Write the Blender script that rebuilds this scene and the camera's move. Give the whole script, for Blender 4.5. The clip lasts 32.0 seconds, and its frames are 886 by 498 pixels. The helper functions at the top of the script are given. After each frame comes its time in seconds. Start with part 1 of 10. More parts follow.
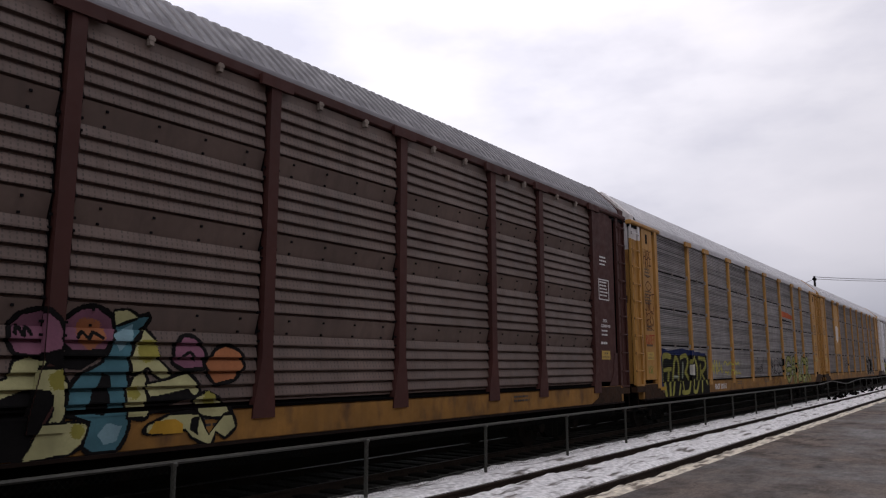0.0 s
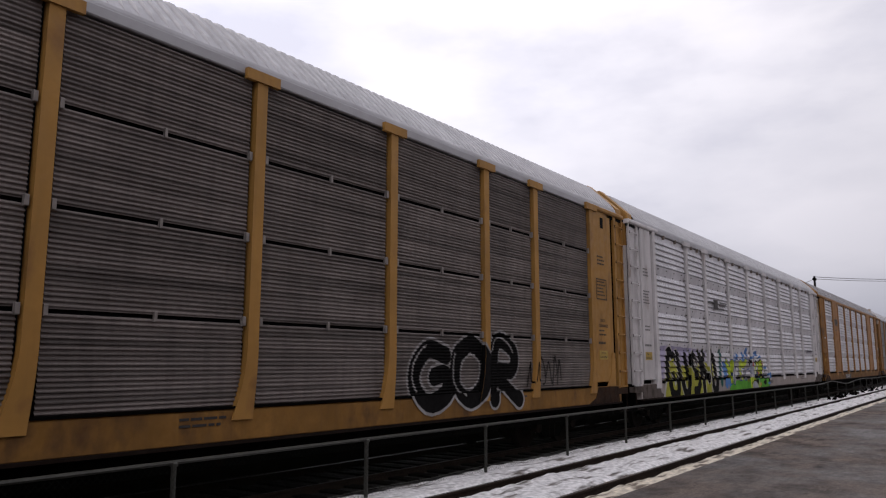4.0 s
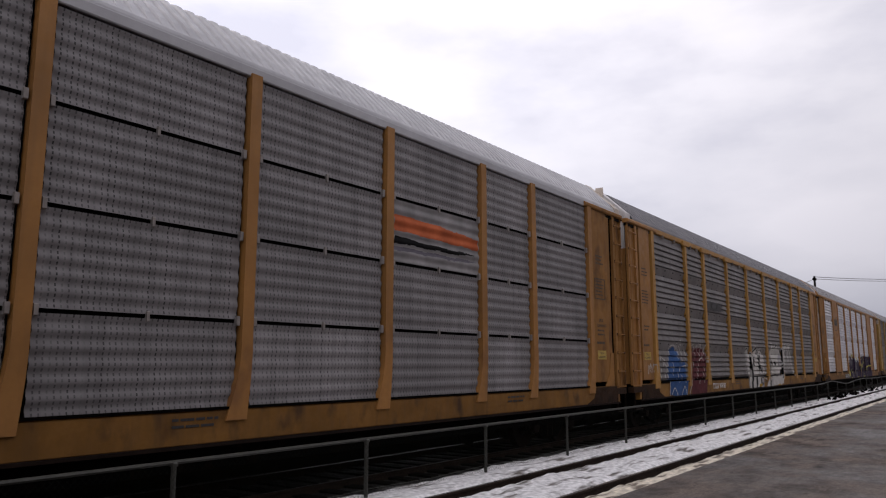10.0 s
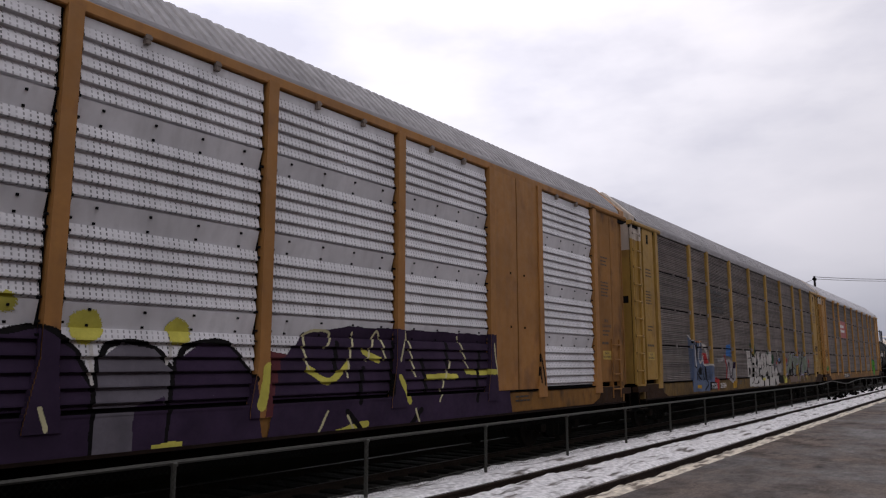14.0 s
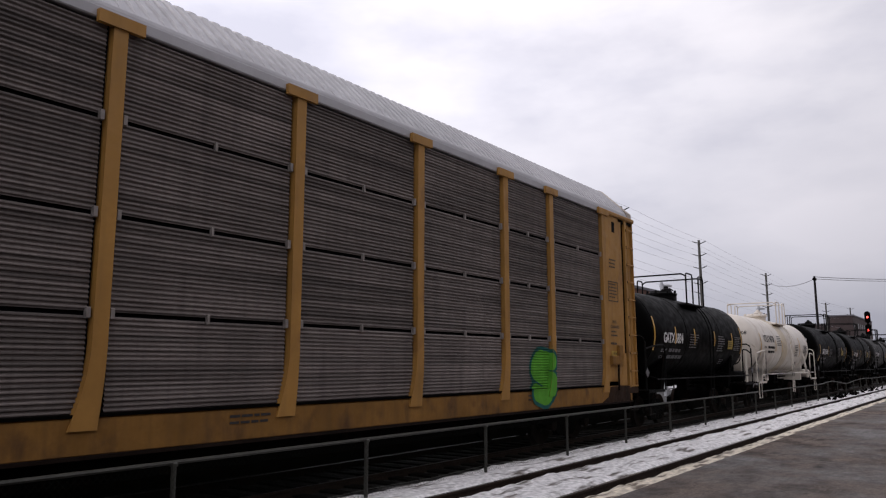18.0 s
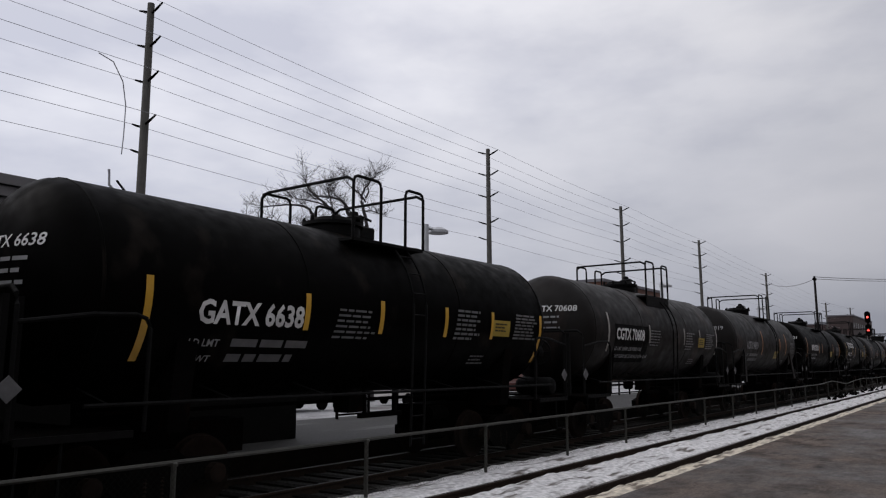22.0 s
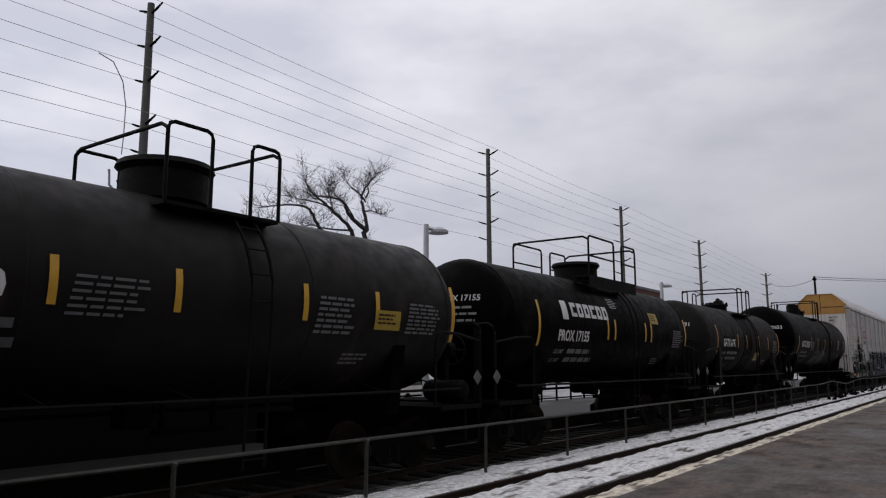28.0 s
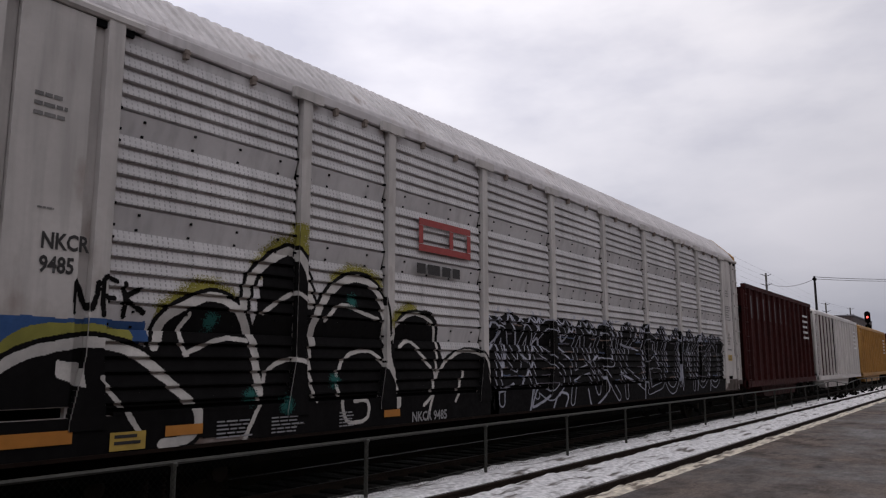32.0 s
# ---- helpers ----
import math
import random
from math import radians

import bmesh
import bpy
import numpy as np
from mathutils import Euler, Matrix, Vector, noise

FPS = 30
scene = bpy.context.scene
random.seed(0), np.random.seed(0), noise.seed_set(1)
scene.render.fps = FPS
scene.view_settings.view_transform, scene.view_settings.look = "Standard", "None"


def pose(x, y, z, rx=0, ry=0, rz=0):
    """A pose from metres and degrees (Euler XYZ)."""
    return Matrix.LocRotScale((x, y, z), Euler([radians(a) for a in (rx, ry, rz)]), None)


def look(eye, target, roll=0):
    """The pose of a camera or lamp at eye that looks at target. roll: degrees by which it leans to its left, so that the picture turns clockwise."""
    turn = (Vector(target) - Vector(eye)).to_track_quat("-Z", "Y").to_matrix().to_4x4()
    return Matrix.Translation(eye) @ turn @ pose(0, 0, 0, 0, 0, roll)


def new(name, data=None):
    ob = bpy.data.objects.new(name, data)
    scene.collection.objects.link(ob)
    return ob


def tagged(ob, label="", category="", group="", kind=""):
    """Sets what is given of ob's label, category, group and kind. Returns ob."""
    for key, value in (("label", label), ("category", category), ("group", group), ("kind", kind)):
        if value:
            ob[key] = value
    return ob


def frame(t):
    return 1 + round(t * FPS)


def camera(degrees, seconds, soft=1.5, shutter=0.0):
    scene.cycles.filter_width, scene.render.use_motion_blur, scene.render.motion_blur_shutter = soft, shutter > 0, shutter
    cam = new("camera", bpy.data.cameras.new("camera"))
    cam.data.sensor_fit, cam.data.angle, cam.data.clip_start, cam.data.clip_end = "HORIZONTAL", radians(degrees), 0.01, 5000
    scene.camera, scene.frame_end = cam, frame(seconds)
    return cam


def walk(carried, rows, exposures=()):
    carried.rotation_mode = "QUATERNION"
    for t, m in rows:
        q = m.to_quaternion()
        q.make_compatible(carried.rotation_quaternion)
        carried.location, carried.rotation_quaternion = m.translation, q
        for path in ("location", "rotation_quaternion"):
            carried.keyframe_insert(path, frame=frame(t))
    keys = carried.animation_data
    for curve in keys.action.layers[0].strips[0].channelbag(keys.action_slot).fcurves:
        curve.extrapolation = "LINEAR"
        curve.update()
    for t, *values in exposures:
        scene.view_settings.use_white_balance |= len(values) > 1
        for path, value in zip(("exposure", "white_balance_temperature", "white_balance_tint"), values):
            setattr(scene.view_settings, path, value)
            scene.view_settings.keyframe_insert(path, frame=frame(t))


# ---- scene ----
# ---- camera ----
cam = camera(61.5, 32.0, soft=1.2)
EYE = pose(0, 0, 1.87, 98.78, 0.03, -53.97)
walk(cam, [(0.0, EYE), (32.0, EYE)],
     exposures=[(0, -0.08, 6500, 17), (16, -0.1, 6500, 17), (18, -0.16, 6500, 17), (19.2, -0.26, 6500, 17), (21, -0.54, 6400, 13), (30.5, -0.56, 6400, 13), (31.5, -0.4, 6450, 15), (32, -0.3, 6500, 16)])

# ---- overcast daylight ----
SUN_WAY = Vector((-0.31, 0.61, 0.7)).normalized()
world = bpy.data.worlds.new("overcast_sky")
scene.world = world
world.use_nodes = True


def build_sky():
    nt = world.node_tree
    N, L = nt.nodes, nt.links
    N.clear()
    out, bg = N.new("ShaderNodeOutputWorld"), N.new("ShaderNodeBackground")
    sky = N.new("ShaderNodeTexSky")
    sky.sky_type, sky.sun_disc = "NISHITA", False
    sky.sun_elevation, sky.sun_rotation = math.asin(SUN_WAY.z), math.atan2(SUN_WAY.x, SUN_WAY.y)
    sky.air_density, sky.dust_density = 1.0, 4.0
    co, mp = N.new("ShaderNodeTexCoord"), N.new("ShaderNodeMapping")
    mp.inputs["Scale"].default_value = (1.0, 1.0, 2.6)
    mp.inputs["Location"].default_value = (0.6, 0.2, 0.1)
    n1, n2 = N.new("ShaderNodeTexNoise"), N.new("ShaderNodeTexNoise")
    n1.inputs["Scale"].default_value, n1.inputs["Detail"].default_value, n1.inputs["Roughness"].default_value = 1.5, 6, 0.55
    n2.inputs["Scale"].default_value, n2.inputs["Detail"].default_value = 4.2, 5
    L.new(co.outputs["Generated"], mp.inputs["Vector"])
    L.new(mp.outputs["Vector"], n1.inputs["Vector"])
    L.new(mp.outputs["Vector"], n2.inputs["Vector"])
    mixn = N.new("ShaderNodeMath")
    mixn.operation = "MULTIPLY_ADD"
    mixn.inputs[1].default_value = 0.3
    L.new(n2.outputs["Fac"], mixn.inputs[0])
    L.new(n1.outputs["Fac"], mixn.inputs[2])
    ramp = N.new("ShaderNodeValToRGB")
    e = ramp.color_ramp.elements
    e[0].position, e[0].color = 0.45, (0.505, 0.52, 0.582, 1)
    e[1].position, e[1].color = 0.86, (0.91, 0.90, 0.905, 1)
    m = e.new(0.64)
    m.color = (0.735, 0.74, 0.765, 1)
    L.new(mixn.outputs[0], ramp.inputs["Fac"])
    dim = N.new("ShaderNodeMix")
    dim.data_type, dim.inputs[0].default_value = "RGBA", 0.94
    sc = N.new("ShaderNodeVectorMath")
    sc.operation, sc.inputs[3].default_value = "SCALE", 0.1
    L.new(sky.outputs["Color"], sc.inputs[0])
    L.new(sc.outputs[0], dim.inputs[6])
    L.new(ramp.outputs["Color"], dim.inputs[7])
    # the cloud is brightest round the hidden sun, behind the train, and dull on the opposite side
    dot, fall = N.new("ShaderNodeVectorMath"), N.new("ShaderNodeMapRange")
    dot.operation = "DOT_PRODUCT"
    dot.inputs[1].default_value = SUN_WAY
    L.new(co.outputs["Generated"], dot.inputs[0])
    fall.interpolation_type = "SMOOTHSTEP"
    for i, q in enumerate((-0.6, 0.66, 0.44, 1.045)):
        fall.inputs[i + 1].default_value = q
    L.new(dot.outputs["Value"], fall.inputs[0])
    power = N.new("ShaderNodeMath")
    power.operation, power.inputs[1].default_value = "MULTIPLY", 1.72
    sep, low, both = N.new("ShaderNodeSeparateXYZ"), N.new("ShaderNodeMapRange"), N.new("ShaderNodeMath")
    L.new(co.outputs["Generated"], sep.inputs[0])
    for i, q in enumerate((0.0, 0.36, 0.665, 1.0)):
        low.inputs[i + 1].default_value = q
    L.new(sep.outputs[2], low.inputs[0])
    both.operation = "MULTIPLY"
    L.new(fall.outputs[0], both.inputs[0])
    L.new(low.outputs[0], both.inputs[1])
    L.new(both.outputs[0], power.inputs[0])
    cool, tint = N.new("ShaderNodeMapRange"), N.new("ShaderNodeMix")
    for i, q in enumerate((0.0, 0.4, 1.0, 0.0)):
        cool.inputs[i + 1].default_value = q
    L.new(sep.outputs[2], cool.inputs[0])
    tint.data_type, tint.blend_type = "RGBA", "MULTIPLY"
    tint.inputs[7].default_value = (0.93, 0.965, 1.045, 1)
    L.new(cool.outputs[0], tint.inputs[0])
    L.new(dim.outputs[2], tint.inputs[6])
    L.new(tint.outputs[2], bg.inputs["Color"])
    L.new(power.outputs[0], bg.inputs["Strength"])
    L.new(bg.outputs[0], out.inputs["Surface"])


build_sky()
sun = new("sun", bpy.data.lights.new("sun", "SUN"))
sun.data.energy, sun.data.angle, sun.data.color = 0.5, radians(30), (1.0, 0.97, 0.93)
sun.matrix_world = look(SUN_WAY * 60, (0, 0, 0))

# ---- materials ----
MATS = {}


def material(name, base, rough=0.6, metal=0.0, var=0.25, scale=3.0, streak=0.0, rust=0.0, rustcol=(0.12, 0.05, 0.02),
             bump=0.0, bscale=60.0, dots=0.0, banded=False, emit=None, vary=0.0, spec=0.5, lines=0.0):
    """A paint, metal or ground surface with grain at two scales, vertical streaks, rust or dirt patches and relief."""
    if name in MATS:
        return MATS[name]
    m = MATS[name] = bpy.data.materials.new(name)
    m.use_nodes = True
    N, L = m.node_tree.nodes, m.node_tree.links
    p = N["Principled BSDF"]
    p.inputs["Roughness"].default_value, p.inputs["Metallic"].default_value = rough, metal
    p.inputs["Specular IOR Level"].default_value = spec
    co, info = N.new("ShaderNodeTexCoord"), N.new("ShaderNodeObjectInfo")
    add = N.new("ShaderNodeVectorMath")
    add.operation = "MULTIPLY_ADD"
    add.inputs[1].default_value = (37.0, 11.0, 5.0)
    L.new(info.outputs["Random"], add.inputs[0])
    L.new(co.outputs["Object"], add.inputs[2])
    vec = add.outputs[0]

    def tex(sc, stretch=(1, 1, 1), det=5.0):
        mp, n = N.new("ShaderNodeMapping"), N.new("ShaderNodeTexNoise")
        mp.inputs["Scale"].default_value = stretch
        n.inputs["Scale"].default_value, n.inputs["Detail"].default_value = sc, det
        L.new(vec, mp.inputs["Vector"])
        L.new(mp.outputs["Vector"], n.inputs["Vector"])
        return n.outputs["Fac"]

    def mix(fac, a, b, mode="MIX"):
        x = N.new("ShaderNodeMix")
        x.data_type, x.blend_type = "RGBA", mode
        for sock, v in ((x.inputs[0], fac), (x.inputs[6], a), (x.inputs[7], b)):
            if isinstance(v, (int, float)):
                sock.default_value = v
            elif isinstance(v, tuple):
                sock.default_value = (*v, 1)
            else:
                L.new(v, sock)
        return x.outputs[2]

    def rng(v, a, b, c=0.0, d=1.0):
        r = N.new("ShaderNodeMapRange")
        for i, q in enumerate((a, b, c, d)):
            r.inputs[i + 1].default_value = q
        L.new(v, r.inputs[0])
        return r.outputs[0]

    dark = tuple(c * (1 - var) for c in base)
    light = tuple(min(1.0, c * (1 + var * 0.6)) for c in base)
    col = mix(rng(tex(scale), 0.3, 0.7), dark, light)
    col = mix(rng(tex(scale * 14, det=3), 0.35, 0.75, 0.0, 0.35), col, dark)
    if vary:
        col = mix(rng(info.outputs["Random"], 0.0, 1.0, 0.0, vary), col, tuple(c * 0.55 for c in base))
    if streak:
        col = mix(rng(tex(2.2, (3.0, 3.0, 0.25)), 0.48, 0.75, 0.0, streak), col, tuple(c * 0.45 + 0.01 for c in base))
    if lines:
        col = mix(rng(tex(5.0, (0.03, 0.03, 2.6), 4), 0.42, 0.66, 0.0, lines), col, tuple(c * 0.22 for c in base))
    if rust:
        col = mix(rng(tex(scale * 1.7, (1, 1, 0.6), 8), 0.62 - rust * 0.2, 0.72, 0.0, min(1.0, 0.4 + rust)), col, rustcol)
    if dots:
        sep = N.new("ShaderNodeSeparateXYZ")
        L.new(co.outputs["Object"], sep.inputs[0])

        def mt(op, a, b=0.0):
            q = N.new("ShaderNodeMath")
            q.operation = op
            for i, v in enumerate((a, b)):
                if isinstance(v, (int, float)):
                    q.inputs[i].default_value = v
                else:
                    L.new(v, q.inputs[i])
            return q.outputs[0]
        # perforations in upright columns, denser in some stretches; none on the flat bands of a tall panel
        fx = mt("ABSOLUTE", mt("SUBTRACT", mt("FRACT", mt("MULTIPLY", sep.outputs[0], 1 / 0.072)), 0.5))
        fz = mt("ABSOLUTE", mt("SUBTRACT", mt("FRACT", mt("MULTIPLY", mt("SUBTRACT", sep.outputs[2], 1.41 if banded else 0.0), 1 / 0.0567)), 0.5))
        thick = rng(tex(9.0, (1, 0.0, 0.0), 2), 0.36, 0.58, 0.15, 1.0)
        hole = mt("MULTIPLY", mt("MULTIPLY", mt("LESS_THAN", fx, 0.13), mt("LESS_THAN", fz, 0.29)), thick)
        if banded:
            low = mt("MULTIPLY", mt("FRACT", mt("MULTIPLY", mt("SUBTRACT", sep.outputs[2], 1.41), 1 / 1.125)), 1.125)
            hole = mt("MULTIPLY", hole, mt("LESS_THAN", low, 0.85))
        col = mix(mt("MULTIPLY", hole, dots), col, (0.01, 0.01, 0.012))
    L.new(col, p.inputs["Base Color"])
    L.new(rng(tex(scale * 5), 0.3, 0.7, max(0.05, rough - 0.12), min(1.0, rough + 0.12)), p.inputs["Roughness"])
    if bump:
        b = N.new("ShaderNodeBump")
        b.inputs["Strength"].default_value, b.inputs["Distance"].default_value = bump, 0.02
        L.new(tex(bscale, det=6), b.inputs["Height"])
        L.new(b.outputs["Normal"], p.inputs["Normal"])
    if emit:
        p.inputs["Emission Color"].default_value, p.inputs["Emission Strength"].default_value = (*emit[0], 1), emit[1]
    return m


def two_ground(name, a, b, lo, hi, scale, rough=(0.8, 0.5), bump=0.5, bscale=30.0, stretch=(1, 1, 1), fine=40.0, turn=0.0, grit=(0.7, 1.25), spec=0.4):
    """Ground of two materials in patches: asphalt and wet, ballast and snow."""
    m = MATS[name] = bpy.data.materials.new(name)
    m.use_nodes = True
    N, L = m.node_tree.nodes, m.node_tree.links
    p = N["Principled BSDF"]
    p.inputs["Specular IOR Level"].default_value = spec
    co = N.new("ShaderNodeTexCoord")

    def tex(sc, st, det=7.0):
        mp, n = N.new("ShaderNodeMapping"), N.new("ShaderNodeTexNoise")
        if turn:
            mp.vector_type = "TEXTURE"
        mp.inputs["Scale"].default_value = tuple(1 / q for q in st) if turn else st
        mp.inputs["Rotation"].default_value = (0, 0, radians(turn))
        n.inputs["Scale"].default_value, n.inputs["Detail"].default_value = sc, det
        L.new(co.outputs["Object"], mp.inputs["Vector"])
        L.new(mp.outputs["Vector"], n.inputs["Vector"])
        return n.outputs["Fac"]

    def rng(v, a0, b0, c, d):
        r = N.new("ShaderNodeMapRange")
        for i, q in enumerate((a0, b0, c, d)):
            r.inputs[i + 1].default_value = q
        L.new(v, r.inputs[0])
        return r.outputs[0]

    def mix(fac, x0, x1):
        x = N.new("ShaderNodeMix")
        x.data_type = "RGBA"
        L.new(fac, x.inputs[0])
        for s, v in ((x.inputs[6], x0), (x.inputs[7], x1)):
            if isinstance(v, tuple):
                s.default_value = (*v, 1)
            else:
                L.new(v, s)
        return x.outputs[2]
    mask = rng(tex(scale, stretch), lo, hi, 0, 1)
    grain = rng(tex(fine, (1, 1, 1), 9), 0.34, 0.66, 0, 1)
    ca = mix(grain, tuple(c * grit[0] for c in a), tuple(min(1, c * grit[1]) for c in a))
    cb = mix(grain, tuple(c * 0.75 for c in b), tuple(min(1, c * 1.15) for c in b))
    L.new(mix(mask, ca, cb), p.inputs["Base Color"])
    L.new(rng(mask, 0, 1, rough[0], rough[1]), p.inputs["Roughness"])
    bp = N.new("ShaderNodeBump")
    bp.inputs["Strength"].default_value, bp.inputs["Distance"].default_value = bump, 0.03
    L.new(tex(bscale, (1, 1, 1)), bp.inputs["Height"])
    L.new(bp.outputs["Normal"], p.inputs["Normal"])
    return m


def damp_asphalt():
    """Old asphalt: stones, long scuffs along the platform, dark cracks and smooth damp patches that mirror the sky."""
    m = MATS["wet_asphalt"] = bpy.data.materials.new("wet_asphalt")
    m.use_nodes = True
    N, L = m.node_tree.nodes, m.node_tree.links
    p, co = N["Principled BSDF"], N.new("ShaderNodeTexCoord")

    def tex(sc, st=(1, 1, 1), det=6.0, rough=0.55):
        mp, n = N.new("ShaderNodeMapping"), N.new("ShaderNodeTexNoise")
        mp.inputs["Scale"].default_value = st
        n.inputs["Scale"].default_value, n.inputs["Detail"].default_value, n.inputs["Roughness"].default_value = sc, det, rough
        L.new(co.outputs["Object"], mp.inputs["Vector"])
        L.new(mp.outputs["Vector"], n.inputs["Vector"])
        return n.outputs["Fac"]

    def rng(v, a, b, c=0.0, d=1.0):
        r = N.new("ShaderNodeMapRange")
        for i, q in enumerate((a, b, c, d)):
            r.inputs[i + 1].default_value = q
        L.new(v, r.inputs[0])
        return r.outputs[0]

    def mix(fac, a, b, mode="MIX"):
        x = N.new("ShaderNodeMix")
        x.data_type, x.blend_type = "RGBA", mode
        for sock, v in ((x.inputs[0], fac), (x.inputs[6], a), (x.inputs[7], b)):
            if isinstance(v, (int, float)):
                sock.default_value = v
            elif isinstance(v, tuple):
                sock.default_value = (*v, 1)
            else:
                L.new(v, sock)
        return x.outputs[2]
    damp = rng(tex(0.3, (0.8, 1.0, 1), 9, 0.66), 0.42, 0.6)
    col = mix(rng(tex(24.0, (1, 1, 1), 8, 0.8), 0.34, 0.66), (0.075, 0.059, 0.05), (0.2, 0.16, 0.135))
    col = mix(rng(tex(1.9, (0.7, 1.0, 1), 7), 0.44, 0.6, 0.0, 0.85), col, (0.042, 0.034, 0.03))
    col = mix(rng(tex(7.0, (0.5, 1.0, 1), 6, 0.7), 0.52, 0.66, 0.0, 0.6), col, (0.02, 0.017, 0.016))
    col = mix(rng(tex(4.2, (0.3, 1.0, 1), 6, 0.7), 0.55, 0.7, 0.0, 0.5), col, (0.25, 0.21, 0.18))
    wet = mix(rng(tex(11.0, (0.4, 1, 1), 6, 0.7), 0.38, 0.62), (0.026, 0.023, 0.022), (0.095, 0.082, 0.076))
    col = mix(damp, col, wet)
    col = mix(rng(tex(1.5, (1.3, 0.9, 1), 4), 0.66, 0.69, 0.0, 0.9), col, (0.015, 0.013, 0.012))
    L.new(col, p.inputs["Base Color"])
    L.new(rng(damp, 0, 1, 0.95, 0.5), p.inputs["Roughness"])
    L.new(rng(damp, 0, 1, 0.1, 0.2), p.inputs["Specular IOR Level"])
    bp = N.new("ShaderNodeBump")
    bp.inputs["Strength"].default_value, bp.inputs["Distance"].default_value = 0.35, 0.012
    L.new(tex(26.0, (1, 1, 1), 6, 0.7), bp.inputs["Height"])
    L.new(bp.outputs["Normal"], p.inputs["Normal"])


damp_asphalt()
TAN = material("tan_rack_paint", (0.29, 0.132, 0.032), 0.62, spec=0.4, var=0.22, scale=1.2, streak=0.35, rust=0.15)
YELLOW = material("yellow_rack_paint", (0.35, 0.178, 0.038), 0.62, spec=0.4, var=0.2, scale=1.2, streak=0.35, rust=0.15)
OLIVE = material("olive_rack_paint", (0.305, 0.178, 0.034), 0.62, spec=0.4, var=0.2, scale=1.2, streak=0.35, rust=0.15)
BROWN = material("red_brown_rack_paint", (0.05, 0.017, 0.014), 0.65, spec=0.2, var=0.2, scale=1.2, streak=0.3)
WHITE = material("dirty_white_paint", (0.57, 0.545, 0.545), 0.7, spec=0.25, var=0.18, scale=1.0, streak=0.45, rust=0.05, rustcol=(0.25, 0.18, 0.14))
OLDWHITE = material("weathered_white_paint", (0.50, 0.475, 0.455), 0.8, spec=0.15, var=0.18, scale=1.0, streak=0.45, rust=0.15, rustcol=(0.2, 0.15, 0.12))
OLDPANEL = material("weathered_white_panel", (0.56, 0.545, 0.545), 0.75, spec=0.2, var=0.18, scale=0.8, streak=0.45, dots=0.5, vary=0.2, banded=True)
CREAM = material("cream_primer", (0.45, 0.39, 0.335), 0.65, spec=0.3, var=0.2, scale=1.0, streak=0.45, rust=0.2, rustcol=(0.2, 0.13, 0.09))
# grimy sill paints, used again as shaded copies on recessed end sheets
SILLTAN = material("grimy_shaded_tan", (0.185, 0.088, 0.02), 0.75, spec=0.2, var=0.3, scale=1.6, streak=0.5, rust=0.4, rustcol=(0.035, 0.02, 0.013))
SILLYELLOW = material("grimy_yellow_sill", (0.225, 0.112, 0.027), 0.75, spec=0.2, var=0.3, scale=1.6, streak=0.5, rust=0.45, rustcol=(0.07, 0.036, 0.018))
SILLOLIVE = material("grimy_shaded_olive", (0.14, 0.085, 0.024), 0.75, spec=0.2, var=0.3, scale=1.6, streak=0.5, rust=0.85, rustcol=(0.04, 0.024, 0.014))
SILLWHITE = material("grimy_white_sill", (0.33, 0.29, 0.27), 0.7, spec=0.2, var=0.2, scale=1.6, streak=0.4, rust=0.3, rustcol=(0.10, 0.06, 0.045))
GRIMY_SHADED = {"tan_rack_paint": SILLTAN, "yellow_rack_paint": SILLYELLOW, "olive_rack_paint": SILLOLIVE, "dirty_white_paint": SILLWHITE, "weathered_white_paint": SILLWHITE, "red_brown_rack_paint": BROWN, "cream_primer": SILLTAN, "grimy_shaded_tan": SILLTAN}
CLIP = material("weathered_panel_clip", (0.24, 0.215, 0.2), 0.6, 0.2, var=0.3, scale=8.0)
GREYPANEL = material("grey_galvanised_panel", (0.215, 0.203, 0.205), 0.65, 0.0, spec=0.25, var=0.3, scale=0.8, streak=0.6, dots=0.85, vary=0.35)
LINEPANEL = material("dark_grey_lined_panel", (0.275, 0.262, 0.265), 0.6, 0.0, spec=0.3, var=0.3, scale=0.8, streak=0.5, dots=0.05, vary=0.2, lines=0.85)
DARKPANEL = material("dark_weathered_panel", (0.2, 0.172, 0.16), 0.65, 0.0, spec=0.25, var=0.3, scale=0.8, streak=0.6, dots=0.1, vary=0.35, lines=0.7)
BROWNPANEL = material("brown_weathered_panel", (0.125, 0.088, 0.074), 0.6, 0.0, spec=0.3, var=0.3, scale=0.8, streak=0.6, dots=0.6, vary=0.35, banded=True)
FERROPANEL = material("grey_brown_ribbed_panel", (0.19, 0.175, 0.17), 0.6, 0.1, spec=0.3, var=0.3, scale=0.8, streak=0.6, dots=0.6, vary=0.35, banded=True)
WHITEPANEL = material("white_ribbed_panel", (0.70, 0.69, 0.72), 0.5, 0.0, var=0.22, scale=0.9, streak=0.5, dots=0.85, vary=0.2, banded=True)
BLUEPANEL = material("pale_blue_ribbed_panel", (0.62, 0.615, 0.635), 0.5, 0.0, var=0.2, scale=0.8, streak=0.3, dots=0.9, vary=0.2, banded=True)
GREYPOST = material("grey_brown_post_paint", (0.2, 0.165, 0.14), 0.65, spec=0.25, var=0.25, scale=1.2, streak=0.4, rust=0.3)
SHADESTEEL = material("shaded_rail_head", (0.035, 0.03, 0.028), 0.6, 0.4, var=0.3, scale=4.0)
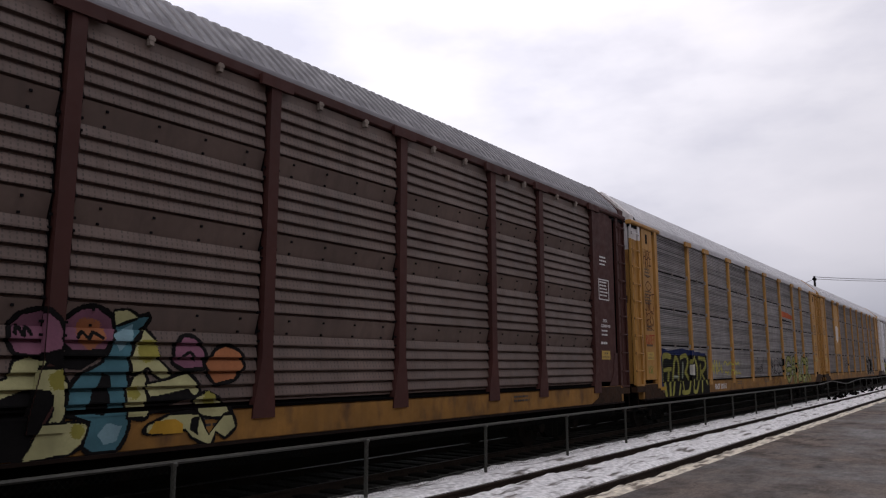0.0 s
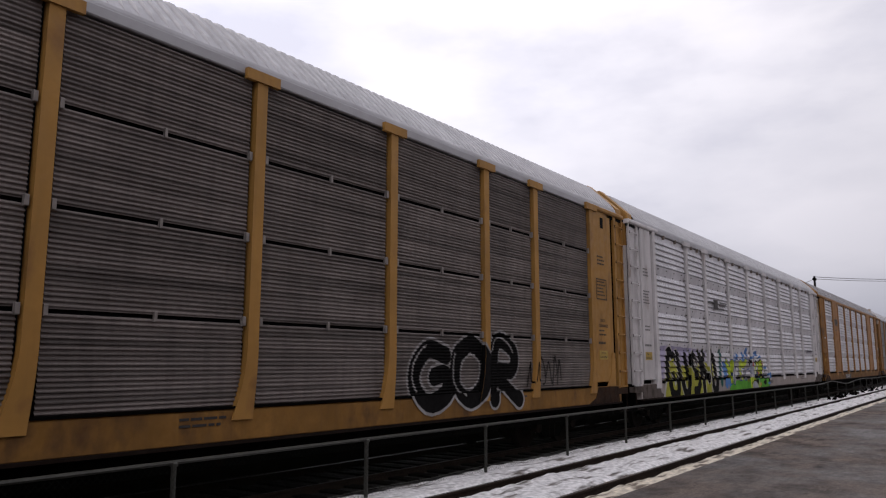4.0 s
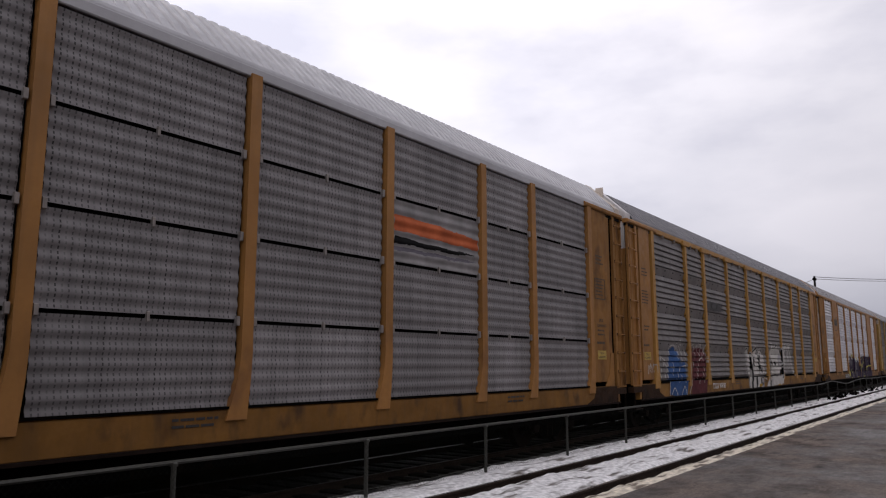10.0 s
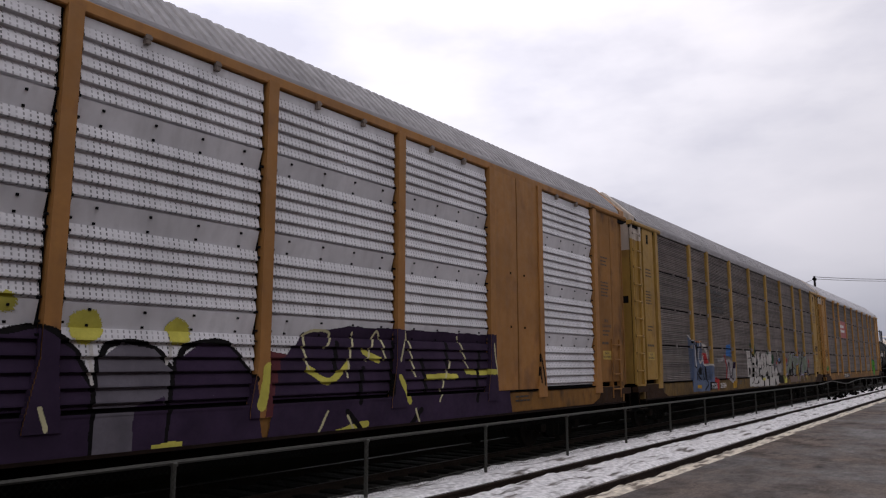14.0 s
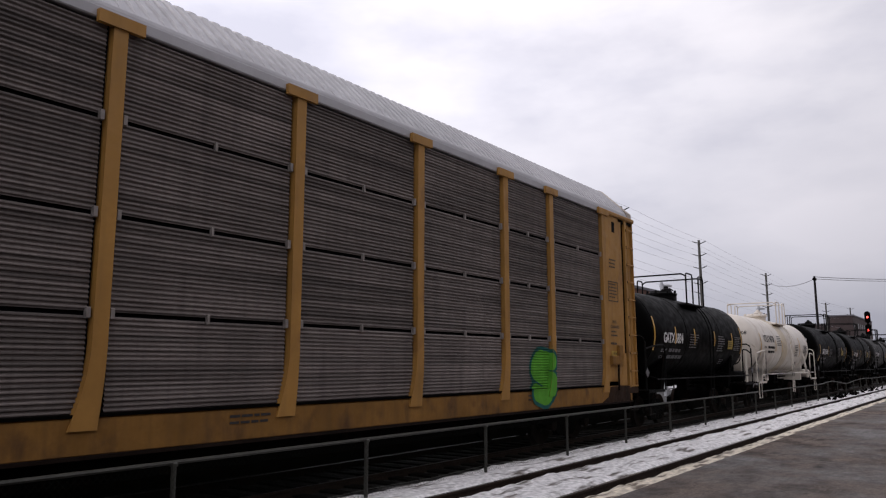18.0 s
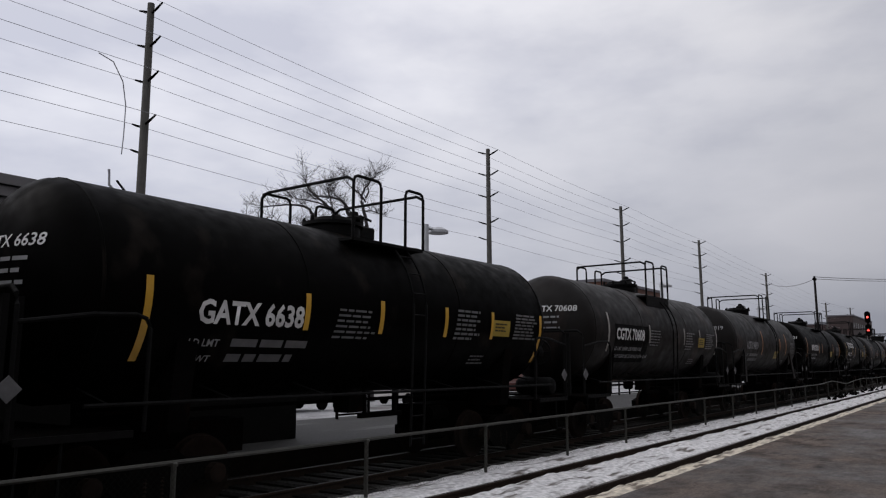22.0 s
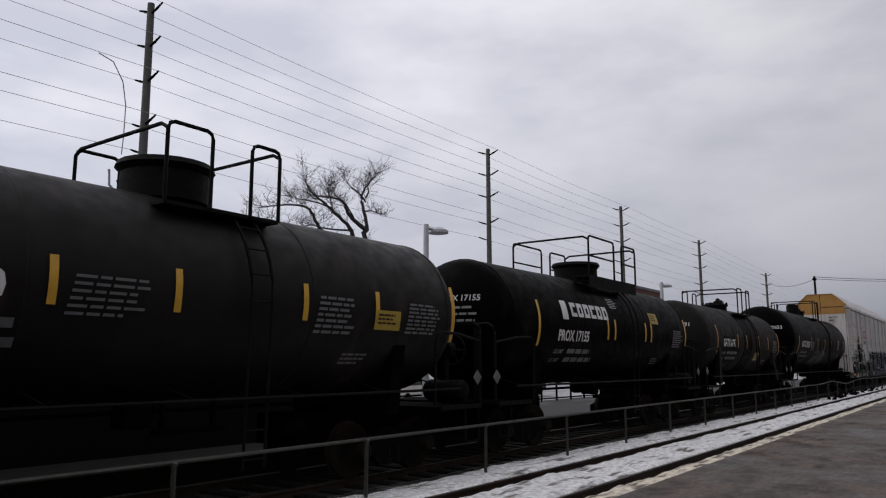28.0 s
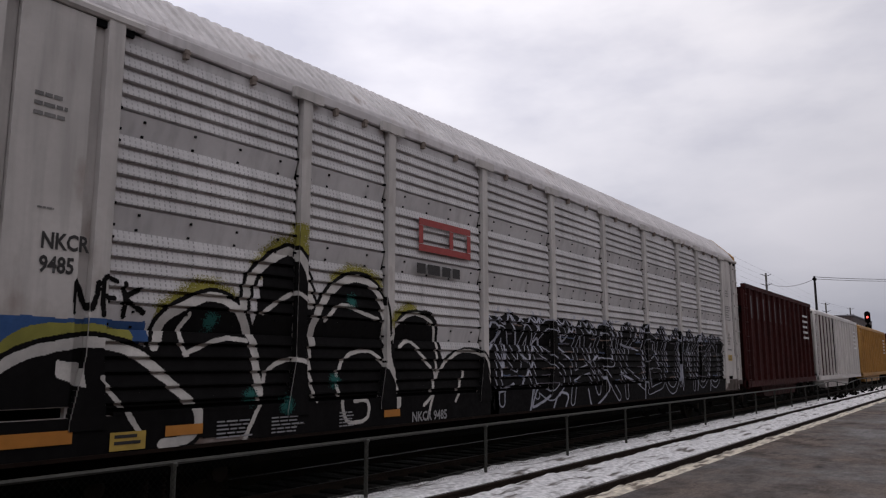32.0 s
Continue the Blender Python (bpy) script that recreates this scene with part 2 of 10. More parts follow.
ROOFGREY = material("galvanised_roof", (0.38, 0.375, 0.39), 0.5, 0.3, var=0.15, scale=0.7, streak=0.1)
ROOFMID = material("weathered_grey_roof", (0.23, 0.22, 0.225), 0.6, 0.25, var=0.25, scale=0.7, streak=0.25)
ENDTAN = material("faded_tan_end_paint", (0.245, 0.116, 0.032), 0.72, spec=0.2, var=0.2, scale=1.1, streak=0.35, rust=0.35, rustcol=(0.06, 0.03, 0.016))
GRIMY_SHADED["faded_tan_end_paint"] = SILLTAN
ROOFDARK = material("dark_weathered_roof", (0.12, 0.115, 0.125), 0.55, 0.3, var=0.2, scale=0.7)
# both irons are near black, with the underbody shade put into the colour
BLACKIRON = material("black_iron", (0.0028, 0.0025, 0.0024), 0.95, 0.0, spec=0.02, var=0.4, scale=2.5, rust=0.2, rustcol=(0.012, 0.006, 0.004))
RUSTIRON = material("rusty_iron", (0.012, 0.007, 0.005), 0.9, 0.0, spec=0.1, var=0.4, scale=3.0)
# near-black for sheets and strips that stand in for shade in gaps, and for seams
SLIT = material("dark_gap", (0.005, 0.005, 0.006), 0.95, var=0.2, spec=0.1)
TANKBLACK = material("black_tank_paint", (0.0016, 0.0015, 0.0014), 0.5, 0.0, spec=0.02, var=0.35, scale=0.9, streak=0.0, rust=0.1, rustcol=(0.022, 0.018, 0.015))
TANKGREY = material("greyed_black_tank_paint", (0.0098, 0.0086, 0.008), 0.55, 0.0, spec=0.13, var=0.3, scale=0.7, rust=0.15, rustcol=(0.05, 0.035, 0.03))
TANKDUST = material("dusty_grey_tank_paint", (0.0095, 0.0092, 0.0086), 0.65, 0.0, spec=0.09, var=0.3, scale=0.7, rust=0.15, rustcol=(0.03, 0.024, 0.02))
TANKBROWN = material("rust_browned_tank_paint", (0.0108, 0.0072, 0.0058), 0.65, 0.0, spec=0.08, var=0.4, scale=0.9, rust=0.3, rustcol=(0.02, 0.009, 0.006))
TANKWHITE = material("cream_white_tank_paint", (0.62, 0.57, 0.50), 0.4, 0.0, var=0.1, scale=0.8, streak=0.22, rust=0.12, rustcol=(0.3, 0.21, 0.14))


def smear(m, spots, dark):
    """Brown spills with soft, broken edges. spots: where each lies along and up the shell, and how far it spreads."""
    N, L = m.node_tree.nodes, m.node_tree.links
    sock = N["Principled BSDF"].inputs["Base Color"]
    co, n = N.new("ShaderNodeTexCoord"), N.new("ShaderNodeTexNoise")
    n.inputs["Scale"].default_value, n.inputs["Detail"].default_value, n.inputs["Roughness"].default_value = 3.0, 7, 0.65
    L.new(co.outputs["Object"], n.inputs["Vector"])
    for x, z, rx, rz in spots:
        mp, ln, ad, rg, mx = N.new("ShaderNodeMapping"), N.new("ShaderNodeVectorMath"), N.new("ShaderNodeMath"), N.new("ShaderNodeMapRange"), N.new("ShaderNodeMix")
        mp.inputs["Location"].default_value = (-x / rx, 0, -z / rz)
        mp.inputs["Scale"].default_value = (1 / rx, 0, 1 / rz)
        ln.operation, ad.operation, mx.data_type = "LENGTH", "MULTIPLY_ADD", "RGBA"
        L.new(co.outputs["Object"], mp.inputs["Vector"])
        L.new(mp.outputs[0], ln.inputs[0])
        ad.inputs[1].default_value = 1.6
        L.new(n.outputs["Fac"], ad.inputs[0])
        L.new(ln.outputs["Value"], ad.inputs[2])
        for i, q in enumerate((1.2, 2.05, 0.92, 0.0)):
            rg.inputs[i + 1].default_value = q
        L.new(ad.outputs[0], rg.inputs[0])
        L.new(rg.outputs[0], mx.inputs[0])
        L.new(sock.links[0].from_socket, mx.inputs[6])
        mx.inputs[7].default_value = (*dark, 1)
        L.new(mx.outputs[2], sock)


smear(TANKWHITE, ((1.12, 1.9, 0.2, 0.6), (1.3, 1.5, 0.75, 0.22), (4.2, 1.4, 1.6, 0.14), (6.4, 1.38, 0.9, 0.13), (10.9, 1.5, 0.6, 0.25)), (0.04, 0.03, 0.026))
TANKRAIL = material("tank_handrail_black", (0.0035, 0.0035, 0.0035), 0.7, 0.0, spec=0.1, var=0.3)
REFLECT = material("yellow_reflective_strip", (0.55, 0.31, 0.03), 0.4, var=0.15, scale=6.0)
PALESTRIP = material("pale_worn_reflective_strip", (0.30, 0.29, 0.27), 0.6, var=0.3, scale=6.0)
ORANGE = material("orange_reflective_strip", (0.42, 0.17, 0.03), 0.4, var=0.15, scale=6.0)
LETTER = material("white_lettering", (0.62, 0.62, 0.62), 0.6, var=0.2, scale=5.0)
GREYLETTER = material("grey_small_lettering", (0.25, 0.25, 0.26), 0.6, var=0.2, scale=5.0)
FADED = material("faded_placard", (0.10, 0.10, 0.105), 0.7, var=0.3, scale=5.0)
INK = material("black_lettering", (0.02, 0.018, 0.018), 0.6, var=0.3, scale=5.0)
STENCIL = material("faded_dark_stencil", (0.07, 0.045, 0.025), 0.7, var=0.35, scale=6.0)
GREYSTENCIL = material("faded_grey_stencil", (0.16, 0.155, 0.15), 0.7, var=0.35, scale=6.0)
NOTICEPLATE = material("dull_yellow_plate", (0.40, 0.27, 0.05), 0.6, var=0.2, scale=6.0)
# rust and grime of the sill ends, darkened further for the shade there
ENDRUST = material("rusty_shaded_end_sill", (0.034, 0.017, 0.009), 0.85, spec=0.12, var=0.45, scale=2.2, streak=0.5, rust=0.5, rustcol=(0.015, 0.009, 0.006))
ENDGREY = material("grimed_shaded_pale_end", (0.11, 0.09, 0.08), 0.85, spec=0.12, var=0.4, scale=2.2, streak=0.5, rust=0.6, rustcol=(0.03, 0.02, 0.015))
PLACARD = material("yellow_placard", (0.34, 0.24, 0.03), 0.5, var=0.12, scale=6.0)
RED = material("red_paint", (0.30, 0.035, 0.03), 0.5, var=0.15, scale=3.0)
STEEL = material("worn_rail_steel", (0.24, 0.22, 0.21), 0.32, 0.85, var=0.2, scale=4.0)
RAILSIDE = material("rusty_rail_side", (0.03, 0.02, 0.0145), 0.85, 0.0, spec=0.15, var=0.35, scale=3.0)
# creosoted wood, taken darker to hold the shade beneath the train
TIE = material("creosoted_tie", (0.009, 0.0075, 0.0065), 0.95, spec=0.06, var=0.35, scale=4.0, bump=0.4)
GALV = material("galvanised_fence_pipe", (0.045, 0.045, 0.038), 0.6, 0.3, var=0.25, scale=6.0)
MESHWIRE = material("chain_link_wire", (0.01, 0.012, 0.009), 0.9, 0.0, spec=0.1, var=0.3)
POLEDARK = material("tarred_pole_wood", (0.018, 0.016, 0.016), 0.9, spec=0.15, var=0.3, scale=2.0)
POLEWOOD = material("grey_utility_pole_wood", (0.082, 0.078, 0.07), 0.9, var=0.3, scale=2.0, streak=0.4)
WIRE = material("overhead_wire", (0.26, 0.26, 0.28), 0.6, 0.3, var=0.1)
BARK = material("dark_wet_bark", (0.035, 0.03, 0.03), 0.95, var=0.3, scale=3.0)
FASCIA = material("grey_metal_fascia", (0.155, 0.15, 0.155), 0.6, 0.2, var=0.12, scale=0.7)
SOFFIT = material("dark_soffit", (0.010, 0.0095, 0.009), 0.9, spec=0.1, var=0.2)
GLASSDARK = material("dark_station_glass", (0.045, 0.055, 0.048), 0.3, 0.0, var=0.3, scale=0.6)
BRICKDARK = material("dark_brick_far", (0.05, 0.034, 0.032), 0.9, var=0.3, scale=0.5)
BRICK = material("brown_brick_far", (0.10, 0.045, 0.03), 0.9, var=0.25, scale=0.5)
LAMPPOST = material("pale_lamp_post", (0.42, 0.43, 0.45), 0.5, 0.2, var=0.1)
HOPPERRED = material("oxide_red_hopper_paint", (0.04, 0.008, 0.007), 0.75, spec=0.15, var=0.3, scale=1.0, streak=0.4)
HOPPERWHITE = material("pale_grey_hopper_paint", (0.55, 0.52, 0.5), 0.55, var=0.12, scale=1.0, streak=0.3)
SIGNALRED = material("red_signal_lens", (0.5, 0.02, 0.02), 0.3, emit=((1.0, 0.08, 0.06), 4.0))
two_ground("stained_snow", (0.60, 0.54, 0.44), (0.14, 0.11, 0.085), 0.50, 0.62, 3.4, (0.9, 0.8), 1.0, 9, (0.4, 1.6, 1), 12)
# long dark streaks are dirt and the snow's small shadows, painted together
two_ground("trodden_snow", (0.76, 0.75, 0.75), (0.13, 0.115, 0.10), 0.55, 0.66, 2.6, (0.85, 0.8), 1.0, 11, (0.35, 1.7, 1), 9, 0, (0.62, 1.15))
# ballast base is near black: shade under the train is in its colour
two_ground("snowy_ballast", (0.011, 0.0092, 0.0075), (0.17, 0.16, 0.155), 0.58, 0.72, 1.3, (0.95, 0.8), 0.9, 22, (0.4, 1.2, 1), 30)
two_ground("far_ground_snow", (0.34, 0.34, 0.35), (0.1, 0.095, 0.09), 0.5, 0.7, 0.25, (0.85, 0.85), 0.5, 6, (1, 1, 1), 8)
# paving colour is lowered to hold the shade under the station roof
two_ground("platform_paving", (0.02, 0.019, 0.018), (0.085, 0.085, 0.085), 0.58, 0.7, 0.8, (0.8, 0.8), 0.4, 20, (0.3, 1, 1), 30)

# ---- mesh tools ----


class Shape:
    """Collects faces of one part."""

    def __init__(self):
        self.v, self.f, self.smooth = [], [], False

    def add(self, verts, faces):
        n = len(self.v)
        self.v += verts
        self.f += [tuple(i + n for i in q) for q in faces]
        return self

    def box(self, x0, x1, y0, y1, z0, z1, c=0.0):
        """A box; c chamfers its long edges on the near side."""
        if c:
            pr = [(y0 + c, z0), (y1, z0), (y1, z1), (y0 + c, z1), (y0, z1 - c), (y0, z0 + c)]
            return self.extrude([(x0, *q) for q in pr], (x1 - x0, 0, 0))
        v = [(x, y, z) for x in (x0, x1) for y in (y0, y1) for z in (z0, z1)]
        return self.add(v, [(0, 1, 3, 2), (4, 6, 7, 5), (0, 4, 5, 1), (2, 3, 7, 6), (0, 2, 6, 4), (1, 5, 7, 3)])

    def extrude(self, ring, d):
        n = len(ring)
        v = list(ring) + [tuple(a + b for a, b in zip(p, d)) for p in ring]
        f = [tuple(range(n))[::-1], tuple(range(n, 2 * n))]
        f += [(i, (i + 1) % n, n + (i + 1) % n, n + i) for i in range(n)]
        return self.add(v, f)

    def tube(self, path, r, n=6):
        path = [Vector(p) for p in path]
        v, f = [], []
        for i, p in enumerate(path):
            a = path[max(0, i - 1)]
            b = path[min(len(path) - 1, i + 1)]
            t = (b - a).normalized()
            u = t.cross(Vector((0, 0, 1)))
            if u.length < 0.1:
                u = t.cross(Vector((0, 1, 0)))
            u.normalize()
            w = t.cross(u)
            rr = r[i] if isinstance(r, (list, tuple)) else r
            v += [tuple(p + (u * math.cos(2 * math.pi * k / n) + w * math.sin(2 * math.pi * k / n)) * rr) for k in range(n)]
        for i in range(len(path) - 1):
            f += [(i * n + k, i * n + (k + 1) % n, (i + 1) * n + (k + 1) % n, (i + 1) * n + k) for k in range(n)]
        f += [tuple(range(n))[::-1], tuple(range((len(path) - 1) * n, len(path) * n))]
        return self.add(v, f)

    def lathe(self, prof, axis="y", n=20, at=(0, 0, 0)):
        """prof: (along, radius) pairs turned about an axis through at."""
        v, f = [], []
        for a, r in prof:
            for k in range(n):
                c, s = r * math.cos(2 * math.pi * k / n), r * math.sin(2 * math.pi * k / n)
                q = {"x": (a, c, s), "y": (c, a, s), "z": (c, s, a)}[axis]
                v.append(tuple(i + j for i, j in zip(q, at)))
        for i in range(len(prof) - 1):
            f += [(i * n + k, i * n + (k + 1) % n, (i + 1) * n + (k + 1) % n, (i + 1) * n + k) for k in range(n)]
        f += [tuple(range(n))[::-1], tuple(range((len(prof) - 1) * n, len(prof) * n))]
        return self.add(v, f)

    def mesh(self, name, smooth=False):
        me = bpy.data.meshes.new(name)
        me.from_pydata(self.v, [], self.f)
        bm = bmesh.new()
        bm.from_mesh(me)
        bmesh.ops.recalc_face_normals(bm, faces=bm.faces)
        bm.to_mesh(me)
        bm.free()
        if smooth:
            me.shade_smooth()
            me.set_sharp_from_angle(angle=radians(40))
        me.update()
        return me


MESHES = {}


def part(name, shape, mat, parent=None, label="", smooth=False, key=None, at=None):
    """Links a Shape (or shared mesh made by a function, under key) as one mesh object."""
    if key is not None:
        if key not in MESHES:
            MESHES[key] = shape().mesh(name, smooth)
            MESHES[key].materials.append(mat)
        me = MESHES[key]
    elif isinstance(shape, Shape):
        me = shape.mesh(name, smooth)
        me.materials.append(mat)
    else:
        me = shape
        me.materials.clear()
        me.materials.append(mat)
    ob = new(name, me)
    if me.materials[0] is not mat:
        ob.material_slots[0].link = "OBJECT"
        ob.material_slots[0].material = mat
    if parent is not None:
        ob.parent = parent
    if at is not None:
        ob.location = at
    if label:
        tagged(ob, label)
    return ob


def empty(name, label, category, group="", kind=""):
    return tagged(new(name), label, category, group, kind)


def text_mesh(body, size, bold=0.012):
    """Lettering as a flat mesh in x and z, its lower left corner at the origin."""
    cu = bpy.data.curves.new("lettering", "FONT")
    cu.body, cu.size, cu.offset, cu.resolution_u = body, size, bold * size, 2
    ob = bpy.data.objects.new("lettering", cu)
    scene.collection.objects.link(ob)
    dg = bpy.context.evaluated_depsgraph_get()
    me = bpy.data.meshes.new_from_object(ob.evaluated_get(dg))
    bpy.data.objects.remove(ob)
    bpy.data.curves.remove(cu)
    for v in me.vertices:
        v.co = (v.co.x, 0, v.co.y)
    return me


def lettering(body, size, mat, parent, x, y, z, bend=None, stretch=1.0, bold=0.012, name="lettering"):
    """bend: (axis y, axis z, radius) of a shell on which the letters lie."""
    me = text_mesh(body, size, bold)
    for v in me.vertices:
        if bend:
            cy, cz, r = bend
            a = math.asin(max(-1, min(1, (z - cz) / r))) + v.co.z / r
            v.co = (x + v.co.x * stretch, cy - r * math.cos(a), cz + r * math.sin(a))
        else:
            v.co = (x + v.co.x * stretch, y, z + v.co.z)
    return part(name, me, mat, parent)


def plate_on_shell(name, x0, x1, z0, z1, bend, mat, parent, lift=0.006, slant=0.0, n=6):
    """A flat marking laid on a cylindrical shell."""
    cy, cz, r = bend
    a0, a1 = math.asin((z0 - cz) / r), math.asin((z1 - cz) / r)
    s = Shape()
    v, f = [], []
    for i in range(n + 1):
        a = a0 + (a1 - a0) * i / n
        dx = slant * i / n
        for q in (x0, x1):
            v.append((q + dx, cy - (r + lift) * math.cos(a), cz + (r + lift) * math.sin(a)))
    for i in range(n):
        f.append((2 * i, 2 * i + 1, 2 * i + 3, 2 * i + 2))
    s.add(v, f)
    return part(name, s, mat, parent)


def bars(x, y, z, w, h, rows, ratio=0.5, seed=1, breaks=True):
    """Lines of unreadable writing as bars, in a flat block whose upper left corner is x, z."""
    rnd = random.Random(seed)
    s = Shape()
    for i in range(rows):
        zz = z - h * i / rows
        q = x
        end = x + w * rnd.uniform(0.7, 1.0)
        while q < end:
            e = min(end, q + (rnd.uniform(0.12, 0.3) * w if breaks else w))
            s.box(q, e, y - 0.002, y, zz - h / rows * ratio, zz)
            q = e + 0.04 * w
    return s


def bars_on_shell(x, z, w, h, rows, bend, mat, parent, ratio=0.5, seed=1, slant=0.0):
    s = bars(x, 0, z, w, h, rows, ratio, seed)
    cy, cz, r = bend
    s.v = [(p[0] + slant * (z - p[2]) / h, cy - (r + 0.006) * math.cos(math.asin((p[2] - cz) / r)),
            cz + (r + 0.006) * math.sin(math.asin((p[2] - cz) / r))) for p in s.v]
    return tagged(part("small_lettering", s, mat, parent), kind="stuff")


def curve_pts(pts, k=6):
    """Smooth curve through a few points."""
    P = [Vector(p) for p in pts]
    out = []
    for i in range(len(P) - 1):
        a, b, c, d = P[max(0, i - 1)], P[i], P[i + 1], P[min(len(P) - 1, i + 2)]
        for j in range(k):
            t = j / k
            out.append(0.5 * ((2 * b) + (c - a) * t + (2 * a - 5 * b + 4 * c - d) * t * t + (3 * b - a - 3 * c + d) * t ** 3))
    out.append(P[-1])
    return out


# ---- ground, tracks, platforms ----
NEAR_TRACK, MAIN_TRACK, GAUGE = 5.87, 9.50, 1.505


def ground_sheet(name, xs, ys, height, mat, label, kind="structure"):
    s = Shape()
    v = [(x, y, height(x, y)) for x in xs for y in ys]
    n = len(ys)
    f = [(i * n + j, (i + 1) * n + j, (i + 1) * n + j + 1, i * n + j + 1) for i in range(len(xs) - 1) for j in range(n - 1)]
    s.add(v, f)
    return tagged(part(name, s, mat, smooth=True), label, "ground", kind=kind)


def steps(a, b, d0, grow=1.0):
    out, d = [a], d0
    while out[-1] < b:
        out.append(min(b, out[-1] + d))
        d *= grow
    return out


def wave(x, y, s, a):
    return a * (noise.noise((x * s, y * s, 1.7)) + 0.5 * noise.noise((x * s * 2.7, y * s * 2.7, 4.2)))


ground_sheet("ground", steps(-2000, 3000, 500), steps(-2000, 3000, 500), lambda x, y: -0.36, MATS["far_ground_snow"],
             "flat snow-covered ground reaching the horizon")
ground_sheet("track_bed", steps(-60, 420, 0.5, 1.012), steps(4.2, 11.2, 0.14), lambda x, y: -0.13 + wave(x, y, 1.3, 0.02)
             + 0.05 * math.exp(-((y - 7.3) / 0.5) ** 2), MATS["snowy_ballast"], "ballast bed darkened for shade, with patches of old snow")


def snow_height(x, y):
    h = 0.0 + wave(x, y, 0.9, 0.03) + wave(x, y, 4.0, 0.025)
    for r in (NEAR_TRACK - GAUGE / 2, NEAR_TRACK + GAUGE / 2):
        h -= 0.34 * math.exp(-((y - r + 0.06) / 0.14) ** 2)
    edge = max(0.0, (y - 7.55) / 0.35)
    return h - 0.28 * edge * edge + wave(x, y, 2.0, 0.05) * edge


ground_sheet("snow_cover", steps(5.2, 260, 0.05, 1.012), steps(4.78, 8.05, 0.045), snow_height, MATS["trodden_snow"],
             "trodden grey-white snow lying round the near track", "stuff")
ground_sheet("stained_snow_strip", steps(5.2, 260, 0.07, 1.012), steps(4.12, 4.8, 0.05), lambda x, y: snow_height(x, y) + 0.004 + 0.02 * math.sin((y - 4.12) * 4.6), MATS["stained_snow"],
             "brown-stained old snow along the platform edge", "stuff")


def debris(n=46):
    s = Shape()
    rnd = random.Random(31)
    for k in range(n):
        x, y = rnd.uniform(44, 66), rnd.uniform(6.75, 7.5)
        a, r = rnd.uniform(0, 3), rnd.uniform(0.08, 0.28)
        s.tube([(x - r * math.cos(a), y - 0.4 * r * math.sin(a), 0.01), (x, y, rnd.uniform(0.06, 0.16)), (x + r * math.cos(a), y + 0.4 * r * math.sin(a), 0.01)], [0.02, 0.07, 0.02], 5)
    return s


tagged(part("track_debris", debris(), BLACKIRON), "dark rubble and dead weeds lying in the snow by the fence", "rubble", kind="stuff")

platform = part("platform_near", Shape().box(-60, 420, -30, 4.2, -0.3, 0.12), MATS["wet_asphalt"])
tagged(platform, "wet dark asphalt platform with shallow puddles", "platform", kind="structure")
tagged(part("platform_far", Shape().box(-40, 330, 11.25, 17.0, -0.3, 0.2), MATS["platform_paving"]),
       "paved station platform dusted with snow, darkened for the roof's shade", "platform", kind="structure")
tagged(part("platform_edge", Shape().box(-40, 330, 11.1, 11.25, -0.2, 0.22), RUSTIRON), "brown timber platform edge", "platform", kind="structure")


def rail(y, name="rail"):
    pr = [(-0.07, -0.17), (0.07, -0.17), (0.07, -0.155), (0.012, -0.135), (0.012, -0.045), (0.036, -0.03), (0.036, -0.004), (0.028, 0.0),
          (-0.028, 0.0), (-0.036, -0.004), (-0.036, -0.03), (-0.012, -0.045), (-0.012, -0.135), (-0.07, -0.155)]
    s = Shape().extrude([(-60, y + a, b) for a, b in pr], (480, 0, 0))
    ob = part(name, s, RAILSIDE)
    tagged(ob, "rusty steel rail with a worn bright top", "rail", "rails of the two tracks", "structure")
    # rails under the train get a darker steel as painted shade
    part("rail_head", Shape().box(-60, 420, y - 0.026, y + 0.026, -0.002, 0.003), STEEL if y < MAIN_TRACK - 2 else SHADESTEEL, ob, "worn running surface")
    return ob


for ty in (NEAR_TRACK, MAIN_TRACK):
    for sgn in (-1, 1):
        rail(ty + sgn * GAUGE / 2)
ties = empty("track_ties", "creosoted wooden ties half buried in ballast, darkened for shade", "railway ties", kind="structure")
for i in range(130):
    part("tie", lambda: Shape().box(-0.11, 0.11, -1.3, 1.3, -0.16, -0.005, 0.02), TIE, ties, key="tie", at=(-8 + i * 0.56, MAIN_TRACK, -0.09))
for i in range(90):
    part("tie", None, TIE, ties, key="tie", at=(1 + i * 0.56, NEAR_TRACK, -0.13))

# ---- fence between the tracks ----
FY, FTOP = 7.30, 0.81


def fence_sag(x):
    return 0.10 * math.exp(-((x - 47) / 2.2) ** 2) - 0.13 * math.exp(-((x - 52.5) / 2.6) ** 2) + 0.05 * math.exp(-((x - 60) / 3) ** 2)


fence = empty("chain_link_fence", "low galvanised chain-link fence with a pipe top rail", "fence")
fx = [1.92 + 3.13 * i for i in range(-2, 24)]
for i, x in enumerate(fx):
    lean = 0.012 * math.sin(i * 2.3)
    part("post", Shape().tube([(x + lean, FY, -0.2), (x, FY, FTOP + fence_sag(x) - 0.01)], 0.03, 8), GALV, fence, smooth=True)
    part("post_cap", Shape().lathe([(0, 0.046), (0.03, 0.046), (0.05, 0.02)], "z", 8, (x, FY, FTOP + fence_sag(x) - 0.04)), GALV, fence)
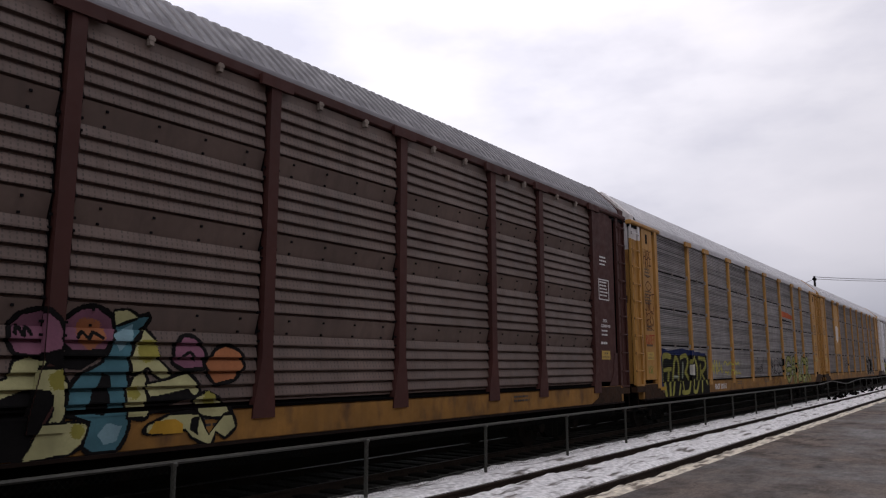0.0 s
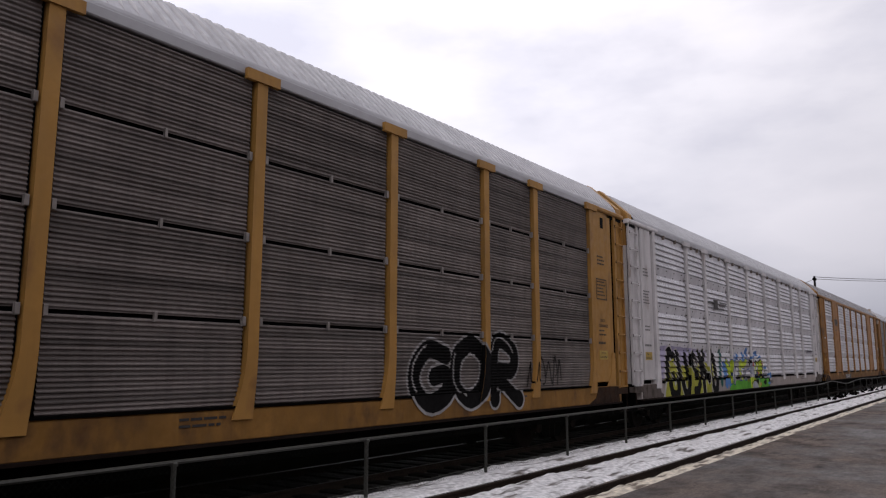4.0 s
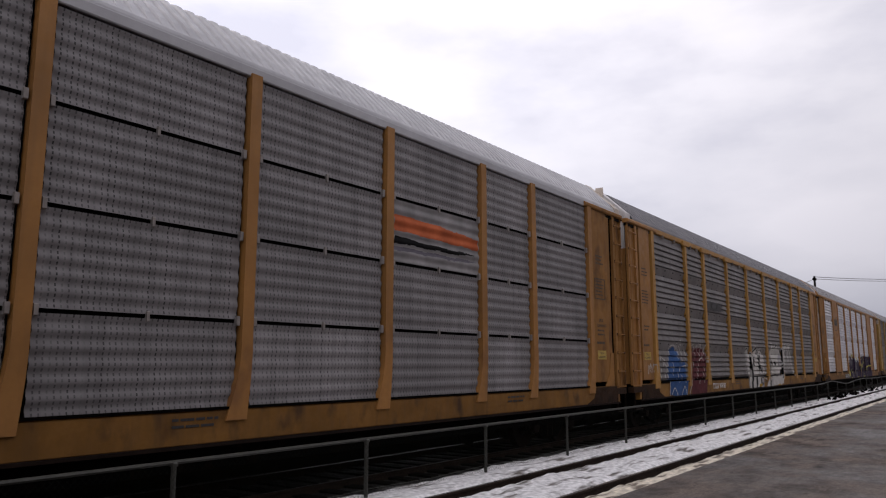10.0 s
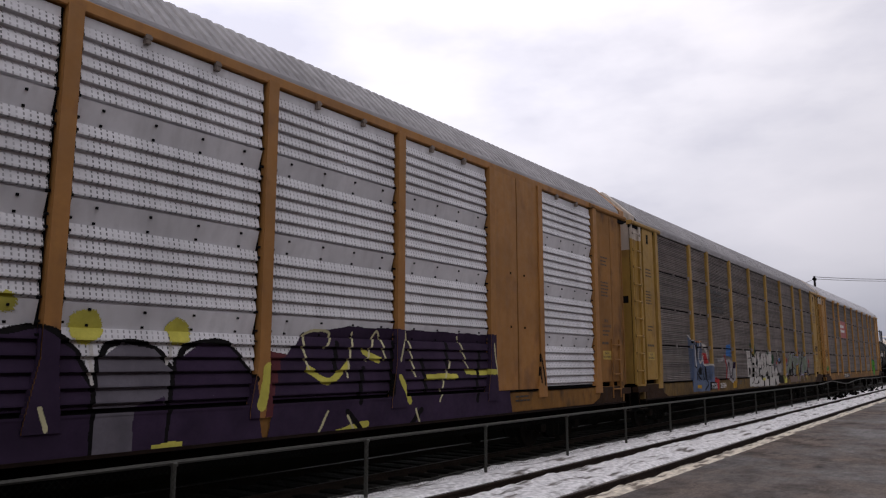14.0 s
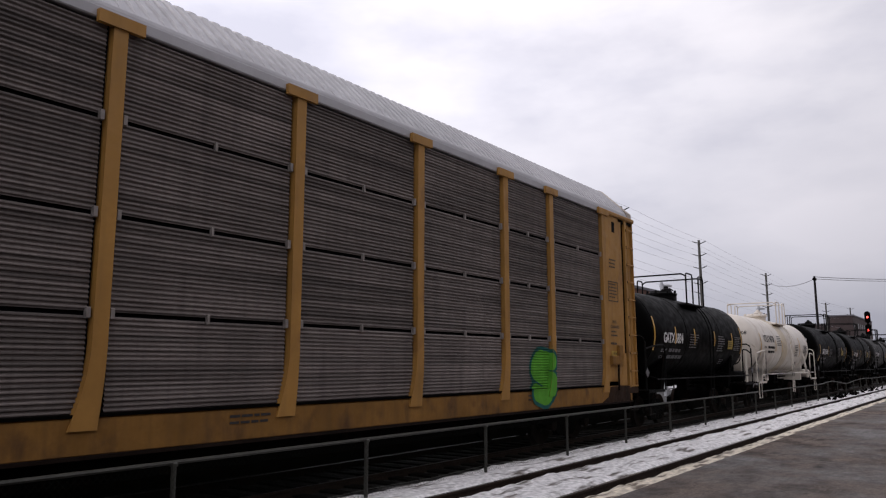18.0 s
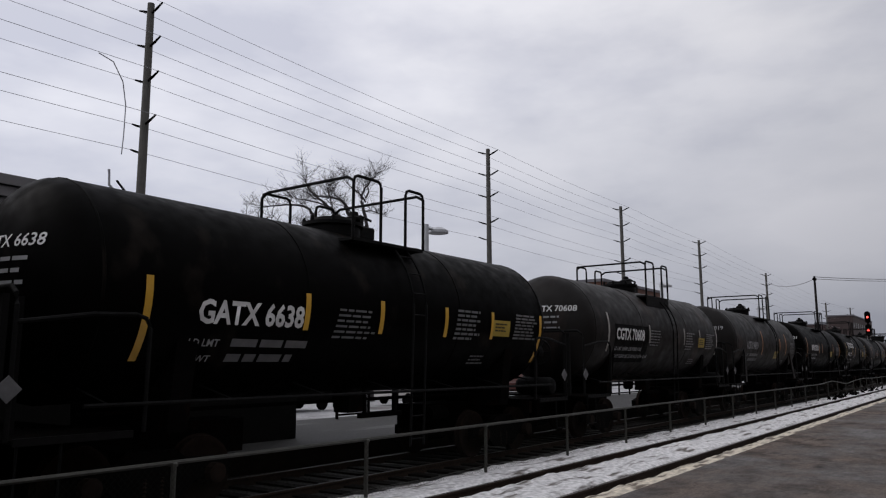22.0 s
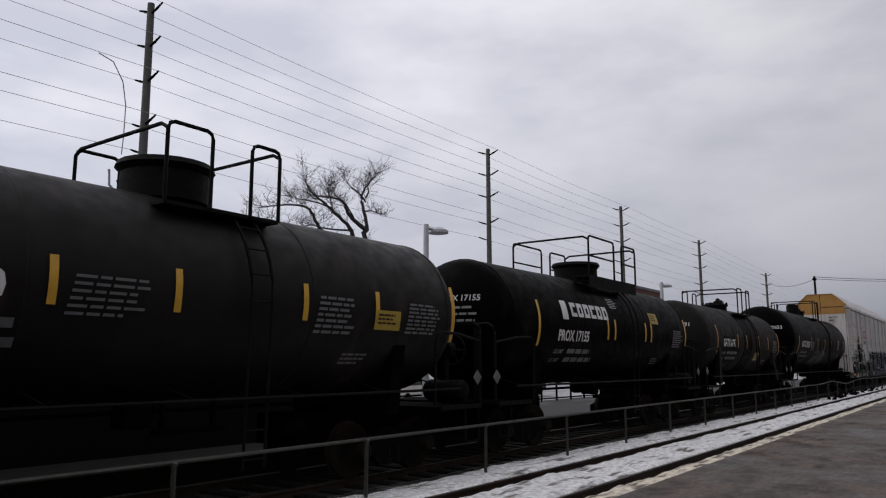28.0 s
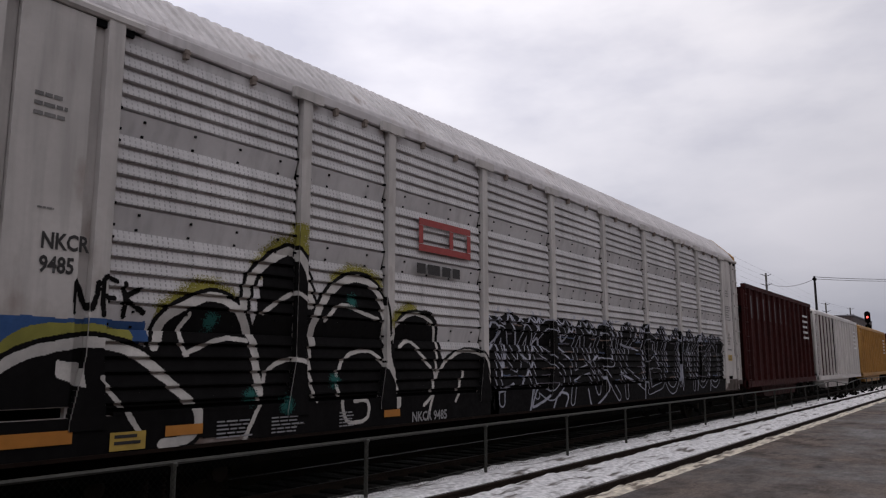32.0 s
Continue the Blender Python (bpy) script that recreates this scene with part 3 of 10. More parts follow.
for a, b in zip(fx, fx[1:]):
    n = 6
    part("top_rail", Shape().tube([(a + (b - a) * k / n, FY, FTOP + fence_sag(a + (b - a) * k / n)) for k in range(n + 1)], 0.025, 7),
         GALV, fence, smooth=True)
    part("tension_wire", Shape().tube([(a, FY, 0.12), ((a + b) / 2, FY + 0.01, 0.09), (b, FY, 0.12)], 0.004, 4), GALV, fence)


def link_wires():
    s = Shape()
    h, p, w = FTOP - 0.0, 0.075, 0.0022
    x = fx[0]
    while x < 46:
        for d in (1, -1):
            x0, x1 = (x, x + h * 0.9) if d == 1 else (x + h * 0.9, x)
            s.add([(x0 - w, FY - 0.032, 0.02), (x0 + w, FY - 0.032, 0.02), (x1 + w, FY - 0.032, h - 0.03), (x1 - w, FY - 0.032, h - 0.03)], [(0, 1, 2, 3)])
        x += p
    return s


tagged(part("chain_link_mesh", link_wires(), MESHWIRE, fence), "thin woven wire diamonds")

# ---- behind the main track: railing, shelter, lamps ----
railing = empty("platform_railing", "black metal railing along the back of the platform", "railing")
for i in range(40):
    x = 17.0 + i * 1.45
    part("post", lambda: Shape().box(-0.035, 0.035, -0.035, 0.035, 0.0, 1.12), BLACKIRON, railing, key="railing_post", at=(x, 16.4, 0.2))
for z in (0.32, 0.78, 1.28):
    part("bar", Shape().box(17, 73.6, 16.37, 16.43, z - 0.03, z + 0.03), BLACKIRON, railing)

shelter = empty("station_building", "low grey station building with a deep stepped fascia and dark glass", "building")
SX0, SX1, SY = -40.0, 12.45, 12.2
for z0, z1, dy in ((4.66, 4.82, 0.0), (4.48, 4.64, 0.06), (4.24, 4.46, 0.12)):
    part("fascia", Shape().box(SX0, SX1 - dy, SY + dy, SY + dy + 0.2, z0, z1), FASCIA, shelter, "grey metal fascia band")
    part("fascia", Shape().box(SX1 - dy - 0.2, SX1 - dy, SY + dy + 0.21, SY + 7, z0, z1), FASCIA, shelter, "grey metal fascia band")
part("roof", Shape().box(SX0, SX1 - 0.3, SY + 0.3, SY + 7, 4.72, 4.8), ROOFDARK, shelter)
part("soffit", Shape().box(SX0, SX1 - 0.3, SY + 0.36, SY + 7, 4.17, 4.24), SOFFIT, shelter)
part("wall", Shape().box(SX0, SX1 - 0.35, SY + 0.9, SY + 1.05, 3.75, 4.17), SOFFIT, shelter)
part("plinth", Shape().box(SX0, SX1 - 0.35, SY + 0.75, SY + 1.05, 0.1, 1.75), SOFFIT, shelter)
part("end_wall", Shape().box(SX1 - 0.5, SX1 - 0.35, SY + 1.06, SY + 6.5, 0.1, 4.17), SOFFIT, shelter)
x = -9.0
while x < SX1 - 1.6:
    part("mullion", lambda: Shape().box(-0.05, 0.05, -0.06, 0.06, 1.75, 3.75), FASCIA, shelter, key="mullion", at=(x, SY + 0.95, 0))
    part("pane", lambda: Shape().box(0.06, 1.24, -0.02, 0.02, 1.76, 2.9), GLASSDARK, shelter, key="pane_low", at=(x, SY + 0.95, 0))
    part("pane", lambda: Shape().box(0.06, 1.24, -0.02, 0.02, 2.96, 3.74), GLASSDARK, shelter, key="pane_high", at=(x, SY + 0.95, 0))
    x += 1.3

# unseen wall closing the place behind the near platform, added to block low sky
tagged(part("wall_south", Shape().box(-70, 90, -7.5, -6.5, -0.3, 7.2), BRICK), "unseen plain brown brick wall added to block low sky light", "wall", kind="structure")


def platform_lamp(x, y, h):
    e = empty("platform_lamp", "pale platform lamp post with a flat cobra head", "street lamp", "platform lamps")
    e.location = (x, y, 0.2)
    part("pole", Shape().tube([(0, 0, 0), (0, 0, h)], [0.11, 0.085], 10), LAMPPOST, e, smooth=True)
    part("arm", Shape().tube([(0, 0, h - 0.12), (0.35, 0, h - 0.1)], 0.045, 6), LAMPPOST, e)
    part("lamp_head", Shape().lathe([(-0.02, 0.05), (0.0, 0.34), (0.08, 0.34), (0.17, 0.2), (0.2, 0.02)], "z", 14, (0.62, 0, h - 0.2)), LAMPPOST, e, smooth=True)
    return e


platform_lamp(18.35, 14.0, 6.02)
platform_lamp(39.3, 14.0, 6.02)
platform_lamp(60.3, 14.0, 6.02)

# ---- utility poles and wires ----
PY = 36.0
PX = [-12.0, 21.9, 56.6, 87.6, 119.0, 163.0, 232.0, 278.0]
PH = [21.7, 21.7, 21.6, 21.5, 21.4, 20.4, 18.8, 20.2]
NEAR_ARMS, FAR_ARMS = [0.25, 2.2, 4.2, 6.65], [0.1, 2.15, 4.2, 6.75, 8.2]


def utility_pole(x, h):
    e = empty("utility_pole", "tall grey wooden utility pole with staggered insulator arms", "utility pole", "poles along the line")
    e.location = (x, PY, -0.3)
    part("pole", Shape().tube([(0.15, 0, 0), (0, 0, h + 0.3)], [0.29, 0.19], 10), POLEWOOD, e, smooth=True)
    for sg, arms in ((-1, NEAR_ARMS), (1, FAR_ARMS)):
        for a in arms:
            z = h - a + 0.3
            part("insulator_arm", Shape().tube([(0, sg * 0.15, z - 0.35), (0, sg * 0.6, z - 0.2), (0, sg * 1.1, z)], [0.06, 0.075, 0.05], 6), BLACKIRON, e)
    return e


POLES = [utility_pole(x, h) for x, h in zip(PX, PH)]


def wire(a, b, sag, r=0.014, name="overhead_wire", label="thin overhead wire between the poles"):
    a, b = Vector(a), Vector(b)
    n = 12
    pts = []
    for k in range(n + 1):
        t = k / n
        p = a.lerp(b, t)
        p.z -= 4 * sag * t * (1 - t)
        pts.append(p)
    return tagged(part(name, Shape().tube(pts, r, 4), WIRE), label, "wire", "overhead wires")


for i in range(len(PX) - 1):
    for sg, arms in ((-1, NEAR_ARMS), (1, FAR_ARMS)):
        for a in arms:
            wire((PX[i], PY + sg * 1.1, PH[i] - a), (PX[i + 1], PY + sg * 1.1, PH[i + 1] - a), 0.22)

part("cable", Shape().tube([(-3.3, -1, 17.7), (-2.5, -1, 17.5), (-1.8, -0.8, 16.7), (-1.5, -0.7, 15.5), (-1.45, -0.6, 13.9), (-1.5, -0.6, 12.9)], 0.03, 5), WIRE, POLES[1], "service cable hanging in a loop")
part("switch_arm", Shape().tube([(-0.1, -0.1, 10.4), (-1.0, -0.4, 11.0), (-1.6, -0.5, 11.5)], 0.06, 5), BLACKIRON, POLES[1])
part("switch_blade", Shape().tube([(-2.05, -0.5, 12.0), (-2.0, -0.5, 11.2), (-1.5, -0.5, 10.8)], 0.07, 5), WIRE, POLES[1])


def cross_pole(x, y, h):
    e = empty("street_pole", "plain dark pole carrying wires across the track", "utility pole")
    e.location = (x, y, h - 15.0)
    part("pole", Shape().tube([(0, 0, 0), (0, 0, 15.0)], [0.22, 0.15], 8), POLEDARK, e)
    part("cap", Shape().box(-0.55, 0.55, -0.2, 0.2, 14.4, 14.7), BLACKIRON, e)


cross_pole(121, 20, 14.7)
cross_pole(175, -8, 19.3)
wire((121, 20, 14.3), (163, PY, 18.5), 1.0, 0.05)
wire((121, 20, 14.6), (175, -8, 19.2), 1.0, 0.05)
wire((121, 20, 14.3), (175, -8, 18.9), 1.0, 0.04)


def signal_mast(x, y):
    e = empty("railway_signal", "black railway signal mast with three lit red lamps", "railway signal")
    e.location = (x, y, -0.3)
    part("mast", Shape().tube([(0, 0, 0), (0, 0, 9.6)], 0.12, 8), BLACKIRON, e)
    for z in (9.0, 7.1):
        ring = [(-0.05, 0.4 * math.cos(a), z + 0.5 * (1 if math.sin(a) > 0 else -1) + 0.38 * math.sin(a)) for a in [math.pi * (k + 0.5) / 8 for k in range(16)]]
        h = part("signal_head", Shape().extrude(ring, (0.12, 0, 0)), BLACKIRON, e, "rounded black target board")
        part("lens_hood", Shape().tube([(-0.42, 0.2 * math.cos(a), z + 0.2 * math.sin(a)) for a in [math.pi * k / 8 for k in range(9)]], 0.03, 4).tube([(-0.06, 0, z + 0.22), (-0.42, 0, z + 0.2)], 0.05, 5), BLACKIRON, h)
        part("lens", Shape().lathe([(-0.06, 0.16), (0.0, 0.16), (0.02, 0.13)], "x", 12, (-0.12, 0, z)), SIGNALRED, h, "glowing red lens")
    return e


signal_mast(126.5, 14.2)


# ---- bare trees ----
def spreading_tree(x, y, limbs, seed, twig=1.0):
    """A big leafless tree. limbs: thickness and a few (across, up) points of each bough, measured from the foot."""
    rnd = random.Random(seed)
    e = empty("bare_tree", "big leafless dark tree with sweeping boughs and fine hazy twigs", "tree", "bare trees")
    e.location = (x, y, -0.3)
    twigs = Shape()

    def sprout(p, d, length, r, lvl):
        pts = [p]
        for i in range(4):
            d = (d + Vector((rnd.gauss(0, 0.22), rnd.gauss(0, 0.25), rnd.gauss(0.05, 0.14)))).normalized()
            pts.append(pts[-1] + d * length / 4)
        twigs.tube(pts, [r, r * 0.85, r * 0.7, r * 0.5, r * 0.3], 3)
        if lvl < 3:
            for k in range(3):
                q = pts[rnd.randint(1, 4)]
                side = Vector((rnd.choice((-1, 1)) * rnd.uniform(0.5, 1.0), rnd.uniform(-0.7, 0.7), rnd.uniform(-0.15, 0.6)))
                sprout(q, (d * 0.8 + side).normalized(), length * rnd.uniform(0.5, 0.75), r * 0.62, lvl + 1)

    for thick, pts in limbs:
        way = curve_pts([(a, b) for a, b in pts], 5)
        n = len(way)
        path = [Vector((p[0] + 0.05 * math.sin(3 * i), 0.8 * math.sin(i * 0.35 + thick * 40) * i / n, 0.925 * p[1])) for i, p in enumerate(way)]
        part("bough", Shape().tube(path, [max(0.02, thick * 0.42 * (1 - (0.4 if thick > 0.4 else 0.85) * i / n)) for i in range(n)], 7), BARK, e, smooth=True)
        for i in range(n // 3, n):
            for k in range(2 if i < n * 0.6 else 3):
                d = (path[min(n - 1, i + 1)] - path[i - 1]).normalized()
                side = Vector((rnd.uniform(-1, 1), rnd.uniform(-0.7, 0.7), rnd.uniform(-0.2, 0.7)))
                sprout(path[i], (d * 0.6 + side).normalized(), twig * rnd.uniform(0.45, 1.05), 0.016, 1)
    tagged(part("twig_crown", twigs, BARK, e), kind="stuff")
    return e


spreading_tree(32.8, 30, [(0.55, [(1.2, 0.0), (0.9, 3.5), (0.6, 11.0)]),
                    (0.5, [(0.3, 0.0), (0.0, 3.0), (-0.4, 9.8)]),
                    (0.42, [(0.0, 0.0), (-0.3, 3.0), (-1.0, 9.8)]),
                    (0.34, [(0.6, 11.0), (-0.9, 11.8), (-1.9, 12.4), (-2.9, 12.6), (-3.5, 12.7)]),
                    (0.36, [(-0.4, 9.8), (-0.9, 10.8), (-2.5, 11.6), (-3.5, 12.7), (-4.1, 13.8)]),
                    (0.32, [(-1.0, 9.8), (-2.9, 10.4), (-4.3, 11.4), (-5.8, 11.5), (-7.3, 11.2)]),
                    (0.3, [(0.6, 11.0), (0.4, 12.7), (0.5, 13.9), (0.6, 14.8)]),
                    (0.16, [(-0.9, 10.8), (-2.2, 10.7), (-4.0, 10.6), (-5.5, 10.2)]),
                    (0.14, [(0.4, 12.9), (-0.3, 13.7), (-1.2, 14.4)]),
                    (0.14, [(0.4, 13.2), (1.0, 14.0), (1.3, 14.8)]),
                    (0.14, [(-2.8, 12.0), (-4.0, 12.2), (-5.5, 12.2)]),
                    (0.13, [(-2.5, 11.6), (-2.4, 12.6), (-2.1, 13.6)]),
                    (0.13, [(0.4, 12.3), (1.4, 12.5), (2.9, 12.6)]),
                    (0.13, [(-0.6, 11.6), (-1.6, 12.8), (-1.9, 13.3)])], 12)
spreading_tree(26.8, 33, [(0.14, [(0.2, 0.0), (0.0, 7.1), (0.1, 11.8)]), (0.07, [(0.05, 8.2), (-0.5, 10.6)]), (0.06, [(0.05, 8.0), (0.55, 10.8)])], 65, 0.7)
spreading_tree(28.7, 33, [(0.14, [(0.2, 0.0), (0.0, 7.3), (0.1, 12.1)]), (0.07, [(0.05, 8.5), (-0.5, 10.9)]), (0.06, [(0.05, 8.3), (0.55, 11.2)])], 200, 0.7)
spreading_tree(27.7, 33, [(0.14, [(0.2, 0.0), (0.0, 6.8), (0.1, 11.3)]), (0.07, [(0.05, 7.9), (-0.5, 10.2)]), (0.06, [(0.05, 7.7), (0.55, 10.4)])], 130, 0.7)


# ---- far buildings and yard ----
def far_building(x0, x1, y0, y1, h, mat, label, floors, win=2.6):
    e = empty("far_building", label, "building", "far buildings")
    part("wall", Shape().box(x0, x1, y0, y1, -0.3, h), mat, e)
    part("roof", Shape().box(x0 - 0.2, x1 + 0.2, y0 - 0.2, y1 + 0.2, h, h + 0.35), ROOFDARK, e)
    for k in range(floors):
        z = 1.2 + k * (h - 0.8) / floors
        x = x0 + 1.0
        while x < x1 - 1.5:
            part("window", lambda: Shape().box(0, 1.3, -0.05, 0.05, 0, 1.4), GLASSDARK, e, key="far_window", at=(x, y0, z))
            x += win
    return e


far_building(86, 106, 38, 52, 12.0, BRICK, "brown brick warehouse behind the station", 3, 3.2)
far_building(246, 290, 31.4, 38.4, 15.7, BRICKDARK, "dark brick building far down the line", 4, 4.5)
far_building(247, 280, 38.5, 45, 13.4, BRICKDARK, "low dark wing beside the far brick building", 3, 4.5)


def parked_car(x, y, mat, label):
    e = empty("parked_car", label, "car", "cars parked behind the platform")
    e.location = (x, y, -0.3)
    pr = [(0.1, 0.35), (4.3, 0.35), (4.35, 0.75), (4.2, 0.95), (3.3, 1.0), (2.75, 1.42), (1.2, 1.45), (0.5, 1.0), (0.05, 0.9)]
    part("body", Shape().extrude([(a, 0, b) for a, b in pr], (0, 1.75, 0)), mat, e)
    part("window", Shape().extrude([(a, -0.01, b) for a, b in ((0.75, 1.02), (3.1, 1.02), (2.65, 1.36), (1.25, 1.38))], (0, 1.77, 0)), GLASSDARK, e)
    for wx in (0.85, 3.5):
        for wy in (0.0, 1.6):
            part("wheel", Shape().lathe([(-0.02, 0.3), (0.0, 0.32), (0.15, 0.32), (0.17, 0.3)], "y", 14, (wx, wy, 0.32)), BLACKIRON, e)


parked_car(15.5, 25, LAMPPOST, "silver car parked in the snow")
parked_car(22.5, 26, BLACKIRON, "black car parked in the snow")
parked_car(31.0, 25.5, HOPPERWHITE, "white car parked in the snow")
parked_car(44.0, 26, BROWN, "dark red car parked in the snow")
# ---- rolling stock: common parts ----
SIDE = 7.90
HALF = MAIN_TRACK - SIDE


def bogie(parent, x, rolling):
    """A two-axle freight truck centred at x, under a car whose near side is y 0."""
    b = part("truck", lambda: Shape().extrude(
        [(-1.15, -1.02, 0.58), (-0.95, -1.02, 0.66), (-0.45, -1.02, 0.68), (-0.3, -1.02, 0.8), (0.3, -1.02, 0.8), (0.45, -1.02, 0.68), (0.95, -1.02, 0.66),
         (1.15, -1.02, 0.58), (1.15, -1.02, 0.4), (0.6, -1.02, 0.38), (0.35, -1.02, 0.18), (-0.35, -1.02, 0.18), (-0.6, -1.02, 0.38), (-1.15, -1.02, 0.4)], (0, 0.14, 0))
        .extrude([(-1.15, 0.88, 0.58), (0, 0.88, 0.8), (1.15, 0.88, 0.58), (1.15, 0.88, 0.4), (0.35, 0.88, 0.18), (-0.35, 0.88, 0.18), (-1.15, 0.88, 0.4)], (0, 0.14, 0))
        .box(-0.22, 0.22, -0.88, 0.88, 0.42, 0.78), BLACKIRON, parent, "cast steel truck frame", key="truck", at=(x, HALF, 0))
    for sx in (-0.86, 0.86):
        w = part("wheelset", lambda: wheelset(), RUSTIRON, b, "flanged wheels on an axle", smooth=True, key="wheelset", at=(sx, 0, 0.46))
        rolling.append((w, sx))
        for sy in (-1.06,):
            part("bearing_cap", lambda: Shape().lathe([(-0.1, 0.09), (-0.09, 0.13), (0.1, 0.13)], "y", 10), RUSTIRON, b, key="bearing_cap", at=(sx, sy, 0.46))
    for k in (-0.12, 0.12):
        part("spring", lambda: Shape().lathe([(0.2 + i * 0.025, 0.075 if i % 2 else 0.06) for i in range(12)], "z", 8), RUSTIRON, b, key="truck_spring", at=(k, -0.96, 0))
    return b


def wheelset():
    s = Shape()
    s.lathe([(-0.95, 0.07), (0.95, 0.07)], "y", 8)
    for sg in (-1, 1):
        prof = [(0.66, 0.06), (0.66, 0.40), (0.685, 0.485), (0.70, 0.462), (0.80, 0.457), (0.80, 0.40), (0.775, 0.37), (0.765, 0.17), (0.82, 0.14), (0.82, 0.06)]
        s.lathe([(sg * a, r) for a, r in prof], "y", 28)
    return s


def ladder(name, parent, x0, x1, y, z0, z1, mat, rungs, stile=0.05, label=""):
    s = Shape()
    for x in (x0, x1 - stile):
        s.box(x, x + stile, y - 0.02, y + 0.09, z0, z1)
    ob = part(name, s, mat, parent, label)
    for i in range(rungs):
        z = z0 + (z1 - z0) * (i + 0.6) / rungs
        part("rung", Shape().tube([(x0 + 0.02, y + 0.0, z), (x0 + 0.06, y - 0.05, z), (x1 - 0.06, y - 0.05, z), (x1 - 0.02, y, z)], 0.018, 5), mat, ob)
    return ob


# ---- multilevel autoracks ----
LEN = 27.75
BAYS = [(1.84, 4.66), (4.84, 6.60), (6.78, 9.46), (9.64, 12.32), (12.50, 15.16), (15.34, 18.02), (18.20, 20.88), (21.06, 22.88), (23.06, 25.73)]
ZB, ZT, SILL, EAVE, TOP = 1.33, 5.79, 0.90, 5.90, 6.78


FINE_SLIT = 0.05
SLID = {}


def bays_of(car):
    """The bays of a car; on some builds the inner posts stand a little further back."""
    d = SLID.get(car.name, 0.0)
    return [(round(a + d * (i > 0), 2), round(b + d * (i < len(BAYS) - 1), 2)) for i, (a, b) in enumerate(BAYS)]



def fine_profile(h, n=19):
    """Depth and height pairs of a finely corrugated screen."""
    pr = []
    for i in range(n):
        za, d = h * i / n, h / n
        out = -0.014 - 0.007 * ((i * 7) % 5) / 4
        pr += [(0.004, za), (0.004, za + 0.2 * d), (out, za + 0.46 * d), (out, za + 0.66 * d)]
    return pr + [(0.004, h)]


def wavy_profile(h, n=6):
    """A softly waved perforated screen."""
    return [(-0.006 - 0.012 * math.cos(2 * math.pi * i / 8), h * i / (8 * n)) for i in range(8 * n + 1)]


def rib_profile():
    """Depth and height pairs of a tall panel: four groups of sloping ribs with dark undercut grooves, flat bands between."""
    pr = [(0.01, ZB + 0.06), (0.01, ZB + 0.08)]
    z = ZB + 0.08
    for g, n in enumerate((5, 5, 5, 5)):
        h = 0.17
        for k in range(n):
            pr += [(0.035, z + 0.004), (0.035, z + 0.026), (-0.026, z + 0.038), (-0.024, z + 0.06), (0.008, z + h - 0.004)]
            z += h
        if g < 3:
            pr += [(0.05, z), (-0.026, z + 0.27)]
            z += 0.275
    return pr + [(0.01, ZT - 0.04)]


def profile_sheet(w, pr):
    s = Shape()
    v = [(x, a, b) for a, b in pr for x in (0.04, w - 0.04)]
    return s.add(v, [(2 * i, 2 * i + 1, 2 * i + 3, 2 * i + 2) for i in range(len(pr) - 1)])


def rack_roof():
    """Transversely ribbed roof with sloping shoulders; the ribs run out above a straight eave."""
    s = Shape()
    W = 2 * HALF
    half = [(-0.04, EAVE, 0.0), (-0.035, EAVE + 0.045, 0.0), (-0.02, EAVE + 0.09, 0.0), (0.13, EAVE + 0.24, 1.0), (0.7, TOP - 0.08, 1.0), (0.8, TOP - 0.015, 0.3), (1.0, TOP, 0.15)]
    pr = half + [(W - a, b, c) for a, b, c in half[::-1]]
    xs, x = [], 0.32
    while x < LEN - 0.32:
        xs += [(x, 0.0), (x + 0.085, 0.0), (x + 0.1, 0.034), (x + 0.185, 0.034)]
        x += 0.2
    c = Vector((0, HALF, 4.5))
    v = []
    for q, lift in xs:
        for a, b, k in pr:
            d = (Vector((0, a, b)) - c).normalized() * lift * k
            v.append((q, a + d.y, b + d.z))
    n = len(pr)
    return s.add(v, [(i * n + j, (i + 1) * n + j, (i + 1) * n + j + 1, i * n + j + 1) for i in range(len(xs) - 1) for j in range(n - 1)])


def post_foot(z, style):
    """How far the two edges of a side post have moved at height z, below its upper run."""
    if style == "fine":
        t = min(1.0, max(0.0, (2.15 - z) / 0.95)) ** 2
        return -0.2 * t, -0.06 * t
    t = min(1.0, max(0.0, (1.95 - z) / 0.7))
    return -0.13 * t, 0.07 * t


def flared_post(w, z0, z1, style):
    """Side post: a channel that runs out into a gusset at the sill."""
    m = 2.15 if style == "fine" else 1.95
    zs = [m - (m - z0) * k / 5 for k in range(6)]
    left = [(post_foot(z, style)[0], -0.09, z) for z in zs]
    right = [(w + post_foot(z, style)[1], -0.09, z) for z in zs]
    s = Shape().extrude([(0, -0.085, m), (w, -0.085, m), (w, -0.085, z1), (0, -0.085, z1)], (0, 0.12, 0))
    return s.extrude(left + right[::-1], (0, 0.11, 0))


def end_shape(x0, inset):
    a, w = inset, 2 * HALF - inset
    zt = TOP - 0.03
    return [(x0, a, 1.25), (x0, w, 1.25), (x0, w, EAVE + 0.2), (x0, w - 0.75, zt), (x0, a + 0.75, zt), (x0, a, EAVE + 0.2)]


# upright strips that make up each end of a side: name, x from, x to, depth
FRONT, BACK = -0.12, LEN + 0.10
LEAD_STRIPS = [("corner_stile", -0.12, -0.085, -0.06), ("ladder_back", -0.085, 0.41, 0.0), ("inner_pillar", 0.41, 0.55, -0.06), ("recess_sheet", 0.55, 0.7, 0.03), ("end_panel", 0.7, 1.5, -0.05), ("hinge_strip", 1.5, 1.64, 0.02)]
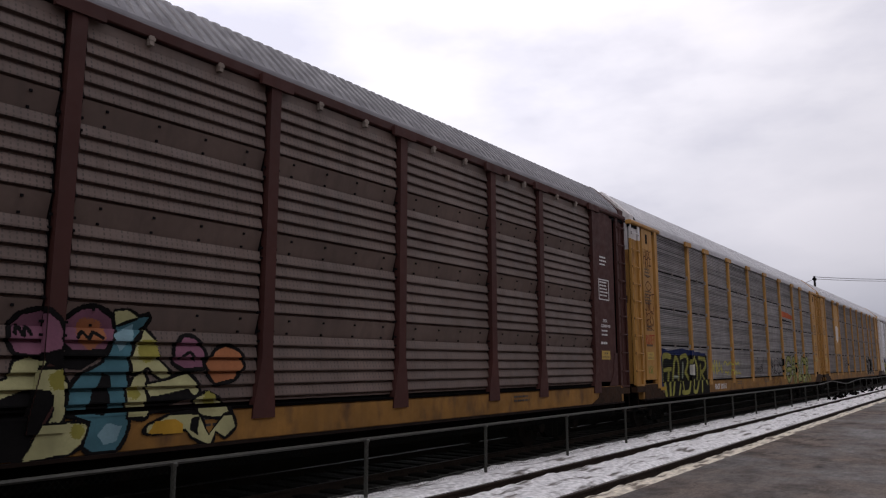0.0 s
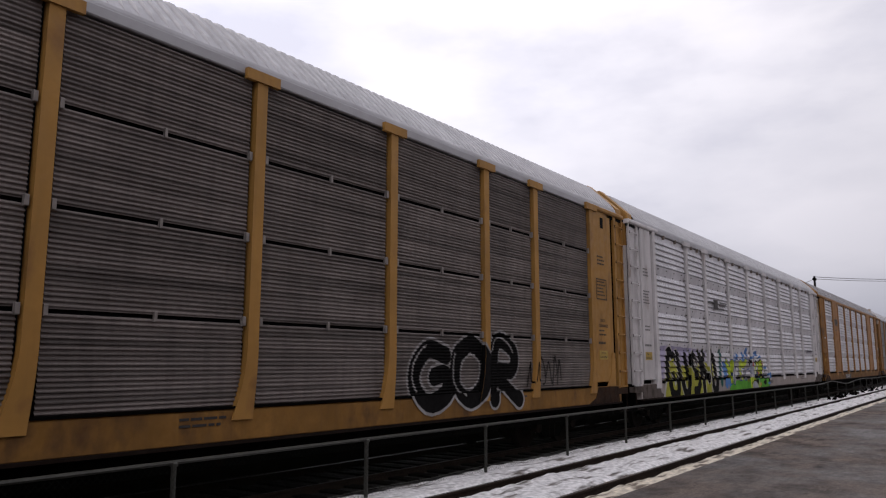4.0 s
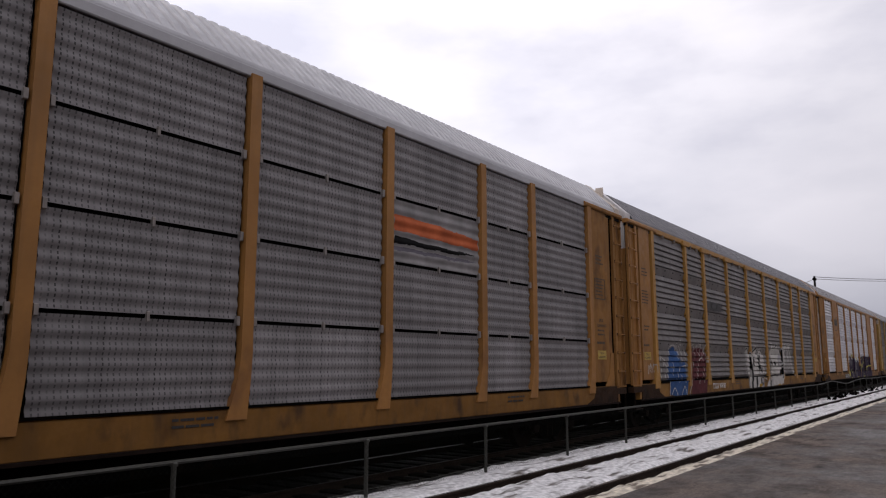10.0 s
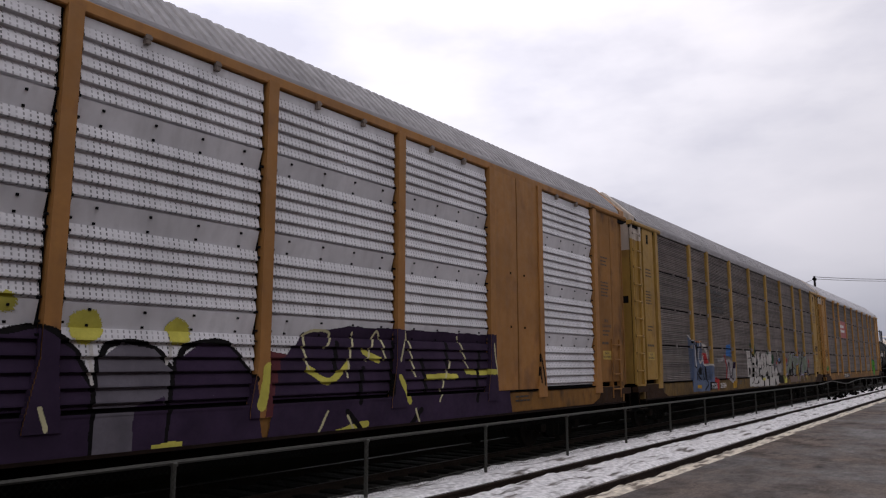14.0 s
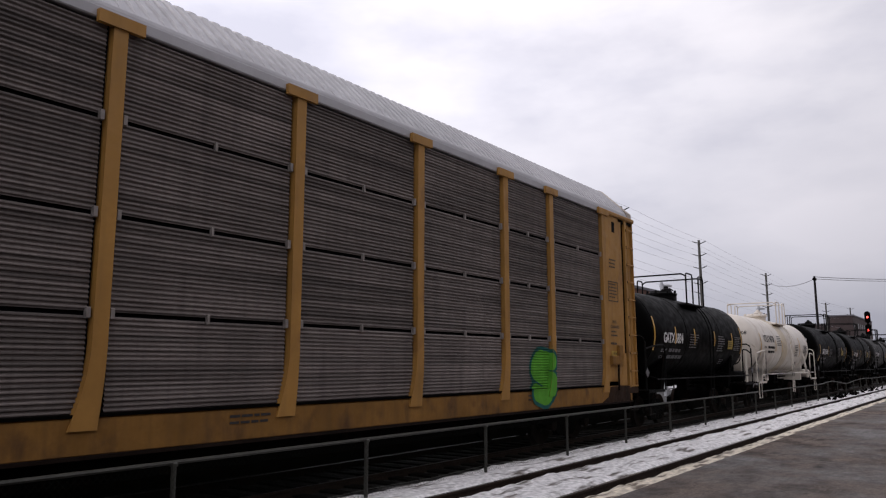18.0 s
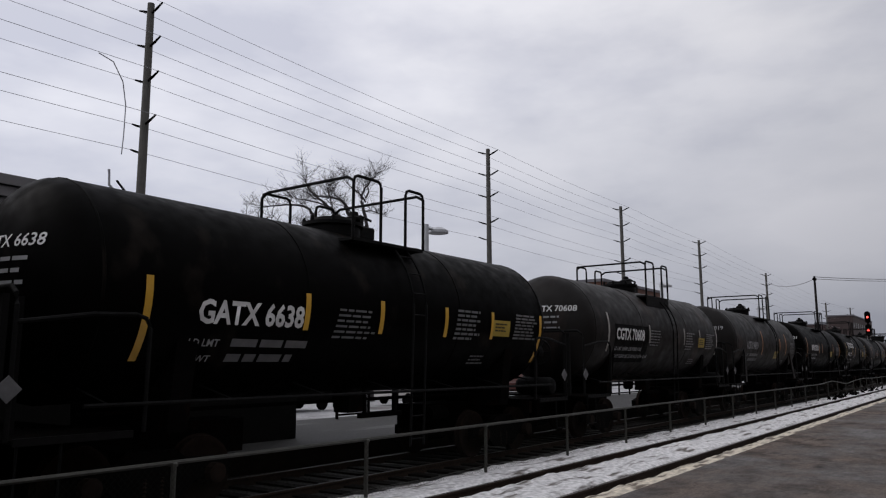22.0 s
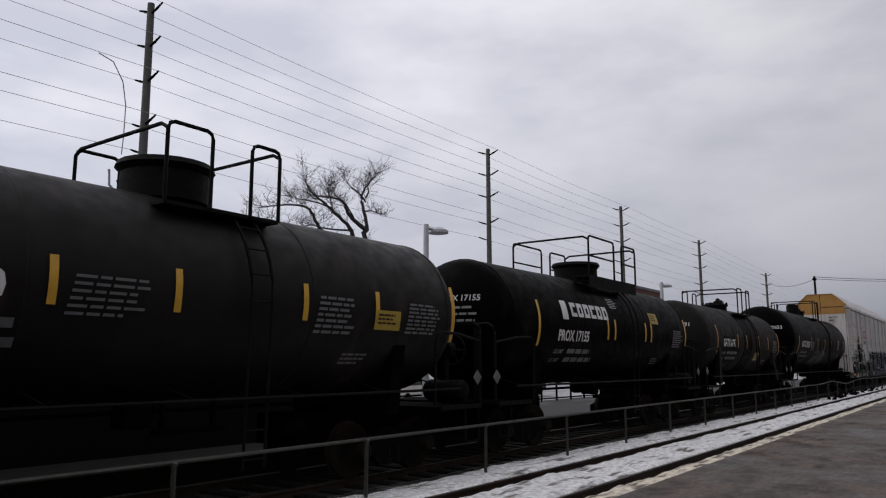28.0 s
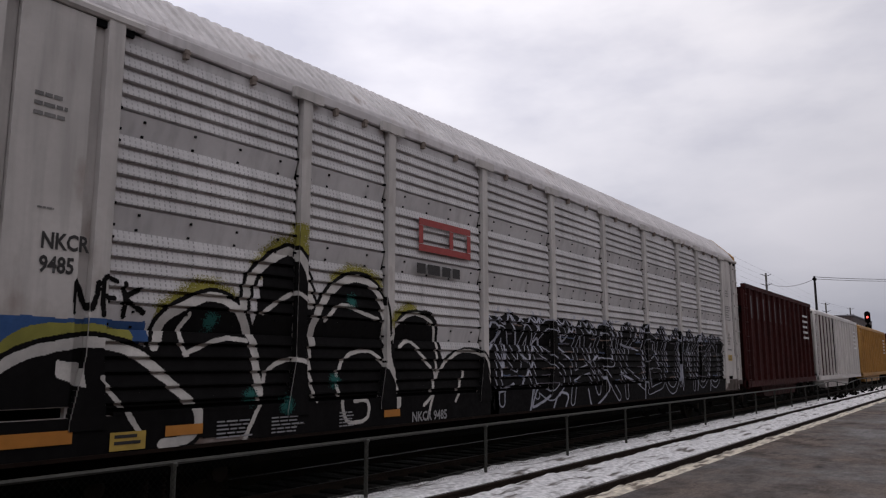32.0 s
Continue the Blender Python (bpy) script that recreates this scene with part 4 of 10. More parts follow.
TAIL_STRIPS = [("end_panel", 25.93, 26.86, -0.05), ("seam_sheet", 26.86, 26.89, 0.0), ("end_flange", 26.89, 27.08, -0.035), ("inner_pillar", 27.28, 27.41, -0.06), ("ladder_back", 27.41, 27.815, 0.0), ("corner_stile", 27.815, 27.85, -0.06)]
LEAD_PLAIN = [("recess_sheet", 0.12, 0.42, 0.12), ("end_panel", 0.42, 1.03, -0.05), ("end_panel", 1.045, 1.64, -0.05)]
TAIL_PLAIN = [("end_panel", 25.93, 26.79, -0.05), ("end_panel", 26.81, 27.36, -0.05), ("recess_sheet", 27.36, 27.72, 0.05)]
STRIP_DEPTH = sorted({q[3] for q in LEAD_STRIPS + TAIL_STRIPS})


def hood_ring(x0, x1, grow):
    """A strip of the roof's outline across the car, between x0 and x1."""
    W = 2 * HALF
    pr = [(-0.04 - grow, EAVE - 0.05), (-0.03 - grow, EAVE + 0.14 + grow), (0.78, TOP + 0.02 + grow), (W - 0.78, TOP + 0.02 + grow), (W + 0.03 + grow, EAVE + 0.14 + grow), (W + 0.04 + grow, EAVE - 0.05),
          (W - 0.02, EAVE - 0.05), (W - 0.03, EAVE + 0.1), (W - 0.8, TOP - 0.03), (0.8, TOP - 0.03), (0.03, EAVE + 0.1), (0.02, EAVE - 0.05)]
    m = len(pr)
    return Shape().add([(q, a, b) for q in (x0, x1) for a, b in pr], [(i, (i + 1) % m, m + (i + 1) % m, m + i) for i in range(m)]
                       + [(o + i, o + i + 1, o + m - 2 - i, o + m - 1 - i) for o in (0, m) for i in range(5)])


def rack_end(e, lead, style, end_mat, top_mat, leaf_mat, split, low_ladder, leaves):
    """One end of a car carrier: folded side sheets, corner ladder, header, hood, end doors, sill end and coupler."""
    W = 2 * HALF
    sx = (lambda u: FRONT + u) if lead else (lambda u: BACK - u)
    box = lambda u0, u1, *q: Shape().box(*sorted((sx(u0), sx(u1))), *q)
    pale = "white" in end_mat.name
    rim = ENDGREY if pale else ENDRUST
    two_tone = lead and style == "fine" and top_mat is not end_mat
    for name, x0, x1, y in (LEAD_PLAIN if lead else TAIL_PLAIN) if low_ladder else (LEAD_STRIPS if lead else TAIL_STRIPS):
        zb, zt = (1.42 if name == "end_panel" else 1.3), (ZT - 0.02)
        zc = 5.36 if two_tone and x1 < 0.6 else zt
        c = 0.02 if name in ("end_panel", "inner_pillar") else 0.012
        # recess and hinge sheets take the darker copy as painted shade
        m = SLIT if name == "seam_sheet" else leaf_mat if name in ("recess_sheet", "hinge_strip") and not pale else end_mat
        if name == "ladder_back":
            k = (x1 - x0) / 6
            fold = [(x0, y), (x0 + 2 * k, y), (x0 + 2.4 * k, y - 0.025), (x0 + 3.2 * k, y - 0.025), (x0 + 3.6 * k, y), (x1, y), (x1, y + 0.02), (x0, y + 0.02)]
            ob = part(name, Shape().extrude([(a, b, zb) for a, b in fold], (0, 0, zc - zb)), m, e, "folded sheet behind the rungs")
            if zc < zt:
                part("painted_top", Shape().extrude([(a, b, zc) for a, b in fold], (0, 0, zt - zc)), top_mat, ob)
            continue
        ob = part(name, Shape().box(x0, x1, y, y + 0.07, zb, zc, c), m, e)
        if zc < zt:
            part("painted_top", Shape().box(x0, x1, y, y + 0.07, zc, zt, c), top_mat, ob)
    # ladder
    if low_ladder:
        ladder("ladder", e, *sorted((sx(0.7), sx(1.2))), -0.07, 1.02, 2.5, end_mat, 4, 0.02, "short corner ladder")
    else:
        a, b = (-0.1, 0.46) if lead else (27.34, 27.83)
        lad = part("ladder", Shape().box(min(a, b), max(a, b), -0.075, -0.045, 1.27, 1.31), end_mat, e, "corner ladder")
        for i in range(9):
            z = 1.68 + 0.48 * i
            m = top_mat if two_tone and z > 5.36 else end_mat
            part("rung", Shape().tube([(a, -0.05, z), (a + 0.05, -0.085, z), (b - 0.05, -0.085, z), (b, -0.05, z)], 0.017, 6), m, lad, smooth=True)
            for q in (a + 0.02, b - 0.02):
                part("rung_bolt", lambda: Shape().box(-0.025, 0.025, -0.012, 0.0, -0.03, 0.03), ENDRUST, lad, key="rung_bolt", at=(q, -0.06, z))
        if not lead:
            part("end_gusset", Shape().extrude([(26.55, -0.062, 1.32), (27.1, -0.062, 1.32), (27.1, -0.062, 2.15), (26.93, -0.062, 2.15), (26.8, -0.062, 1.6)], (0, 0.012, 0)), end_mat, e, "curved gusset at the foot of the end panel")
        if style == "fine" and leaves < 3:
            part("sight_hole", Shape().box(*((0.98, 1.12) if lead else (26.42, 26.6)), -0.054, -0.051, 5.34, 5.62), SLIT, e, "dark plate in place of an opening below the header")
    header = part("end_header", box(-0.03, 2.2 if lead else 2.25, -0.1, 0.08, ZT - 0.02, ZT + 0.1, 0.03), end_mat, e, "sheet metal header over the end")
    # solid black strip that paints the shade under the header
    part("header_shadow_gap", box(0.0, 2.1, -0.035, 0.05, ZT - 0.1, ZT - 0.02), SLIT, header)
    # sill end, step and dark underparts
    part("sill_nose", box(0.02, 0.62, -0.07, 0.1, 1.1, 1.25), rim, e)
    part("end_skirt", Shape().extrude([(sx(0.62), -0.069, SILL + 0.015), (sx(2.4), -0.069, SILL + 0.015), (sx(2.0), -0.069, 1.05), (sx(1.85), -0.069, ZB - 0.03), (sx(0.62), -0.069, ZB - 0.03)], (0, 0.008, 0)), rim, e, "rust-streaked sill end with shade put into its colour")
    part("sill_step", Shape().tube([(sx(0.08), -0.05, 1.12), (sx(0.08), -0.07, 0.66), (sx(0.6), -0.07, 0.66), (sx(0.6), -0.05, 1.12)], 0.02, 5), RUSTIRON, e)
    part("end_sill", box(0.08, 0.6, 0.1, W, SILL + 0.1, 1.27), BLACKIRON, e)
    part("draft_gear", box(0.05, 0.6, HALF - 0.3, HALF + 0.3, 0.6, 0.95), BLACKIRON, e)
    part("coupler", box(-0.22, 0.1, HALF - 0.1, HALF + 0.1, 0.72, 0.95).box(*sorted((sx(-0.22), sx(-0.05))), HALF - 0.22, HALF + 0.18, 0.68, 0.98), RUSTIRON, e, "knuckle coupler")
    part("air_hose", Shape().tube([(sx(0.1), HALF - 0.5, 0.85), (sx(-0.05), HALF - 0.48, 0.6), (sx(-0.16), HALF - 0.45, 0.42), (sx(-0.21), HALF - 0.4, 0.5)], 0.03, 6), BLACKIRON, e)
    # end doors of folding leaves, with the top painted apart
    n = leaves
    first = 0.30 if low_ladder and lead else 0.03
    for k in range(n):
        g = 0.02 if n < 3 else 0.045
        y0, y1 = first + (W - 0.06 - first) * k / n + g, first + (W - 0.06 - first) * (k + 1) / n - g
        xb = 0.03 + (0.0 if n < 3 else 0.02) * (k % 2)
        th = 0.05 if n < 3 else 0.02
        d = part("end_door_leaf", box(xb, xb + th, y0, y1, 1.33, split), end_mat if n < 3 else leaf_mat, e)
        if n > 2:
            part("leaf_top", box(xb, xb + th, y0, y1, split, TOP - 0.06 if 0 < k < n - 1 else EAVE + 0.30), top_mat, d)
        else:
            zz = TOP - 0.05
            cut = [(y0, split), (y1, split), (y1, zz), (y0 + 0.72, zz), (y0, EAVE + 0.2)] if k == 0 else [(y0, split), (y1, split), (y1, EAVE + 0.2), (y1 - 0.72, zz), (y0, zz)]
            part("leaf_top", Shape().extrude([(sx(xb), a, b) for a, b in cut], (sx(0.05) - sx(0.0), 0, 0)), top_mat, d)
            if k == 0:
                part("leaf_seam", box(xb - 0.006, xb, y0, y1 - 0.1, EAVE - 0.08, EAVE - 0.03), SLIT, d)
            if k == 0 and style == "fine":
                part("latch_plate", box(xb - 0.012, xb, 0.12, 0.42, 3.55, 3.75), SLIT, d, "dark latch recess")
    # black backing and ring put shade behind the doors and beside the hood
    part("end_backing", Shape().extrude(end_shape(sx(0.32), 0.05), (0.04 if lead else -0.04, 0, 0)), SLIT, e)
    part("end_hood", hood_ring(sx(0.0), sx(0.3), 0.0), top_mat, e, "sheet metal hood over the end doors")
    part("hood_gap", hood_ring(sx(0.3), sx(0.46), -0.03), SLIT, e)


def autorack(label, frame_mat, panel_mat, roof_mat, style, end_mat=None, top_mat=None, sill_mat=None, doors=(), clips=True, split=5.05, tees=True, low_ladder=False, leaves=2, slide=0.0):
    """A closed multilevel car carrier. x 0 is its leading end, y 0 its near side, z 0 the rail top."""
    e = empty("autorack_car", label, "railway car", "closed car carriers of the train")
    SLID[e.name] = slide
    bays = bays_of(e)
    rolling = []
    end_mat = end_mat or frame_mat
    top_mat = top_mat or end_mat
    sill_mat = sill_mat or GRIMY_SHADED[frame_mat.name]
    # darker copy of the end paint, standing in for shade on leaves and recesses
    leaf_mat = GRIMY_SHADED[end_mat.name]
    W = 2 * HALF
    part("side_sill", lambda: Shape().box(0.35, LEN - 0.35, -0.06, 0.1, SILL, ZB - 0.02, 0.02).box(0.35, LEN - 0.35, W - 0.1, W + 0.06, SILL, ZB - 0.02), sill_mat, e, key="side_sill")
    part("sill_lip", lambda: Shape().box(0.35, LEN - 0.35, -0.09, 0.0, SILL - 0.03, SILL + 0.012), RUSTIRON, e, key="sill_lip")
    # lip coloured black to draw the dark gap between panels and sill
    part("sill_top_lip", lambda: Shape().box(2.0, LEN - 2.0, -0.075, 0.0, ZB - 0.02, ZB + 0.012), BLACKIRON, e, key="sill_top_lip")
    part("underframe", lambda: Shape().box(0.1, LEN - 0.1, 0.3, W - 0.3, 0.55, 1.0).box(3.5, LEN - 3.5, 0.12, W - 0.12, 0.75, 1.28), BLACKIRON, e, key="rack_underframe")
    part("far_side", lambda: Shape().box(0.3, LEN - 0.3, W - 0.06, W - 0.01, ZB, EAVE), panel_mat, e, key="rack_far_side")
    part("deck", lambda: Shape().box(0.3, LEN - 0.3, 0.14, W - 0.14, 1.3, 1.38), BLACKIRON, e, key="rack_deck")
    part("roof", rack_roof, roof_mat, e, "transversely ribbed roof sheets", key="rack_roof")
    part("eave_rail", lambda: Shape().box(0.2, LEN - 0.2, -0.05, 0.1, ZT - 0.02, EAVE + 0.02, 0.015), frame_mat if style == "rib" else roof_mat, e, key="eave_rail")
    # black sheet in place of the shaded interior
    part("gap_shadow_sheet", lambda: Shape().box(1.95, LEN - 1.95, 0.05, 0.09, ZB, ZT + 0.02), SLIT, e, "black sheet standing in for the shaded interior behind the gaps", key="gap_sheet")
    # bays
    ph = (ZT - ZB) / 4
    for i, (a, b) in enumerate(bays):
        w = round(b - a, 2)
        if i in doors:
            dr = part("rack_door", lambda: Shape().box(0, w / 2 - 0.02, -0.05, 0.03, ZB + 0.02, ZT).box(w / 2 + 0.02, w, -0.05, 0.03, ZB + 0.02, ZT), frame_mat, e, "plain sheet doors", key=f"rack_door{w}", at=(a, 0, 0))
            part("door_bolts", lambda: Shape().box(w / 2 - 0.3, w / 2 - 0.26, -0.06, -0.05, 2.6, 2.64).box(w / 2 + 0.26, w / 2 + 0.3, -0.06, -0.05, 2.6, 2.64)
                 .box(w / 2 - 0.3, w / 2 - 0.26, -0.06, -0.05, 3.7, 3.74).box(w / 2 + 0.26, w / 2 + 0.3, -0.06, -0.05, 3.7, 3.74), BLACKIRON, dr, key=f"door_bolts{w}")
            continue
        if style == "fine":
            for k in range(4):
                z0 = ZB + ph * k
                wavy = panel_mat is GREYPANEL
                part("screen_panel", lambda: profile_sheet(w, (wavy_profile if wavy else fine_profile)(ph - FINE_SLIT)), panel_mat, e, key=f"fine{w}{wavy}", at=(a, 0, z0), smooth=wavy)
        else:
            part("ribbed_panel", lambda: profile_sheet(w, rib_profile()), panel_mat, e, key=f"rib{w}", at=(a, 0, 0))
            tagged(part("rivet_strip", lambda: bolt_rows(w), SLIT, e, key=f"bolts{w}", at=(a, 0, 0)), kind="stuff")
            for q in (0.3, 0.68):
                part("panel_hook", lambda: Shape().box(-0.03, 0.03, -0.07, 0.0, -0.1, 0.02).box(-0.045, 0.045, -0.075, -0.06, -0.04, 0.0), GREYPOST, e, key="panel_hook", at=(a + w * q, 0, ZT - 0.02))
    # posts
    edges = [(bays[0][0] - 0.2, bays[0][0])] + [(p[1], q[0]) for p, q in zip(bays, bays[1:])] + [(bays[-1][1], bays[-1][1] + 0.2)]
    for i, (a, b) in enumerate(edges):
        w = round(b - a, 2)
        if i - 1 in doors and i in doors:
            continue
        p = part("side_post", lambda: flared_post(w, 1.17, ZT + 0.02, style), frame_mat, e, key=f"post{w}{style}", at=(a, 0, 0))
        if tees and 0 < i:
            part("post_cap", lambda: Shape().box(-0.2, w + 0.2, -0.115, -0.05, ZT - 0.08, ZT + 0.07), frame_mat, p, key=f"tee{w}")
        if clips and style == "fine":
            for k in (1, 2, 3):
                for q in [-0.05] * (i > 0) + [w + 0.05] * (i < len(BAYS)):
                    part("panel_clip", lambda: Shape().box(-0.024, 0.024, -0.06, 0.0, -0.062, 0.062, 0.008), CLIP, p, key="panel_clip", at=(q, 0, ZB + ph * k - 0.02))
    if clips and style == "fine":
        for i, (a, b) in enumerate(bays):
            if i in doors:
                continue
            for k in (1, 2, 3):
                part("panel_latch", lambda: Shape().box(-0.018, 0.018, -0.045, 0.0, -0.065, 0.055, 0.006), CLIP, e, key="panel_latch", at=((a + b) / 2, 0, ZB + ph * k - 0.02))
    for lead in (True, False):
        rack_end(e, lead, style, end_mat, top_mat, leaf_mat, split, low_ladder, leaves)
    bogie(e, 3.0, rolling)
    bogie(e, LEN - 3.0, rolling)
    return e, rolling


def bolt_rows(w):
    """Bolt heads along both edges of each flat band, and dark tabs where the ribs meet the posts."""
    s = Shape()
    n = max(2, round(w / 0.72))
    for g in range(3):
        z = ZB + 0.08 + 0.85 + 1.125 * g
        for dz, y in ((0.03, 0.03), (0.2, -0.016)):
            for i in range(n):
                x = w * (i + 0.5) / n
                s.box(x - 0.014, x + 0.014, y - 0.01, y + 0.01, z + dz - 0.014, z + dz + 0.014)
        for x in (0.035, w - 0.035):
            for dz in (-0.09, 0.05, 0.3):
                s.box(x - 0.02, x + 0.02, -0.035, 0.0, z + dz - 0.014, z + dz + 0.014)
    return s


# ---- tank cars ----
def tank_shell(L, r, zc, n=48):
    d = r * 0.5
    prof = [(d - d * math.cos(a), r * math.sin(a)) for a in [math.pi / 2 * k / 9 for k in range(10)]]
    prof[0] = (0.0, 0.02)
    prof += [(d + (L - 2 * d) * k / 8, r) for k in range(1, 8)]
    prof += [(L - a, b) for a, b in prof[:10][::-1]]
    return Shape().lathe(prof, "x", n, (0, HALF, zc))


def tank_car(label, L, r, zc, shell_mat, rail_mat, hatch="valve", strip_mat=None, strips=(), dome=False, gap=0.65, bands=(), brace=False, hatch_from=5.6, hw=0.95, hr=None, rise=0.0, gate=(-0.25, 0.43), skirt=0.0, mid=False):
    """x 0 is the leading end of the shell."""
    e = empty("tank_car", label, "railway car", "tank cars of the train")
    rolling = []
    strip_mat = strip_mat or REFLECT
    sh = part("tank_shell", lambda: tank_shell(L, r, zc), shell_mat, e, "riveted steel tank shell with domed heads", smooth=True, key=f"shell{L:.2f}_{r}_{zc}")
    bend = (HALF, zc, r + 0.008)
    for x in (r * 0.5, L / 3, L * 2 / 3, L - r * 0.5):
        part("weld_seam", Shape().lathe([(x - 0.03, r - 0.01), (x - 0.012, r + 0.009), (x + 0.012, r + 0.009), (x + 0.03, r - 0.01)], "x", 48, (0, HALF, zc)), shell_mat, sh, smooth=True)
    for x0, x1, m in bands:
        part("painted_band", Shape().lathe([(x0, r - 0.01), (x0 + 0.01, r + 0.012), (x1 - 0.01, r + 0.012), (x1, r - 0.01)], "x", 48, (0, HALF, zc)), m, sh, smooth=True)
    base = zc - r
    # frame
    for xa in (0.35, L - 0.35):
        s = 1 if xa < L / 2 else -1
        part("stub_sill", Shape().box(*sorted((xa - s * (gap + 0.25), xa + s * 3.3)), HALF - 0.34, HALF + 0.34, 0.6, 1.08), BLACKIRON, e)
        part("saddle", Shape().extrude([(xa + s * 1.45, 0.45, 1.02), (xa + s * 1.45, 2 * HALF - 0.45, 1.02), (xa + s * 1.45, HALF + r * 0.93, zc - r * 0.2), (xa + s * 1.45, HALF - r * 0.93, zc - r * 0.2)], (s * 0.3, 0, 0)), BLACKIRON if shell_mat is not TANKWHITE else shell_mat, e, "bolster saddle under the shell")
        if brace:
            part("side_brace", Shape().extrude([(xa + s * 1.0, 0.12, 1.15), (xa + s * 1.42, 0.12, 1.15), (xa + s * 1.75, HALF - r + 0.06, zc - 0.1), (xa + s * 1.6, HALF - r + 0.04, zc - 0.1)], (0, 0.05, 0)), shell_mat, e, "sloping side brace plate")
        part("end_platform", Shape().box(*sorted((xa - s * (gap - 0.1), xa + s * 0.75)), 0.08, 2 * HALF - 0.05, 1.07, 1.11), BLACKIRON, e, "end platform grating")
        part("platform_edge_bar", Shape().box(*sorted((xa - s * (gap - 0.1), xa + s * 0.75)), 0.04, 0.075, 1.05, 1.13), rail_mat, e)
        q = xa - s * (gap - 0.05)
        part("end_handrail", Shape().tube([(q, 0.1, 1.1), (q, 0.1, 2.48), (q, 0.14, 2.6), (q, 0.25, 2.68), (q, 2 * HALF - 0.25, 2.68), (q, 2 * HALF - 0.14, 2.6), (q, 2 * HALF - 0.1, 2.48), (q, 2 * HALF - 0.1, 1.1)], 0.027, 7), rail_mat, e)
        part("side_handrail", Shape().tube([(q, 0.1, 2.3), (xa + s * 0.2, 0.06, 2.42), (xa + s * 0.72, 0.06, 2.44), (xa + s * 0.84, 0.06, 2.4), (xa + s * 0.9, 0.06, 2.28), (xa + s * 0.9, 0.08, 1.1)], 0.027, 7), rail_mat, e)
        part("coupler", Shape().box(*sorted((xa - s * (gap + 0.62), xa - s * gap)), HALF - 0.1, HALF + 0.1, 0.72, 0.95).box(*sorted((xa - s * (gap + 0.66), xa - s * (gap + 0.4))), HALF - 0.2, HALF + 0.18, 0.68, 0.98), RUSTIRON, e, "knuckle coupler")
        part("corner_step", Shape().tube([(q + s * 0.1, 0.08, 1.1), (q + s * 0.1, 0.08, 0.45), (q + s * 0.55, 0.08, 0.45), (q + s * 0.55, 0.08, 1.1)], 0.02, 5), rail_mat, e)
        px = -0.3 if s > 0 else L + 0.05
        part("placard_board", Shape().extrude([(px + a, 0.03, 1.62 + b) for a, b in ((-0.14, 0), (0, -0.14), (0.14, 0), (0, 0.14))], (0, 0.012, 0)), FADED, e, "diamond placard")
    bx, by, bz = L + 0.42, HALF - 0.72, 2.15
    w = part("brake_wheel", Shape().tube([(bx, by + 0.3 * math.cos(a), bz + 0.3 * math.sin(a)) for a in [2 * math.pi * k / 18 for k in range(19)]], 0.024, 6), rail_mat, e, "spoked hand brake wheel", smooth=True)
    for k in range(3):
        a = math.pi * k / 3
        part("spoke", Shape().tube([(bx, by + 0.3 * math.cos(a), bz + 0.3 * math.sin(a)), (bx, by - 0.3 * math.cos(a), bz - 0.3 * math.sin(a))], 0.014, 4), rail_mat, w)
    part("gear_housing", Shape().lathe([(bx - 0.34, 0.06), (bx - 0.3, 0.17), (bx - 0.1, 0.17), (bx - 0.06, 0.07), (bx + 0.02, 0.05)], "x", 14, (0, by, bz)), rail_mat, w, smooth=True)
    part("brake_stand", Shape().box(bx - 0.34, bx - 0.22, by - 0.07, by + 0.07, 1.1, bz), rail_mat, e)
    part("air_reservoir", Shape().lathe([(0.35, 0.04), (0.38, 0.17), (0.46, 0.21), (1.2, 0.21), (1.28, 0.17), (1.31, 0.04)], "y", 16, (L + 0.12, 0, 1.36)), rail_mat, e, "horizontal air reservoir", smooth=True)
    for q in (-0.22, 0.05):
        part("end_upright", Shape().box(q, q + 0.07, 0.5 + 0.25 * (q > 0), 0.57 + 0.25 * (q > 0), 1.1, 2.62), rail_mat, e)
    part("brake_beam", Shape().box(L * 0.5, L * 0.5 + 1.1, HALF - 0.7, HALF - 0.6, base - 0.42, base - 0.34).box(L * 0.5 + 0.1, L * 0.5 + 0.16, HALF - 0.68, HALF - 0.62, base - 0.34, base + 0.05)
         .box(L * 0.5 + 0.9, L * 0.5 + 0.96, HALF - 0.68, HALF - 0.62, base - 0.34, base + 0.05), BLACKIRON, e, "hanging brake rigging")
    part("control_valve", Shape().box(L * 0.46, L * 0.46 + 0.34, HALF - 0.85, HALF - 0.5, base - 0.3, base + 0.04, 0.03), BLACKIRON, e)
    part("side_rail", Shape().tube([(0.5, 0.06, 1.42), (L - 0.5, 0.06, 1.42)], 0.026, 6), rail_mat, e, "long grab rail along the side")
    for k in range(7):
        x = 0.8 + (L - 1.6) * k / 6
        part("rail_bracket", Shape().tube([(x, 0.06, 1.42), (x, HALF - r * 0.55, zc - r * 0.84)], 0.014, 4), rail_mat, e)
    part("bottom_outlet", Shape().lathe([(base - 0.3, 0.1), (base - 0.26, 0.15), (base + 0.02, 0.17)], "z", 10, (L * 0.52, HALF, 0)), BLACKIRON, e)
    part("brake_cylinder", Shape().lathe([(0, 0.16), (0.5, 0.16), (0.62, 0.08)], "x", 10, (L * 0.68, HALF - 0.5, 0.9)), BLACKIRON, e)
    part("brake_pipe", Shape().tube([(1.0, HALF - 0.4, base - 0.12), (L - 1.0, HALF - 0.4, base - 0.12)], 0.03, 5), BLACKIRON, e)
